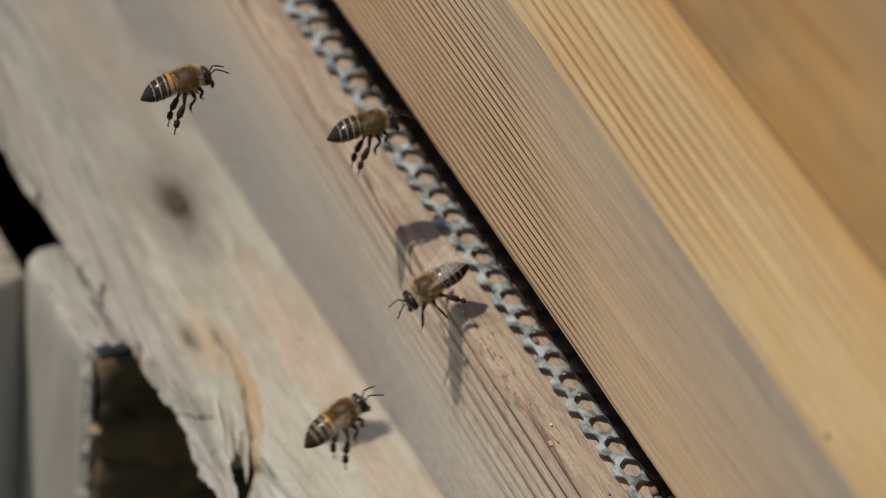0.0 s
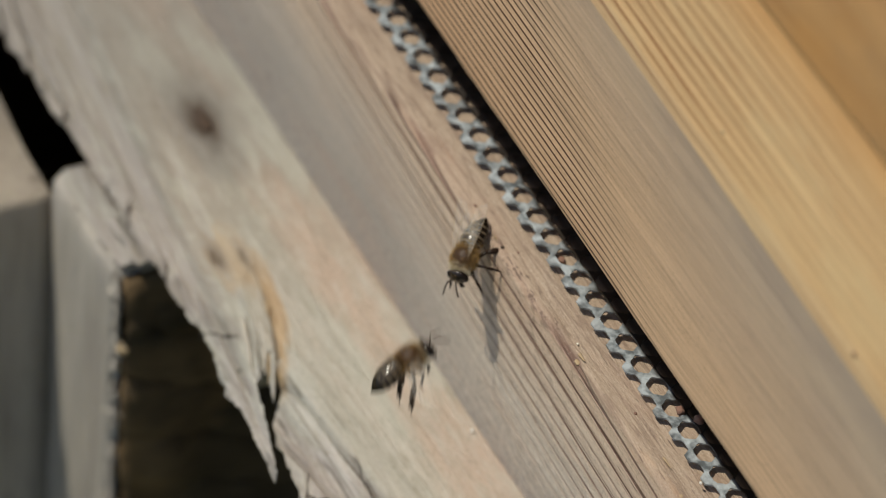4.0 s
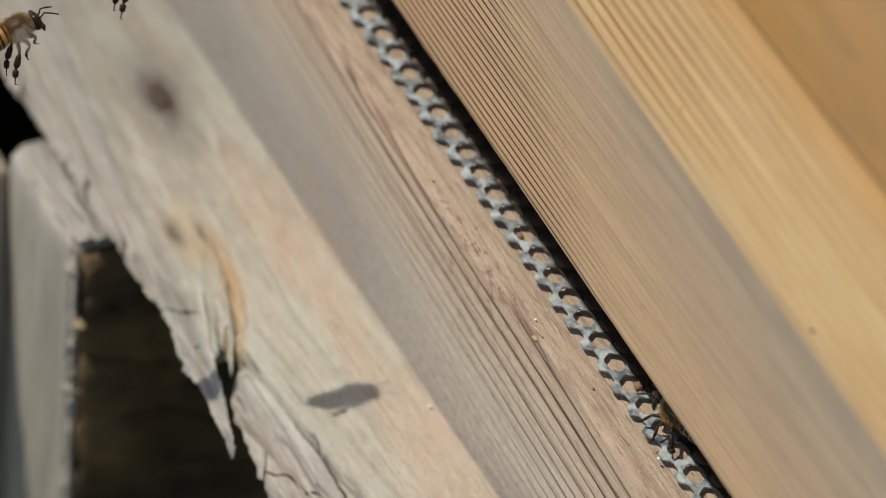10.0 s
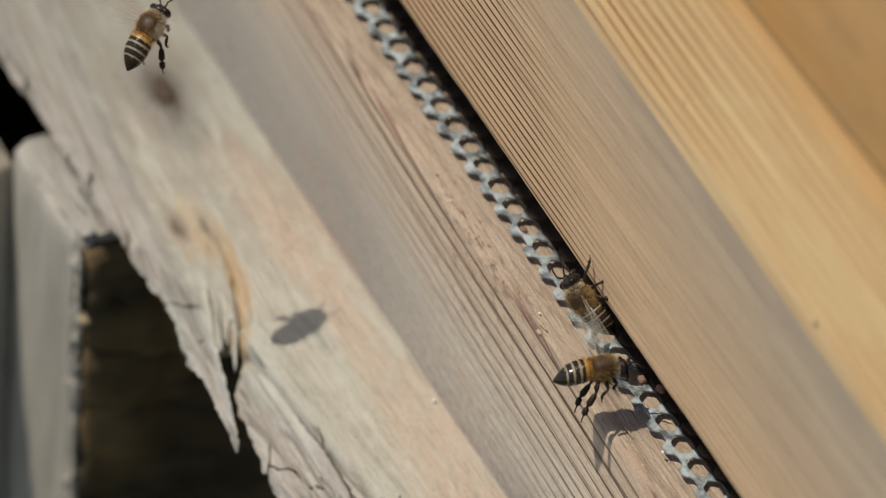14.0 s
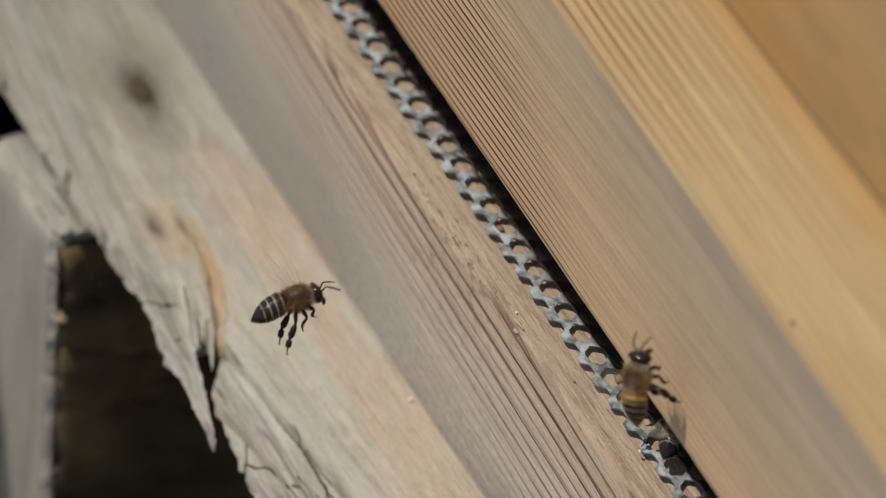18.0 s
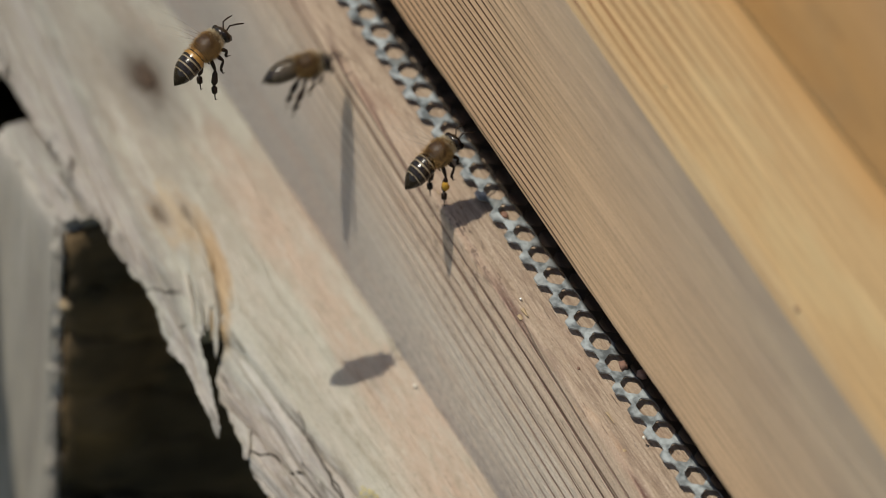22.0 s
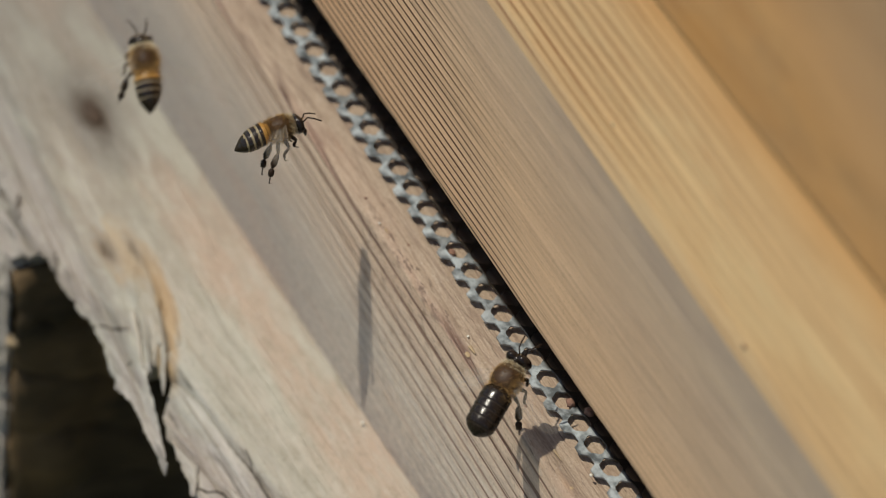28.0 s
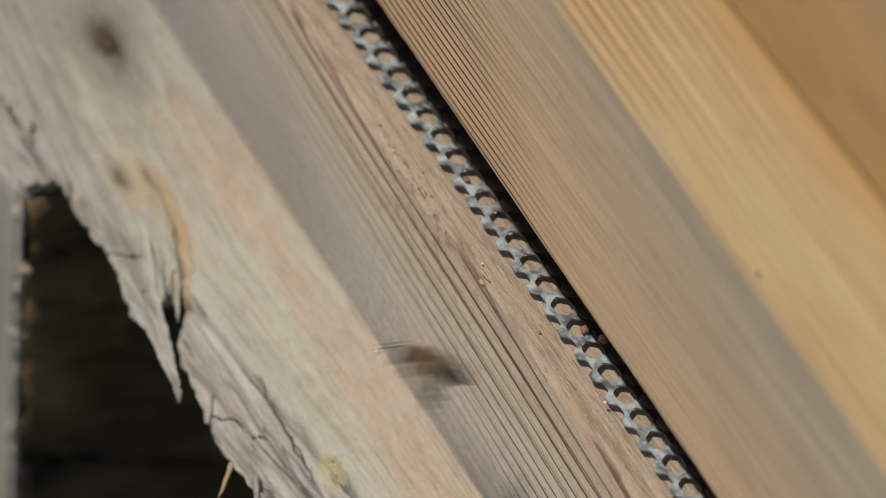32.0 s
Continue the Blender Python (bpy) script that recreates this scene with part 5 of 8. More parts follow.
    body = new("thorax", me)
    body.parent = thing
    hd = new("head", mesh_once(("head", kind), head, [SHELL, FUR, FUR_PALE]))
    hd.parent = thing
    for side in (1, -1):
        e = new("eye", mesh_once(("eye", kind, side), eye(side), [EYE_BLACK]))
        e.parent = hd
        a = new("antenna", mesh_once(("antenna", kind, side), antenna(side), [LEG_BROWN]))
        a.parent = hd
    ab = new("abdomen", mesh_once(("abdomen", look_of), lambda: abdomen_mesh(look_of), [shell, band, amber, FUR]))
    ab.parent = thing
    ab["label"] = ABDOMEN_LABELS[look_of]
    wings = []
    for side in (1, -1):
        for nm, ln, wd, tx, root in (("forewing", 9.2 * g, 2.7 * g, 1.3, (0.5, 1.2, 1.0)), ("hindwing", 6.4 * g, 2.0 * g, 1.8, (-0.4, 1.25, 0.9))):
            w = new(nm, mesh_once((nm, kind, side, stance), lambda: wing_mesh(ln, wd, tx, side), [WING_REST, VEIN] if stance == "stand" else [WING, VEIN_BEAT]))
            w.parent = thing
            rest = Matrix.Translation(Vector((root[0], side * root[1], root[2])) * MM)
            if stance == "stand":
                w.matrix_basis = rest @ pose(0, 0, 0, side * 14, 0, side * (71 if nm == "forewing" else 75))
            else:
                w.matrix_basis = rest @ pose(0, 0, 0, side * 35, 0, side * 6)
            wings.append((w, rest, side))
        for k in range(3):
            lg = new("leg", mesh_once(("leg", kind, stance, k, side), leg(k, side), [LEG_BROWN]))
            lg.parent = thing
            if pollen and k == 2:
                def basket():
                    bm = bmesh.new()
                    ball(bm, (-2.4, 2.05 * side, -4.0), (0.6, 0.5, 0.8), 10, 0, 0.25, 4.0)
                    return bm
                pl = new("pollen_load", mesh_once(("pollen_load", side), basket, [POLLEN]))
                pl.parent = lg
                pl["label"] = "orange pollen load"
    return thing, wings


def fly(thing, wings, rows, beat=None, lean=0.0):
    """Key a bee along rows of seconds, place in millimetres and turn in degrees, and beat its wings between two times."""
    def view_roll(rz):
        """Roll a bee's back away from the camera, so that it shows in profile."""
        return lean * (0.58 * -math.sin(radians(rz)) - 0.40 * math.cos(radians(rz)))

    walk(thing, [(t, pose(x * MM, y * MM, z * MM, rx + view_roll(rz), ry, rz)) for t, x, y, z, rx, ry, rz in rows])
    if beat:
        a, b = frame(max(0.0, beat[0])), frame(min(32.0, beat[1]))
        ticks = [(f - 1) / FPS for f in range(a, b + 1)]
        for w, rest, side in wings:
            keys = []
            for t in ticks:
                up = 18 + 52 * math.sin(t * FPS * 2.39996)
                keys.append((t, rest @ pose(0, 0, 0, side * up, 0, side * (4 + 14 * math.cos(t * FPS * 2.39996)))))
            folded = w.matrix_basis.copy()
            if keys[0][0] > 0.1:
                keys.insert(0, (keys[0][0] - 0.1, folded))
            if keys[0][0] > 0:
                keys.insert(0, (0.0, folded))
            if keys[-1][0] < 32.0:
                keys.append((32.0, keys[-1][1]))
            walk(w, keys)


# ---------------------------------------------------------------- what moves
FLIGHTS = (
    # kind, stance, wing beat, rows of seconds, millimetres and degrees
    ("worker", "fly", (0, 0.45), ((0, -51.4, -33.1, 31.3, 0, -10, 84), (0.033, -51.5, -32.8, 31.6, 0, -10, 84), (0.1, -54.6, -22.5, 40.4, 0, -18, 93), (0.2, 128.9, -146.1, 243, 0, -18, 93), (0.8, -211.2, -958.7, 68.8, 0, -18, 93), (32, -211.2, -958.7, 68.8, 0, -18, 93),)),
    ("worker", "fly", (0, 0.75), ((0, -43.8, -4.9, 20.3, 0, -8, 81), (0.033, -43.7, -5, 20.1, 0, -8, 81), (0.1, -39.7, -9.5, 14, -0, -13, 87), (0.2, -24.5, -4.4, 3.6, 0, -12, 85), (0.3, -8.9, 4.5, 4.5, 0, -12, 85), (0.4, 3.9, 9.8, 4.5, 0, -23, 102), (0.5, 185, -128.3, 200.7, 0, -23, 102), (1.1, -276, -973.4, 70.5, 0, -23, 102), (32, -276, -973.4, 70.5, 0, -23, 102),)),
    ("worker", "fly", (0, 0.93), ((0, 3, -32.5, 13.4, 0, -21, 98), (0.1, 2.4, -29.5, 12.2, -0, -21, 98), (0.2, -1.9, -34.8, 9.2, -0, -23, 102), (0.3, -9, -38.8, 9.6, 0, -26, 107), (0.4, -16, -45.4, 8.3, 0, -28, 112), (0.5, -20.8, -42, 11, -0, -23, 102), (0.6, -23.4, -31.3, 16, 0, -12, 85), (0.7, -19.1, -18.9, 16, -0, -8, 82), (0.8, -15, -2.7, 14.8, 0, -23, 102), (0.9, -13.9, 2, 12.2, -0, -12, 86), (1, -12.9, 23, 5, 0, -0, 84), (32, -12.9, 23, 5, 0, -0, 84),)),
    ("worker", "fly", (0.25, 1.35), ((0, 334.4, -679.8, 179.5, 0, -8, 82), (0.5, 165.2, -177.6, 200.3, 0, -8, 82), (0.6, -26.1, -65.1, -2, 0, -8, 82), (0.7, -27.2, -62.6, 0.5, -0, -8, 82), (0.8, -29.8, -63.5, 2.2, 0, -15, 89), (0.9, -39, -60.5, 12.1, 0, -18, 93), (0.967, -57.4, -59, 29.1, 0, -12, 86), (1, -58, -59, 29.7, 0, -12, 86), (1.033, -51.7, -62.4, 36.9, 0, -12, 86), (1.1, 127.9, -158.6, 244.2, 0, -12, 86), (1.7, -222.5, -785.3, 33, 0, -12, 86), (32, -222.5, -785.3, 33, 0, -12, 86),)),
    ("worker", "fly", (0.55, 1.45), ((0, -261.9, -957.5, 14.3, 0, -28, 112), (0.2, -261.9, -957.5, 14.3, 0, -28, 112), (0.8, 192.9, -147.3, 215.7, 0, -28, 112), (0.9, 9.5, -17.5, 16.6, 0, -28, 112), (1, 0.6, -39.8, 11.3, 0, -34, 151), (1.1, 4.8, -32.7, 11.8, 0, -12, 86), (1.2, 189.1, -155.9, 214.1, 0, -12, 86), (1.8, 342, -668.4, 192, 0, -12, 86), (32, 342, -668.4, 192, 0, -12, 86),)),
    ("worker", "fly", (1.25, 2.05), ((0, 240.4, -922.6, 43, 0, 2, 71), (0.9, 240.4, -922.6, 43, 0, 2, 71), (1.5, 131.9, -143.6, 240.7, 0, 2, 71), (1.6, -36.5, -52.7, 6.4, 0, 2, 71), (1.7, -21, -61.4, -12, -0, 2, 71), (1.8, 171.2, -165.8, 194.3, -0, 2, 71), (2.4, 101.6, -707.2, 206.4, -0, 2, 71), (32, 101.6, -707.2, 206.4, -0, 2, 71),)),
    ("worker", "fly", (1.35, 2.23), ((0, 304, -965.3, 131.8, 0, -8, 82), (1, 304, -965.3, 131.8, 0, -8, 82), (1.6, 130.5, -169.9, 238.5, 0, -8, 82), (1.7, -42.7, -32.4, 34.7, 0, -8, 82), (1.8, -35.6, -18.3, 30.4, 0, -27, 112), (1.9, -19.9, -12.8, 14.1, 0, -22, 103), (1.967, -18.2, -14.4, 5.9, 0, -12, 87), (2, -18.1, -14.5, 5.6, 0, -12, 87), (2.033, -17.8, -14.1, 5.8, 0, -12, 87), (2.1, -8.6, -1.8, 11, 0, -27, 112), (2.2, -9, 5.7, 9.8, 0, -22, 103), (2.3, -8, 23, 5, 0, -0, 84), (32, -8, 23, 5, 0, -0, 84),)),
    ("worker", "fly", (1.45, 2.15), ((0, 137.4, -797.6, 3.3, 0, -27, 112), (1.1, 137.4, -797.6, 3.3, 0, -27, 112), (1.7, 135.7, -172.5, 244, 0, -27, 112), (1.8, -18, -1.2, 42.4, 0, -27, 112), (1.9, 149.2, -140.1, 250.5, 0, -27, 112), (2.5, -21.1, -964.3, 230.4, 0, -27, 112), (32, -21.1, -964.3, 230.4, 0, -27, 112),)),
    ("worker", "fly", (1.55, 2.65), ((0, 292.4, -780.9, 40.1, -0, -20, 98), (1.2, 292.4, -780.9, 40.1, -0, -20, 98), (1.8, 137.9, -172.7, 219, -0, -20, 98), (1.9, -17.3, -63.6, -16.2, -0, -20, 98), (1.967, -13.5, -62.5, -18.8, 0, -8, 82), (2, -13.3, -62.4, -18.9, 0, -8, 82), (2.033, -13, -61.8, -18.8, 0, -8, 82), (2.1, -4.1, -42.5, -15.7, 0, -8, 82), (2.2, -10, -53.7, -17, 0, -8, 82), (2.3, -17.7, -62.7, -15.5, 0, -17, 94), (2.4, 150.6, -175.6, 206.3, 0, -17, 94), (3, 327.1, -771.1, 214.7, 0, -17, 94), (32, 327.1, -771.1, 214.7, 0, -17, 94),)),
    ("worker", "fly", (1.65, 2.35), ((0, 278.4, -796.7, 74.2, -0, -17, 94), (1.3, 278.4, -796.7, 74.2, -0, -17, 94), (1.9, 146.5, -176.2, 211.1, -0, -17, 94), (1.967, -25.8, -73.7, 1.4, -0, -17, 94), (2, -31.9, -70.1, -5.9, -0, -17, 94), (2.033, -25.1, -73.7, 0.8, -0, -17, 94), (2.1, 167.1, -176.8, 193.1, -0, -17, 94), (2.7, 79.1, -827.6, -1.6, -0, -17, 94), (32, 79.1, -827.6, -1.6, -0, -17, 94),)),
    ("worker", "fly", (1.65, 2.85), ((0, -155.9, -675, -37, 0, -8, 82), (1.3, -155.9, -675, -37, 0, -8, 82), (1.9, 132.4, -142.3, 238, 0, -8, 82), (1.967, -39.9, -20.9, 38.8, 0, -8, 82), (2, -45.9, -16.6, 31.8, 0, -8, 82), (2.033, -46.1, -17.1, 31.8, 0, -8, 82), (2.1, -51.3, -31.1, 32, 0, -5, 78), (2.2, -46.6, -36.7, 28.7, 0, -1, 75), (2.3, -29.2, -18.4, 27.9, 0, -1, 75), (2.5, -37.1, -27.2, 32.5, -0, -17, 94), (2.6, 128.7, -167.6, 240.9, -0, -17, 94), (3.2, -362.9, -749.5, 34.1, -0, -17, 94), (32, -362.9, -749.5, 34.1, -0, -17, 94),)),
    ("worker", "fly", (1.95, 3.15), ((0, 27.7, -811.5, 52.9, 0, -17, 94), (1.6, 27.7, -811.5, 52.9, 0, -17, 94), (2.2, 189.3, -147.6, 204.8, 0, -17, 94), (2.3, 5.2, -16.7, 6.6, 0, -17, 94), (2.4, 2, -18.2, 8.5, 0, -8, 82), (2.5, 5.5, -24, 2.2, 0, -5, 78), (2.8, 6.8, -34.9, -5, 0, -5, 78), (2.9, 180.8, -164.1, 202.7, 0, -5, 78), (3.5, 397.8, -921.8, 73.8, 0, -5, 78), (32, 397.8, -921.8, 73.8, 0, -5, 78),)),
    ("worker", "fly", (2.75, 3.53), ((0, -237.9, -746.9, 32.9, -0, -5, 78), (2.4, -237.9, -746.9, 32.9, -0, -5, 78), (3, 125, -166, 228.3, -0, -5, 78), (3.1, -54.1, -48.7, 17.6, -0, -5, 78), (3.267, -37.1, -33.8, 11.5, 0, -8, 82), (3.4, -24.1, -13.9, 11.7, 0, -11, 86), (3.5, -16.1, -2, 11.6, 0, -14, 90), (3.6, -15.1, 23, 5, 0, -0, 84), (32, -15.1, 23, 5, 0, -0, 84),)),
    ("worker", "fly", (4.15, 4.93), ((0, -115.3, -701.2, 46.2, 0, -33, 134), (3.8, -115.3, -701.2, 46.2, 0, -33, 134), (4.4, 163.4, -180.2, 191.3, 0, -33, 134), (4.5, -30.4, -24.9, 15.1, 0, -33, 134), (4.6, -30.6, -18.5, 17.8, 0, -14, 90), (4.7, -28.7, -17.3, 15.8, -0, -17, 94), (4.8, -26.8, -8, 18.4, -0, -11, 86), (4.9, -22.3, -3.7, 15.9, -0, -14, 90), (5, -21.3, 23, 5, 0, -0, 84), (32, -21.3, 23, 5, 0, -0, 84),)),
    ("worker", "fly", (4.55, 5.85), ((0, 46.8, -638.3, -19.7, 0, -33, 134), (4.2, 46.8, -638.3, -19.7, 0, -33, 134), (4.8, 190.5, -148.2, 203.6, 0, -33, 134), (4.9, 6.2, -18.9, 4.6, 0, -33, 134), (5, -3.5, -29.2, 28.3, 0, -3, 77), (5.1, 10, -27.4, 18, -0, -11, 86), (5.2, 3.9, -29.5, 21.9, -0, -22, 102), (5.3, 1.8, -30.2, 23.3, -0, -25, 107), (5.4, -7.8, -36.7, 27.7, 0, -33, 145), (5.5, -21.2, -45.5, 34, 0, -33, 145), (5.6, 143.2, -171, 251.8, 0, -33, 145), (6.2, -350.7, -908.5, 179.5, 0, -33, 145), (32, -350.7, -908.5, 179.5, 0, -33, 145),)),
    ("worker", "fly", (4.65, 5.35), ((0, 92.3, -905, 49.3, 0, -5, 78), (4.3, 92.3, -905, 49.3, 0, -5, 78), (4.9, 126.3, -154.5, 233.4, 0, -5, 78), (4.967, -62, -14.2, 28.3, 0, -5, 78), (5, -68.6, -9.3, 21.1, 0, -5, 78), (5.033, -61.7, -13.6, 28.4, 0, -5, 78), (5.1, 134.9, -137.9, 235.6, 0, -5, 78), (5.7, -258, -816.4, -37.2, 0, -5, 78), (32, -258, -816.4, -37.2, 0, -5, 78),)),
    ("worker", "fly", (4.65, 5.35), ((0, 157.8, -641.6, 236.4, -0, -11, 86), (4.3, 157.8, -641.6, 236.4, -0, -11, 86), (4.9, 135.2, -144.6, 237.7, -0, -11, 86), (4.967, -38, -8.2, 47.9, -0, -11, 86), (5, -44.1, -3.4, 41.2, -0, -11, 86), (5.033, -37.8, -7.8, 48, -0, -11, 86), (5.1, 142.8, -130, 239.5, -0, -11, 86), (5.7, 187.9, -616.1, -44.5, -0, -11, 86), (32, 187.9, -616.1, -44.5, -0, -11, 86),)),
    ("worker", "fly", (4.75, 6.15), ((0, -168.8, -613.6, 182.6, 0, -6, -147), (4.4, -168.8, -613.6, 182.6, 0, -6, -147), (5, 149.5, -115.5, 241.1, 0, -6, -147), (5.1, -7.4, -9.3, 5.9, 0, -6, -147), (5.2, 1.5, -14.4, -7.3, 0, -18, -163), (5.3, 1.7, -11.9, -5.3, 0, -31, 168), (5.4, 3.6, -11.1, -5.6, -0, -30, 122), (5.5, 5.1, -10.3, -5.5, 0, -11, 86), (5.6, 3, -11.4, -3.5, 0, -17, 94), (5.7, -4.8, -21.6, -1.9, -0, -29, 117), (5.733, -13.5, -35.1, -2.2, -1, -26, 153), (5.8, -22.2, -48.6, -2.5, 0, -23, -172), (5.9, 147.5, -172.6, 211.7, 0, -23, -172), (6.5, -71.7, -622.7, 136.2, 0, -23, -172), (32, -71.7, -622.7, 136.2, 0, -23, -172),)),
    ("worker", "fly", (5.05, 6.13), ((0, 254.3, -882.6, 7.4, 0, -20, 98), (4.7, 254.3, -882.6, 7.4, 0, -20, 98), (5.3, 170.2, -171.4, 190.5, 0, -20, 98), (5.4, -34.7, -23.9, 19.2, 0, -20, 98), (5.5, -37.7, -16.7, 25, 0, -5, 78), (5.6, -26.8, -3.5, 22.6, 0, -17, 94), (5.7, -28.4, -10.2, 19.4, 0, -8, 82), (5.8, -29.4, -4.8, 22.7, 0, -30, 122), (5.9, -26.2, -3.9, 19.8, 0, -33, 145), (5.967, -26.3, -1, 20.8, 0, -33, 148), (6, -26.3, -0.9, 20.8, 0, -33, 148), (6.033, -26.3, -1, 20.7, 0, -33, 148), (6.1, -25.4, -4.9, 17.7, -0, -32, 128), (6.2, -24.4, 23, 5, 0, -0, 84), (32, -24.4, 23, 5, 0, -0, 84),)),
    ("worker", "fly", (5.45, 6.45), ((0, 3.7, 22, 5.2, -0, -0, -90), (5.3, 3.7, 22, 5.2, -0, -0, -90), (5.4, 3.7, 12, 5.2, -0, -0, -90), (5.467, 3.7, 10.8, 4.9, -4, -12, -130), (5.5, 3.7, 9.6, 4.5, 0, -23, -172), (5.6, 3.9, 8.5, 4.5, 0, -27, 179), (5.7, 5.5, 4.8, 9.7, 0, -27, 179), (5.8, 10.6, 0, 23.3, 0, -33, 145), (5.9, 8.6, 1.6, 24.3, 0, -33, 139), (5.967, 6.2, -8.1, 30, 0, -26, 109), (6, 6.1, -8.4, 30.3, 0, -26, 109), (6.033, 5.9, -8.8, 29.5, 0, -26, 109), (6.1, -0.5, -18.3, 9.2, 0, -22, 102), (6.2, 179, -170.5, 199.3, 0, -22, 102), (6.8, -44.7, -945.4, 64.5, 0, -22, 102), (32, -44.7, -945.4, 64.5, 0, -22, 102),)),
    ("worker", "fly", (5.05, 5.85), ((0, 369.5, -867.5, -47.2, 0, 2, 71), (4.7, 369.5, -867.5, -47.2, 0, 2, 71), (5.3, 155.6, -176.2, 207.3, 0, 2, 71), (5.4, -28.3, -65.3, -2.6, 0, 2, 71), (5.5, -26, -49.3, 4.5, 0, 2, 71), (5.6, 135.5, -168.2, 228.6, 0, 2, 71), (6.2, -364.2, -932.2, 185.1, 0, 2, 71), (32, -364.2, -932.2, 185.1, 0, 2, 71),)),
    ("worker", "fly", (5.65, 6.45), ((0, -109.8, -883.9, -20.9, -0, -5, 78), (5.3, -109.8, -883.9, -20.9, -0, -5, 78), (5.9, 135.5, -146.6, 238.1, -0, -5, 78), (5.967, -47.9, -34.2, 43.2, -0, -5, 78), (6, -54.4, -30.2, 36.4, -0, -5, 78), (6.033, -54.5, -30.4, 36.5, -0, -5, 78), (6.067, -59.5, -33.3, 39, 0, -22, 102), (6.1, -59.7, -33.4, 39, 0, -22, 102), (6.133, -57.2, -37.9, 38.9, 0, -22, 102), (6.7, 385.4, -830.4, 12.4, 0, -22, 102), (32, 385.4, -830.4, 12.4, 0, -22, 102),)),
    ("worker", "fly", (5.95, 6.53), ((0, -352.5, -977.9, 0.6, 0, 2, 71), (5.6, -352.5, -977.9, 0.6, 0, 2, 71), (6.2, 136.2, -144.4, 237.1, 0, 2, 71), (6.3, -41.6, -21.8, 28.8, 0, 2, 71), (6.4, -29.5, -15, 22.5, 0, -5, 78), (6.5, -12.3, -9.3, 11.4, 0, -8, 82), (6.6, -11.3, 23, 5, 0, -0, 84), (32, -11.3, 23, 5, 0, -0, 84),)),
    ("worker", "fly", (6.15, 7.15), ((0, 141.5, -940.1, -37.7, 0, -17, 94), (5.8, 141.5, -940.1, -37.7, 0, -17, 94), (6.4, 190.8, -157.6, 205.3, 0, -17, 94), (6.5, 8.1, -36.4, 0.4, 0, -17, 94), (6.6, -12.4, -45.4, 12.4, -0, -14, 90), (6.8, -26.8, -49.9, 21.8, 0, -1, 75), (6.9, 143.8, -159.7, 243.1, 0, -1, 75), (7.5, -7.5, -900.4, 249.3, 0, -1, 75), (32, -7.5, -900.4, 249.3, 0, -1, 75),)),
    ("worker", "fly", (6.45, 8.05), ((0, -302.2, -788.3, 182.1, 0, 30, 42), (6.1, -302.2, -788.3, 182.1, 0, 30, 42), (6.7, 166.6, -145.9, 259.7, 0, 30, 42), (6.767, -0.6, -6.5, 66.4, 0, 30, 42), (6.8, -6.5, -1.6, 59.6, 0, 30, 42), (6.833, -6.5, -1.6, 59.6, 0, 30, 42), (6.967, -6.3, -1.6, 59.2, 0, 37, 33), (7, -6.3, -1.6, 59.2, 0, 37, 33), (7.033, -6.3, -1.6, 59.1, 0, 37, 33), (7.167, -6.4, -1.2, 56.4, 0, 16, 57), (7.2, -6.4, -1.2, 56.4, 0, 16, 57), (7.233, -6.2, -1.2, 56.4, 0, 16, 57), (7.6, 23.2, 0, 53.2, 0, -11, 86), (7.7, 26.7, 0, 64.2, 0, -14, 90), (7.8, 186, -146, 274.6, 0, -14, 90), (8.4, -72.5, -604.9, 93.3, 0, -14, 90), (32, -72.5, -604.9, 93.3, 0, -14, 90),)),
    ("drone", "fly", (7.25, 9.53), ((0, -206.5, -835.8, -38.9, -0, -8, 82), (6.9, -206.5, -835.8, -38.9, -0, -8, 82), (7.5, 135.9, -154.5, 235.6, -0, -8, 82), (7.6, -29.5, -60.6, 1, -0, -8, 82), (7.7, -13.9, -64.7, -11.4, -0, -11, 86), (7.8, 1.2, -48.1, -11.6, 0, -17, 94), (7.9, 2.4, -42.7, -6.8, 0, -22, 102), (7.967, 5.6, -32.6, -1.1, -0, -22, 102), (8, 5.7, -32.2, -0.8, -0, -22, 102), (8.033, 5.7, -32, -0.9, -0, -22, 102), (8.1, 5.7, -26.3, -1, 0, -20, 98), (8.2, 8.2, -14.3, 0.1, 0, -25, 107), (8.3, 0.2, -10.6, 5.2, 0, -25, 107), (8.4, -8.2, -10.4, 8.7, 0, -20, 98), (8.5, -9.9, -10.6, 9.5, 0, -20, 98), (8.6, -8.9, -7.6, 10, 0, -22, 102), (8.7, -8.4, -3.2, 11.6, 0, -27, 112), (8.8, -7.9, -2.4, 11.1, 0, -32, 128), (8.9, -10.1, -0.9, 13.4, 0, -33, 139), (8.967, -12.8, -1.9, 14.6, 0, -28, 114), (9, -12.9, -1.9, 14.7, 0, -28, 114), (9.033, -12.8, -1.9, 14.6, 0, -28, 114), (9.1, -9.3, -1.3, 10.9, -0, -27, 112), (9.2, -4.5, 0.9, 7, -0, -30, 122), (9.3, 0.3, 3.9, 4.5, 0, -32, 128), (9.4, 2.8, 4.2, 4.5, -0, -25, 107), (9.5, 1.6, 7.3, 4.5, 0, -23, 102), (9.6, 2.6, 23, 5, 0, -0, 84), (32, 2.6, 23, 5, 0, -0, 84),)),
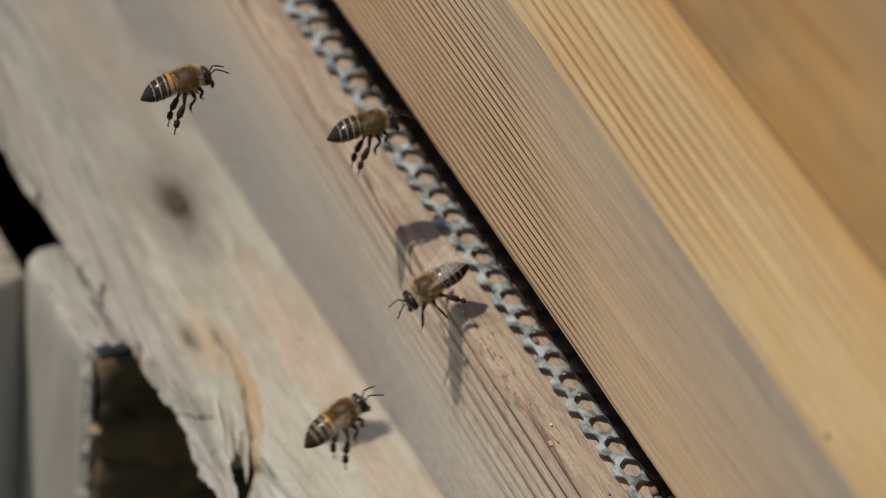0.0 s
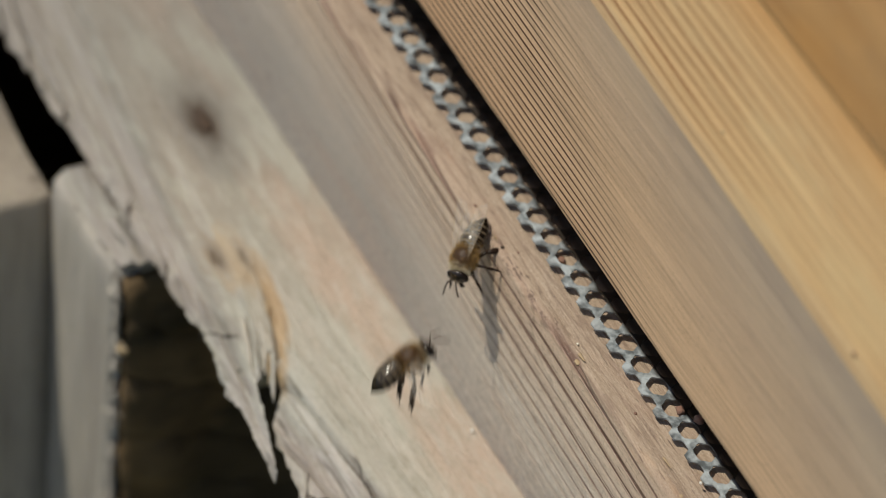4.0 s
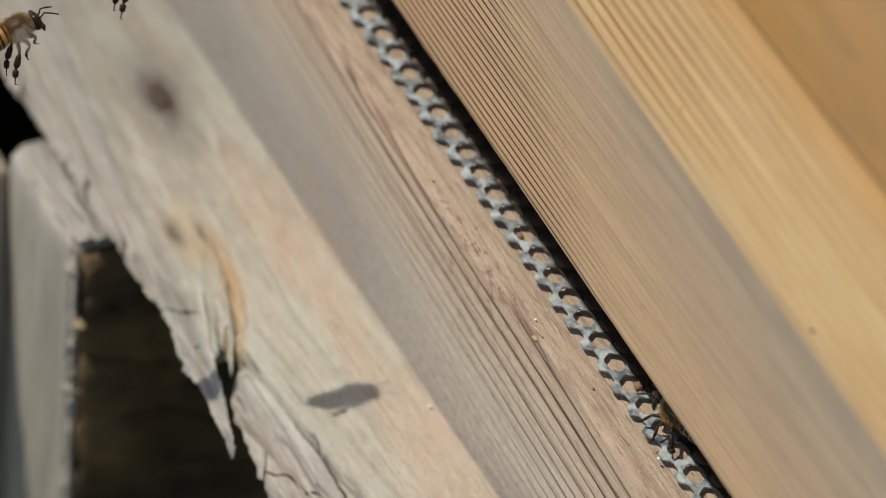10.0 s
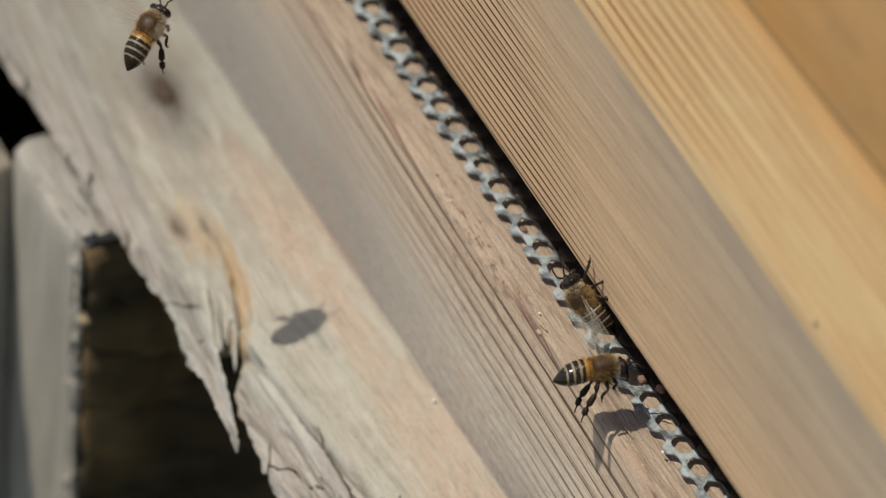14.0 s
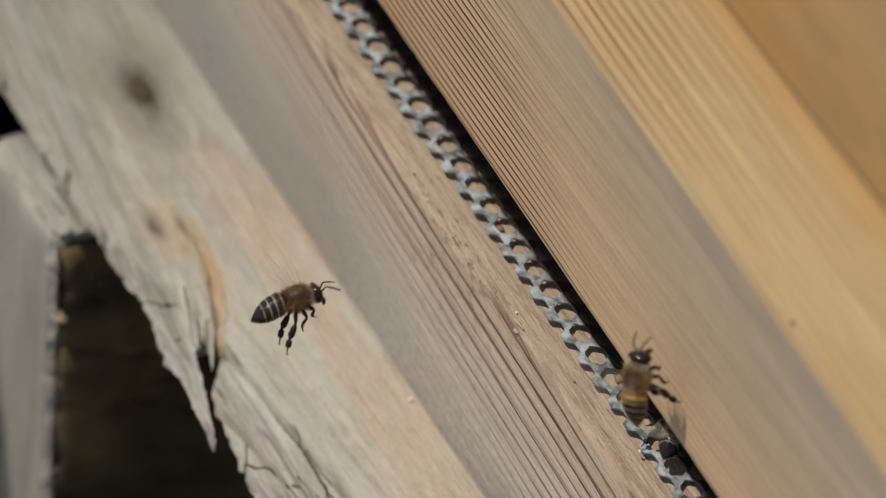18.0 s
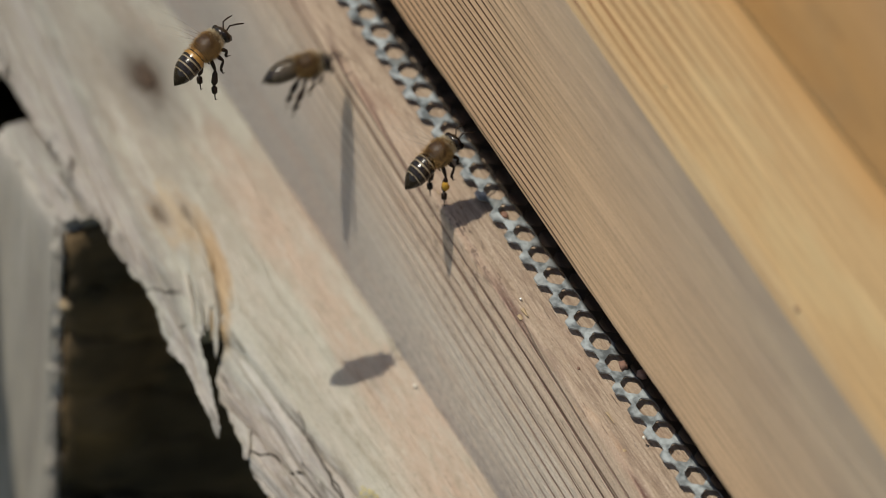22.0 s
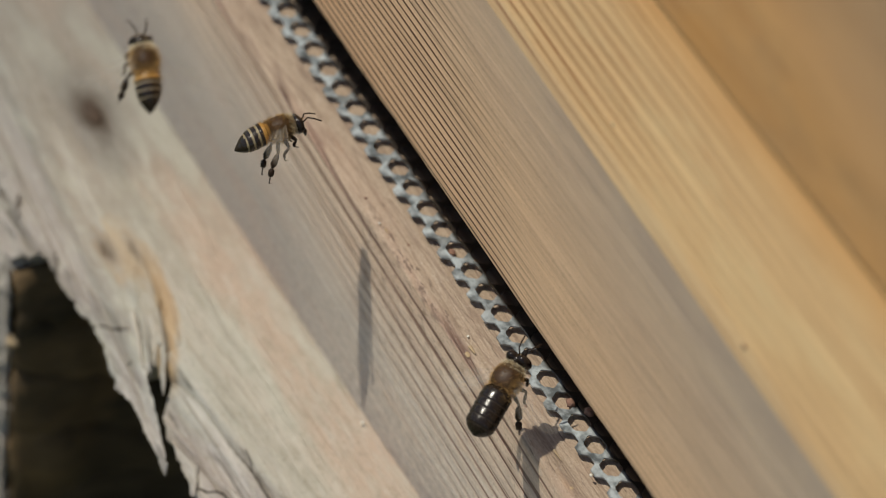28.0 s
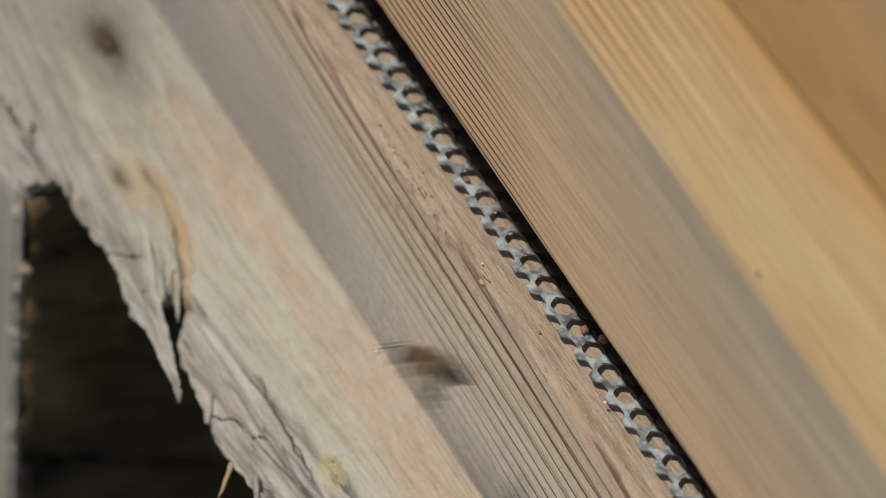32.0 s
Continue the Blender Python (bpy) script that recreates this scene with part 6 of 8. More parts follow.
    ("worker", "fly", (7.55, 8.75), ((0, -63, -900.6, 216.8, 0, -22, 102), (7.2, -63, -900.6, 216.8, 0, -22, 102), (7.8, 191.5, -163.8, 204.3, 0, -22, 102), (7.9, 1.5, -40, 6.7, 0, -22, 102), (7.967, -6.8, -52.6, 6.5, 0, -30, 122), (8, -7.1, -53, 6.5, 0, -30, 122), (8.033, -7.5, -53, 6.8, 0, -30, 122), (8.1, -18.6, -53.2, 15.9, 0, -22, 102), (8.2, -17.2, -48, 17.6, 0, -2, 74), (8.4, -23.8, -38, 28.8, 0, -11, 85), (8.5, 141.9, -162.8, 245.8, 0, -11, 85), (9.1, 264.8, -800.6, -40.5, 0, -11, 85), (32, 264.8, -800.6, -40.5, 0, -11, 85),)),
    ("worker", "fly", (7.55, 8.35), ((0, -196.5, -903, 12.4, -0, -11, 86), (7.3, -196.5, -903, 12.4, -0, -11, 86), (7.867, -2.3, -24.6, 79.5, -0, -11, 86), (7.9, -1.2, -19.5, 79.8, -0, -11, 86), (7.933, -1.2, -19.5, 79.8, -0, -11, 86), (7.967, -0.8, -19.4, 79.6, 0, -11, 86), (8, -0.8, -19.4, 79.5, 0, -11, 86), (8.033, -2, -23, 79.1, 0, -11, 86), (8.6, -214.8, -652.1, -7.5, 0, -11, 86), (32, -214.8, -652.1, -7.5, 0, -11, 86),)),
    ("worker", "fly", (8.35, 9.65), ((0, -359, -628.8, 119.6, 0, -2, 74), (8, -359, -628.8, 119.6, 0, -2, 74), (8.6, 139.3, -168.1, 220.9, 0, -2, 74), (8.7, -43.5, -50.2, 14, 0, -2, 74), (8.8, -29.3, -22.9, 14.1, -0, -5, 78), (8.9, -23.3, -10.5, 12.4, -0, -11, 85), (8.967, -28.7, -8.9, 14.3, 0, -6, 79), (9, -28.9, -8.9, 14.3, 0, -6, 79), (9.033, -29.1, -9, 14.4, 0, -6, 79), (9.1, -32.9, -13.7, 14.9, 0, -8, 82), (9.2, -37.7, -9.6, 21.3, 0, -11, 85), (9.3, -44.2, -17.4, 22.3, 0, -17, 93), (9.4, 125.8, -162.2, 228.9, 0, -17, 93), (10, 392.5, -838.8, 220.3, 0, -17, 93), (32, 392.5, -838.8, 220.3, 0, -17, 93),)),
    ("worker", "fly", (8.85, 9.45), ((0, 25.2, 22, 5.2, -0, -0, -90), (8.7, 25.2, 22, 5.2, -0, -0, -90), (8.8, 25.2, 12, 5.2, -0, -0, -90), (8.9, 25.2, 16.8, 4.5, -0, -12, -155), (9, 18.3, -4.5, 1.4, 0, -9, -151), (9.1, -10.2, -29.2, 19.6, -0, -9, -151), (9.2, 137, -167, 244.7, -0, -9, -151), (9.8, 123.2, -683.7, 173.4, -0, -9, -151), (32, 123.2, -683.7, 173.4, -0, -9, -151),)),
    ("worker", "fly", (8.45, 9.35), ((0, -4.6, -962.8, 13.3, 0, -11, 85), (8.1, -4.6, -962.8, 13.3, 0, -11, 85), (8.7, 128.6, -160.9, 235.3, 0, -11, 85), (8.8, -37.4, -59.9, 4.8, 0, -11, 85), (8.9, -30.7, -59.9, 2.1, -0, -11, 85), (8.967, -28.8, -64.3, 0.8, 0, -14, 89), (9, -28.8, -64.4, 0.7, 0, -14, 89), (9.033, -22.3, -68.2, 7.7, 0, -14, 89), (9.1, 161.1, -176.2, 205.1, 0, -14, 89), (9.7, 299, -640.1, 227.4, 0, -14, 89), (32, 299, -640.1, 227.4, 0, -14, 89),)),
    ("worker", "fly", (9.65, 10.35), ((0, -130.7, -737.2, 189.9, -0, -11, 85), (9.3, -130.7, -737.2, 189.9, -0, -11, 85), (9.9, 143.2, -170.5, 246.1, -0, -11, 85), (9.967, -35.5, -49.3, 52.3, -0, -11, 85), (10, -41.8, -45, 45.5, -0, -11, 85), (10.033, -35.4, -48.9, 52.5, -0, -11, 85), (10.1, 146.3, -159.4, 249.9, -0, -11, 85), (10.7, 114, -674.1, 108.4, -0, -11, 85), (32, 114, -674.1, 108.4, -0, -11, 85),)),
    ("worker", "fly", (9.55, 10.35), ((0, 123.8, -725.6, 30.5, -0, -11, 85), (9.2, 123.8, -725.6, 30.5, -0, -11, 85), (9.8, 142.4, -168.8, 232.1, -0, -11, 85), (9.867, -45.5, -65.4, 35.8, -0, -11, 85), (9.9, -52.1, -61.7, 28.9, -0, -11, 85), (9.933, -52, -61.6, 28.9, -0, -11, 85), (9.967, -50.4, -58.1, 29.5, 0, -17, 93), (10, -50.3, -58, 29.5, 0, -17, 93), (10.033, -44, -61.7, 36.6, 0, -17, 93), (10.1, 136, -166.5, 238.7, 0, -17, 93), (10.7, 338.2, -617.5, -27.7, 0, -17, 93), (32, 338.2, -617.5, -27.7, 0, -17, 93),)),
    ("worker", "fly", (10.05, 10.95), ((0, 376.9, -615.3, 150.5, 0, -5, 78), (9.7, 376.9, -615.3, 150.5, 0, -5, 78), (10.3, 168.2, -178.9, 211.8, 0, -5, 78), (10.4, 1.3, -58.3, -6.6, 0, -5, 78), (10.5, 9.4, -38.7, -5, 0, -8, 82), (10.6, 27.8, -15.8, -7.2, 0, -8, 82), (10.7, 197.8, -142, 205.5, 0, -8, 82), (11.3, -364.4, -640.4, -11.7, 0, -8, 82), (32, -364.4, -640.4, -11.7, 0, -8, 82),)),
    ("drone", "fly", (10.25, 12.35), ((0, 374.8, -733.1, -31.9, 0, -8, 82), (9.9, 374.8, -733.1, -31.9, 0, -8, 82), (10.5, 131.8, -161.9, 237.5, 0, -8, 82), (10.6, -17.8, -27.7, 12.4, 0, -8, 82), (10.7, -45.4, -42.2, 25.6, -0, -11, 85), (10.8, -27.5, -31.9, 15.3, 0, -15, 89), (10.9, -28.3, -24.2, 19, 0, -12, 85), (10.967, -20.7, -13.6, 17.5, -0, -15, 89), (11, -20.5, -13.3, 17.5, -0, -15, 89), (11.033, -20.4, -13.2, 17.3, -0, -15, 89), (11.1, -17.3, -11.1, 14.1, 0, -20, 98), (11.2, -17.2, -7.1, 14.2, 0, -25, 107), (11.3, -21.3, -6.7, 15.8, 0, -20, 98), (11.4, -23.7, -6.9, 15.6, 0, -23, 102), (11.5, -27.2, -3, 18.8, 0, -2, 74), (11.6, -29.8, -15.6, 11.6, 0, -23, 102), (11.7, -30.6, -14.2, 11.1, -0, -15, 89), (11.8, -29, -7.7, 11.5, 0, -15, 89), (11.9, -34.3, -7.1, 14.2, 0, -25, 107), (11.967, -45.1, -11.9, 18.4, 0, -29, 117), (12, -45.5, -12.1, 18.5, 0, -29, 117), (12.033, -39.3, -16.4, 25.8, 0, -29, 117), (12.1, 136.1, -139.5, 232.9, 0, -29, 117), (12.7, -266.2, -745.9, 120.8, 0, -29, 117), (32, -266.2, -745.9, 120.8, 0, -29, 117),)),
    ("worker", "fly", (10.55, 11.65), ((0, 197.2, -629, 15.6, 0, -12, 85), (10.2, 197.2, -629, 15.6, 0, -12, 85), (10.8, 158.3, -173.9, 225.6, 0, -12, 85), (10.9, -1.1, -41.9, 7.5, 0, -12, 85), (11, 5.1, -34, 6.9, -0, -17, 93), (11.1, 9.2, -28.1, 6.8, 0, -17, 93), (11.2, 2.1, -35.9, 8.2, 0, -30, 122), (11.3, -7.2, -46.3, 9.8, 0, -30, 122), (11.4, 157.3, -172.1, 227.1, 0, -30, 122), (12, -397.4, -631.1, -46.1, 0, -30, 122), (32, -397.4, -631.1, -46.1, 0, -30, 122),)),
    ("worker", "fly", (10.55, 11.45), ((0, 301.1, -953.6, 193, 0, -23, 102), (10.2, 301.1, -953.6, 193, 0, -23, 102), (10.8, 249.7, -171.5, 276.2, 0, -23, 102), (10.9, 71.5, -27.7, 80.5, 0, -23, 102), (11, 73.1, -41.5, 99.6, 0, -29, 117), (11.1, 57, -45.3, 110.7, 0, -29, 117), (11.2, 228.1, -175.8, 320, 0, -29, 117), (11.8, 226.4, -648.8, 115.2, 0, -29, 117), (32, 226.4, -648.8, 115.2, 0, -29, 117),)),
    ("worker", "fly", (10.55, 11.35), ((0, 303, -919.3, 151.4, 0, -5, -148), (10.2, 303, -919.3, 151.4, 0, -5, -148), (10.8, 163.3, -164.6, 263.7, 0, -5, -148), (10.9, -16, -45.3, 54.7, 0, -5, -148), (10.967, -24.7, -63.9, 51.1, 0, -4, -146), (11, -25, -64.6, 51, 0, -4, -146), (11.033, -18.5, -68.4, 57.9, 0, -4, -146), (11.1, 166.6, -177.5, 253.3, 0, -4, -146), (11.7, -135.5, -643.3, 182.1, 0, -4, -146), (32, -135.5, -643.3, 182.1, 0, -4, -146),)),
    ("worker", "fly", (10.85, 11.63), ((0, -22.8, -789.4, -42.1, -0, 12, 60), (10.5, -22.8, -789.4, -42.1, -0, 12, 60), (11.1, 151, -169.5, 219.8, -0, 12, 60), (11.2, 11.3, -3.3, 5.2, -0, 12, 60), (11.3, 13.6, 4.3, 4.5, 0, -5, 78), (11.4, 27.5, 5.3, 4.5, 0, -12, 85), (11.5, 26.9, 9.2, 4.5, 0, 1, 70), (11.6, 27, 16.6, 4.5, 0, -12, 85), (11.7, 28, 23, 5, 0, -0, 84), (32, 28, 23, 5, 0, -0, 84),)),
    ("worker", "fly", (11.55, 12.35), ((0, -372.7, -762.2, 96.6, 0, -11, 85), (11.2, -372.7, -762.2, 96.6, 0, -11, 85), (11.8, 128.3, -154.5, 230.7, 0, -11, 85), (11.867, -54.5, -27.5, 31.3, 0, -11, 85), (11.9, -60.9, -23, 24.3, 0, -11, 85), (11.933, -60.9, -23, 24.3, 0, -11, 85), (11.967, -60.2, -23.2, 23.7, 0, -11, 85), (12, -60.2, -23.2, 23.6, 0, -11, 85), (12.033, -53.8, -27.8, 30.7, 0, -11, 85), (12.1, 127.2, -157.2, 230.2, 0, -11, 85), (12.7, 291.8, -756.7, -8.4, 0, -11, 85), (32, 291.8, -756.7, -8.4, 0, -11, 85),)),
    ("worker", "fly", (11.55, 12.35), ((0, -109.9, -693, 106.9, 0, -11, 85), (11.3, -109.9, -693, 106.9, 0, -11, 85), (11.867, -66.6, -27, 23.6, 0, -11, 85), (11.9, -66.3, -23.2, 23.2, 0, -11, 85), (11.933, -66.3, -23.2, 23.2, 0, -11, 85), (11.967, -66.1, -23, 23.1, 0, -11, 85), (12, -66.1, -23, 23.1, 0, -11, 85), (12.033, -67.9, -26.6, 24.1, 0, -11, 85), (12.6, -391.6, -664.9, 198.3, 0, -11, 85), (32, -391.6, -664.9, 198.3, 0, -11, 85),)),
    ("worker", "fly", (11.85, 12.43), ((0, -331.9, -782.6, 64.3, 0, -17, 94), (11.5, -331.9, -782.6, 64.3, 0, -17, 94), (12.1, 138.6, -139.4, 234.7, 0, -17, 94), (12.2, -33.6, -11.6, 24.7, 0, -17, 94), (12.3, -19.9, -3.4, 15.9, 0, -11, 86), (12.4, -5.2, 2.5, 5.1, 0, -14, 90), (12.5, -4.2, 23, 5, 0, -0, 84), (32, -4.2, 23, 5, 0, -0, 84),)),
    ("worker", "fly", (12.05, 13.05), ((0, 229.9, -875.5, 20.1, -0, -11, 86), (11.7, 229.9, -875.5, 20.1, -0, -11, 86), (12.3, 158.7, -176.4, 221.3, -0, -11, 86), (12.4, -19.3, -66, 6.4, -0, -11, 86), (12.5, -2.7, -38.6, 8.2, 0, -17, 94), (12.6, 14.3, -17.8, 5.8, 0, -17, 94), (12.7, 23.3, -21.4, -3.6, 0, -11, 86), (12.8, 200.1, -143.8, 205.6, 0, -11, 86), (13.4, -10.7, -613.5, -21.5, 0, -11, 86), (32, -10.7, -613.5, -21.5, 0, -11, 86),)),
    ("worker", "fly", (12.45, 13.45), ((0, -308.4, -751.6, 215.6, -0, -5, 78), (12.1, -308.4, -751.6, 215.6, -0, -5, 78), (12.7, 157.4, -167.1, 257.2, -0, -5, 78), (12.767, -15.8, -38.7, 62.8, -0, -5, 78), (12.8, -21.9, -34.2, 55.9, -0, -5, 78), (12.833, -21.9, -34.1, 55.9, -0, -5, 78), (12.967, -20.4, -31.4, 56.2, 0, -8, 82), (13, -20.3, -31.4, 56.2, 0, -8, 82), (13.033, -20.3, -31.3, 56.2, 0, -8, 82), (13.067, -20.1, -30.1, 56.8, 0, -8, 82), (13.1, -20.1, -30.1, 56.8, 0, -8, 82), (13.133, -14.1, -34.7, 63.6, 0, -8, 82), (13.2, 158.3, -164.8, 257.9, 0, -8, 82), (13.8, 10, -826.4, 207.4, 0, -8, 82), (32, 10, -826.4, 207.4, 0, -8, 82),)),
    ("pollen", "fly", (12.45, 13.33), ((0, 221.3, -973.2, 214.4, 0, -22, 103), (12.1, 221.3, -973.2, 214.4, 0, -22, 103), (12.7, 144.4, -171.4, 218.7, 0, -22, 103), (12.8, -26.4, -17, 22.3, 0, -22, 103), (12.9, -23.2, -10.4, 23.4, -0, -11, 86), (12.967, -21.1, -9.3, 22.2, -0, -7, 80), (13, -21, -9.3, 22.2, -0, -7, 80), (13.033, -21, -9.1, 22.1, -0, -7, 80), (13.1, -19, -4.4, 19.7, 0, -22, 103), (13.2, -15.3, -5, 12.7, 0, -5, 78), (13.3, -10.5, 5.5, 11.1, 0, -5, 78), (13.4, -9.5, 23, 5, 0, -0, 84), (32, -9.5, 23, 5, 0, -0, 84),)),
    ("worker", "fly", (12.75, 13.43), ((0, -243.3, -879.1, 200.9, 0, 2, 71), (12.4, -243.3, -879.1, 200.9, 0, 2, 71), (13, 128.1, -164.6, 232.2, 0, 2, 71), (13.1, -43.1, -39.6, 19.8, 0, 2, 71), (13.2, -22.9, -20.1, 11.7, 0, -17, 94), (13.3, -17.7, -9.9, 10.8, 0, -5, 78), (13.4, 4, 8.9, 4.5, 0, -17, 94), (13.5, 5, 23, 5, 0, -0, 84), (32, 5, 23, 5, 0, -0, 84),)),
    ("banded", "fly", (12.75, 14.45), ((0, -62, -680.7, 0.2, 0, -1, 75), (12.4, -62, -680.7, 0.2, 0, -1, 75), (13, 140.6, -148.7, 237.9, 0, -1, 75), (13.1, -29.4, -17.3, 28, 0, -1, 75), (13.2, -23, -10.8, 24.9, 0, -5, 78), (13.3, -16.4, -6.2, 20.5, -0, -11, 86), (13.4, -11.9, -5.3, 15.9, 0, -25, 107), (13.5, -10.5, -7.7, 11.9, 0, -11, 86), (13.6, -15.4, -13.8, 11, 0, -27, 112), (13.7, -25.1, -16.6, 16, 0, -17, 94), (13.8, -27.9, -17.1, 16.6, 0, -33, 139), (13.9, -35.9, -22.4, 18.7, 0, -33, 145), (13.967, -50.2, -36, 21.4, 0, -30, 122), (14, -50.7, -36.5, 21.5, 0, -30, 122), (14.033, -51, -36.9, 21.5, 0, -30, 122), (14.1, -59.2, -48.7, 21.7, 0, -30, 122), (14.2, 129.8, -164.2, 224.6, 0, -30, 122), (14.8, 299.4, -929.5, -5.2, 0, -30, 122), (32, 299.4, -929.5, -5.2, 0, -30, 122),)),
    ("banded", "fly", (13.55, 14.23), ((0, -4.6, -864.6, 112.6, 0, -11, 85), (13.2, -4.6, -864.6, 112.6, 0, -11, 85), (13.8, 204, -127.5, 205.5, 0, -11, 85), (13.9, 26.1, 7.7, 4.5, 0, -11, 85), (13.967, 25.8, 0.2, 9.6, -0, -4, 76), (14, 25.8, -0.1, 9.8, -0, -4, 76), (14.033, 25.7, 0.1, 9.6, -0, -4, 76), (14.1, 22.8, 3.8, 4.5, 0, -8, 82), (14.2, 23.5, 14.2, 4.5, 0, -25, 107), (14.3, 24.5, 23, 5, 0, -0, 84), (32, 24.5, 23, 5, 0, -0, 84),)),
    ("worker", "fly", (13.95, 15.05), ((0, 323.3, -715.8, -48.3, 0, -11, 85), (13.6, 323.3, -715.8, -48.3, 0, -11, 85), (14.2, 190, -156.4, 203.8, 0, -11, 85), (14.3, 20.2, -28.4, -8.1, 0, -11, 85), (14.4, 17.8, -15.4, 1.3, 0, -11, 85), (14.5, 16, -9.4, 6.2, 0, -30, 122), (14.6, -8.4, -24.7, 17.8, 0, -25, 107), (14.7, -24.1, -32.2, 26.6, 0, -33, 145), (14.8, 143.1, -153.9, 244.1, 0, -33, 145), (15.4, -150.5, -782, 96, 0, -33, 145), (32, -150.5, -782, 96, 0, -33, 145),)),
    ("banded", "fly", (14.55, 15.65), ((0, 172.5, -806.3, -27.3, -0, -17, 94), (14.2, 172.5, -806.3, -27.3, -0, -17, 94), (14.8, 126.8, -161.3, 232.3, -0, -17, 94), (14.9, -39.5, -19.3, 25.4, -0, -17, 94), (14.967, -37, -8.9, 19.1, -0, -31, 125), (15, -36.9, -8.5, 18.9, -0, -31, 125), (15.033, -36.9, -8.7, 18.7, -0, -31, 125), (15.1, -35.9, -13.4, 15.3, 0, -17, 94), (15.2, -36.8, -3.5, 21.6, 0, -30, 122), (15.3, -37.4, -10.2, 18.2, 0, -17, 93), (15.4, 144.6, -169, 209.2, 0, -17, 93), (16, -203.6, -661, 57, 0, -17, 93), (32, -203.6, -661, 57, 0, -17, 93),)),
    ("banded", "fly", (14.55, 15.45), ((0, 213.3, -605.7, 138, 0, -30, 122), (14.2, 213.3, -605.7, 138, 0, -30, 122), (14.8, 198.2, -157.5, 212.2, 0, -30, 122), (14.9, 20.3, -26.1, 9, 0, -30, 122), (15, 11.6, -11.4, 24.4, -0, -30, 168), (15.1, -22.5, -37.7, 37.8, 0, -27, 178), (15.2, 147.8, -164.5, 249.9, 0, -27, 178), (15.8, 141.4, -756.2, 44, 0, -27, 178), (32, 141.4, -756.2, 44, 0, -27, 178),)),
    ("banded", "fly", (14.65, 15.35), ((0, 330.2, -813.2, 223.4, 0, -25, -177), (14.3, 330.2, -813.2, 223.4, 0, -25, -177), (14.9, 151.3, -173.3, 215.1, 0, -25, -177), (14.967, -21.6, -69.5, 6.5, 0, -25, -177), (15, -27.6, -65.9, -0.8, 0, -25, -177), (15.033, -21.7, -69.4, 6.7, 0, -25, -177), (15.1, 145.8, -170.5, 221.2, 0, -25, -177), (15.7, -155.5, -653, 186.1, 0, -25, -177), (32, -155.5, -653, 186.1, 0, -25, -177),)),
    ("worker", "fly", (14.55, 15.35), ((0, 90.4, -823.2, -7.8, -0, -11, 85), (14.3, 90.4, -823.2, -7.8, -0, -11, 85), (14.867, -85.9, -38, 9.8, -0, -11, 85), (14.9, -86.9, -33.5, 9.9, -0, -11, 85), (14.933, -86.9, -33.6, 9.8, -0, -11, 85), (14.967, -88.1, -36.7, 9, 0, -11, 86), (15, -88.1, -36.8, 9, 0, -11, 86), (15.033, -86.4, -41.4, 9.8, 0, -11, 86), (15.6, 216.8, -855.1, 148.6, 0, -11, 86), (32, 216.8, -855.1, 148.6, 0, -11, 86),)),
    ("worker", "fly", (15.95, 16.63), ((0, -293.4, -967, -6.8, 0, -5, 78), (15.6, -293.4, -967, -6.8, 0, -5, 78), (16.2, 134.1, -164.6, 222.6, 0, -5, 78), (16.3, -36.8, -39.8, 9.9, 0, -5, 78), (16.467, -19.5, -21.6, 6, -0, -11, 85), (16.6, -1.2, -2, 4.5, 0, -11, 85), (16.7, -0.2, 23, 5, 0, -0, 84), (32, -0.2, 23, 5, 0, -0, 84),)),
    ("worker", "fly", (17.15, 18.03), ((0, 247.2, -928.9, 220.6, -0, -2, 74), (16.8, 247.2, -928.9, 220.6, -0, -2, 74), (17.4, 193.7, -142.7, 200.1, -0, -2, 74), (17.5, 9.5, -4.2, 6.1, -0, -2, 74), (17.6, 3.1, -15.9, 0.8, 0, -8, 81), (17.7, 12.1, 1.3, 4.5, -0, -5, 78), (17.8, 16.1, 3.8, 4.5, 0, -14, 89), (17.9, 20.5, 9.7, 4.5, 0, -5, 78), (17.967, 22.4, 17.1, 4.5, 0, -8, 81), (18, 22.4, 17.4, 4.5, 0, -8, 81), (18.033, 22.5, 17.6, 4.5, 0, -8, 81), (18.1, 23.4, 23, 5, 0, -0, 84), (32, 23.4, 23, 5, 0, -0, 84),)),
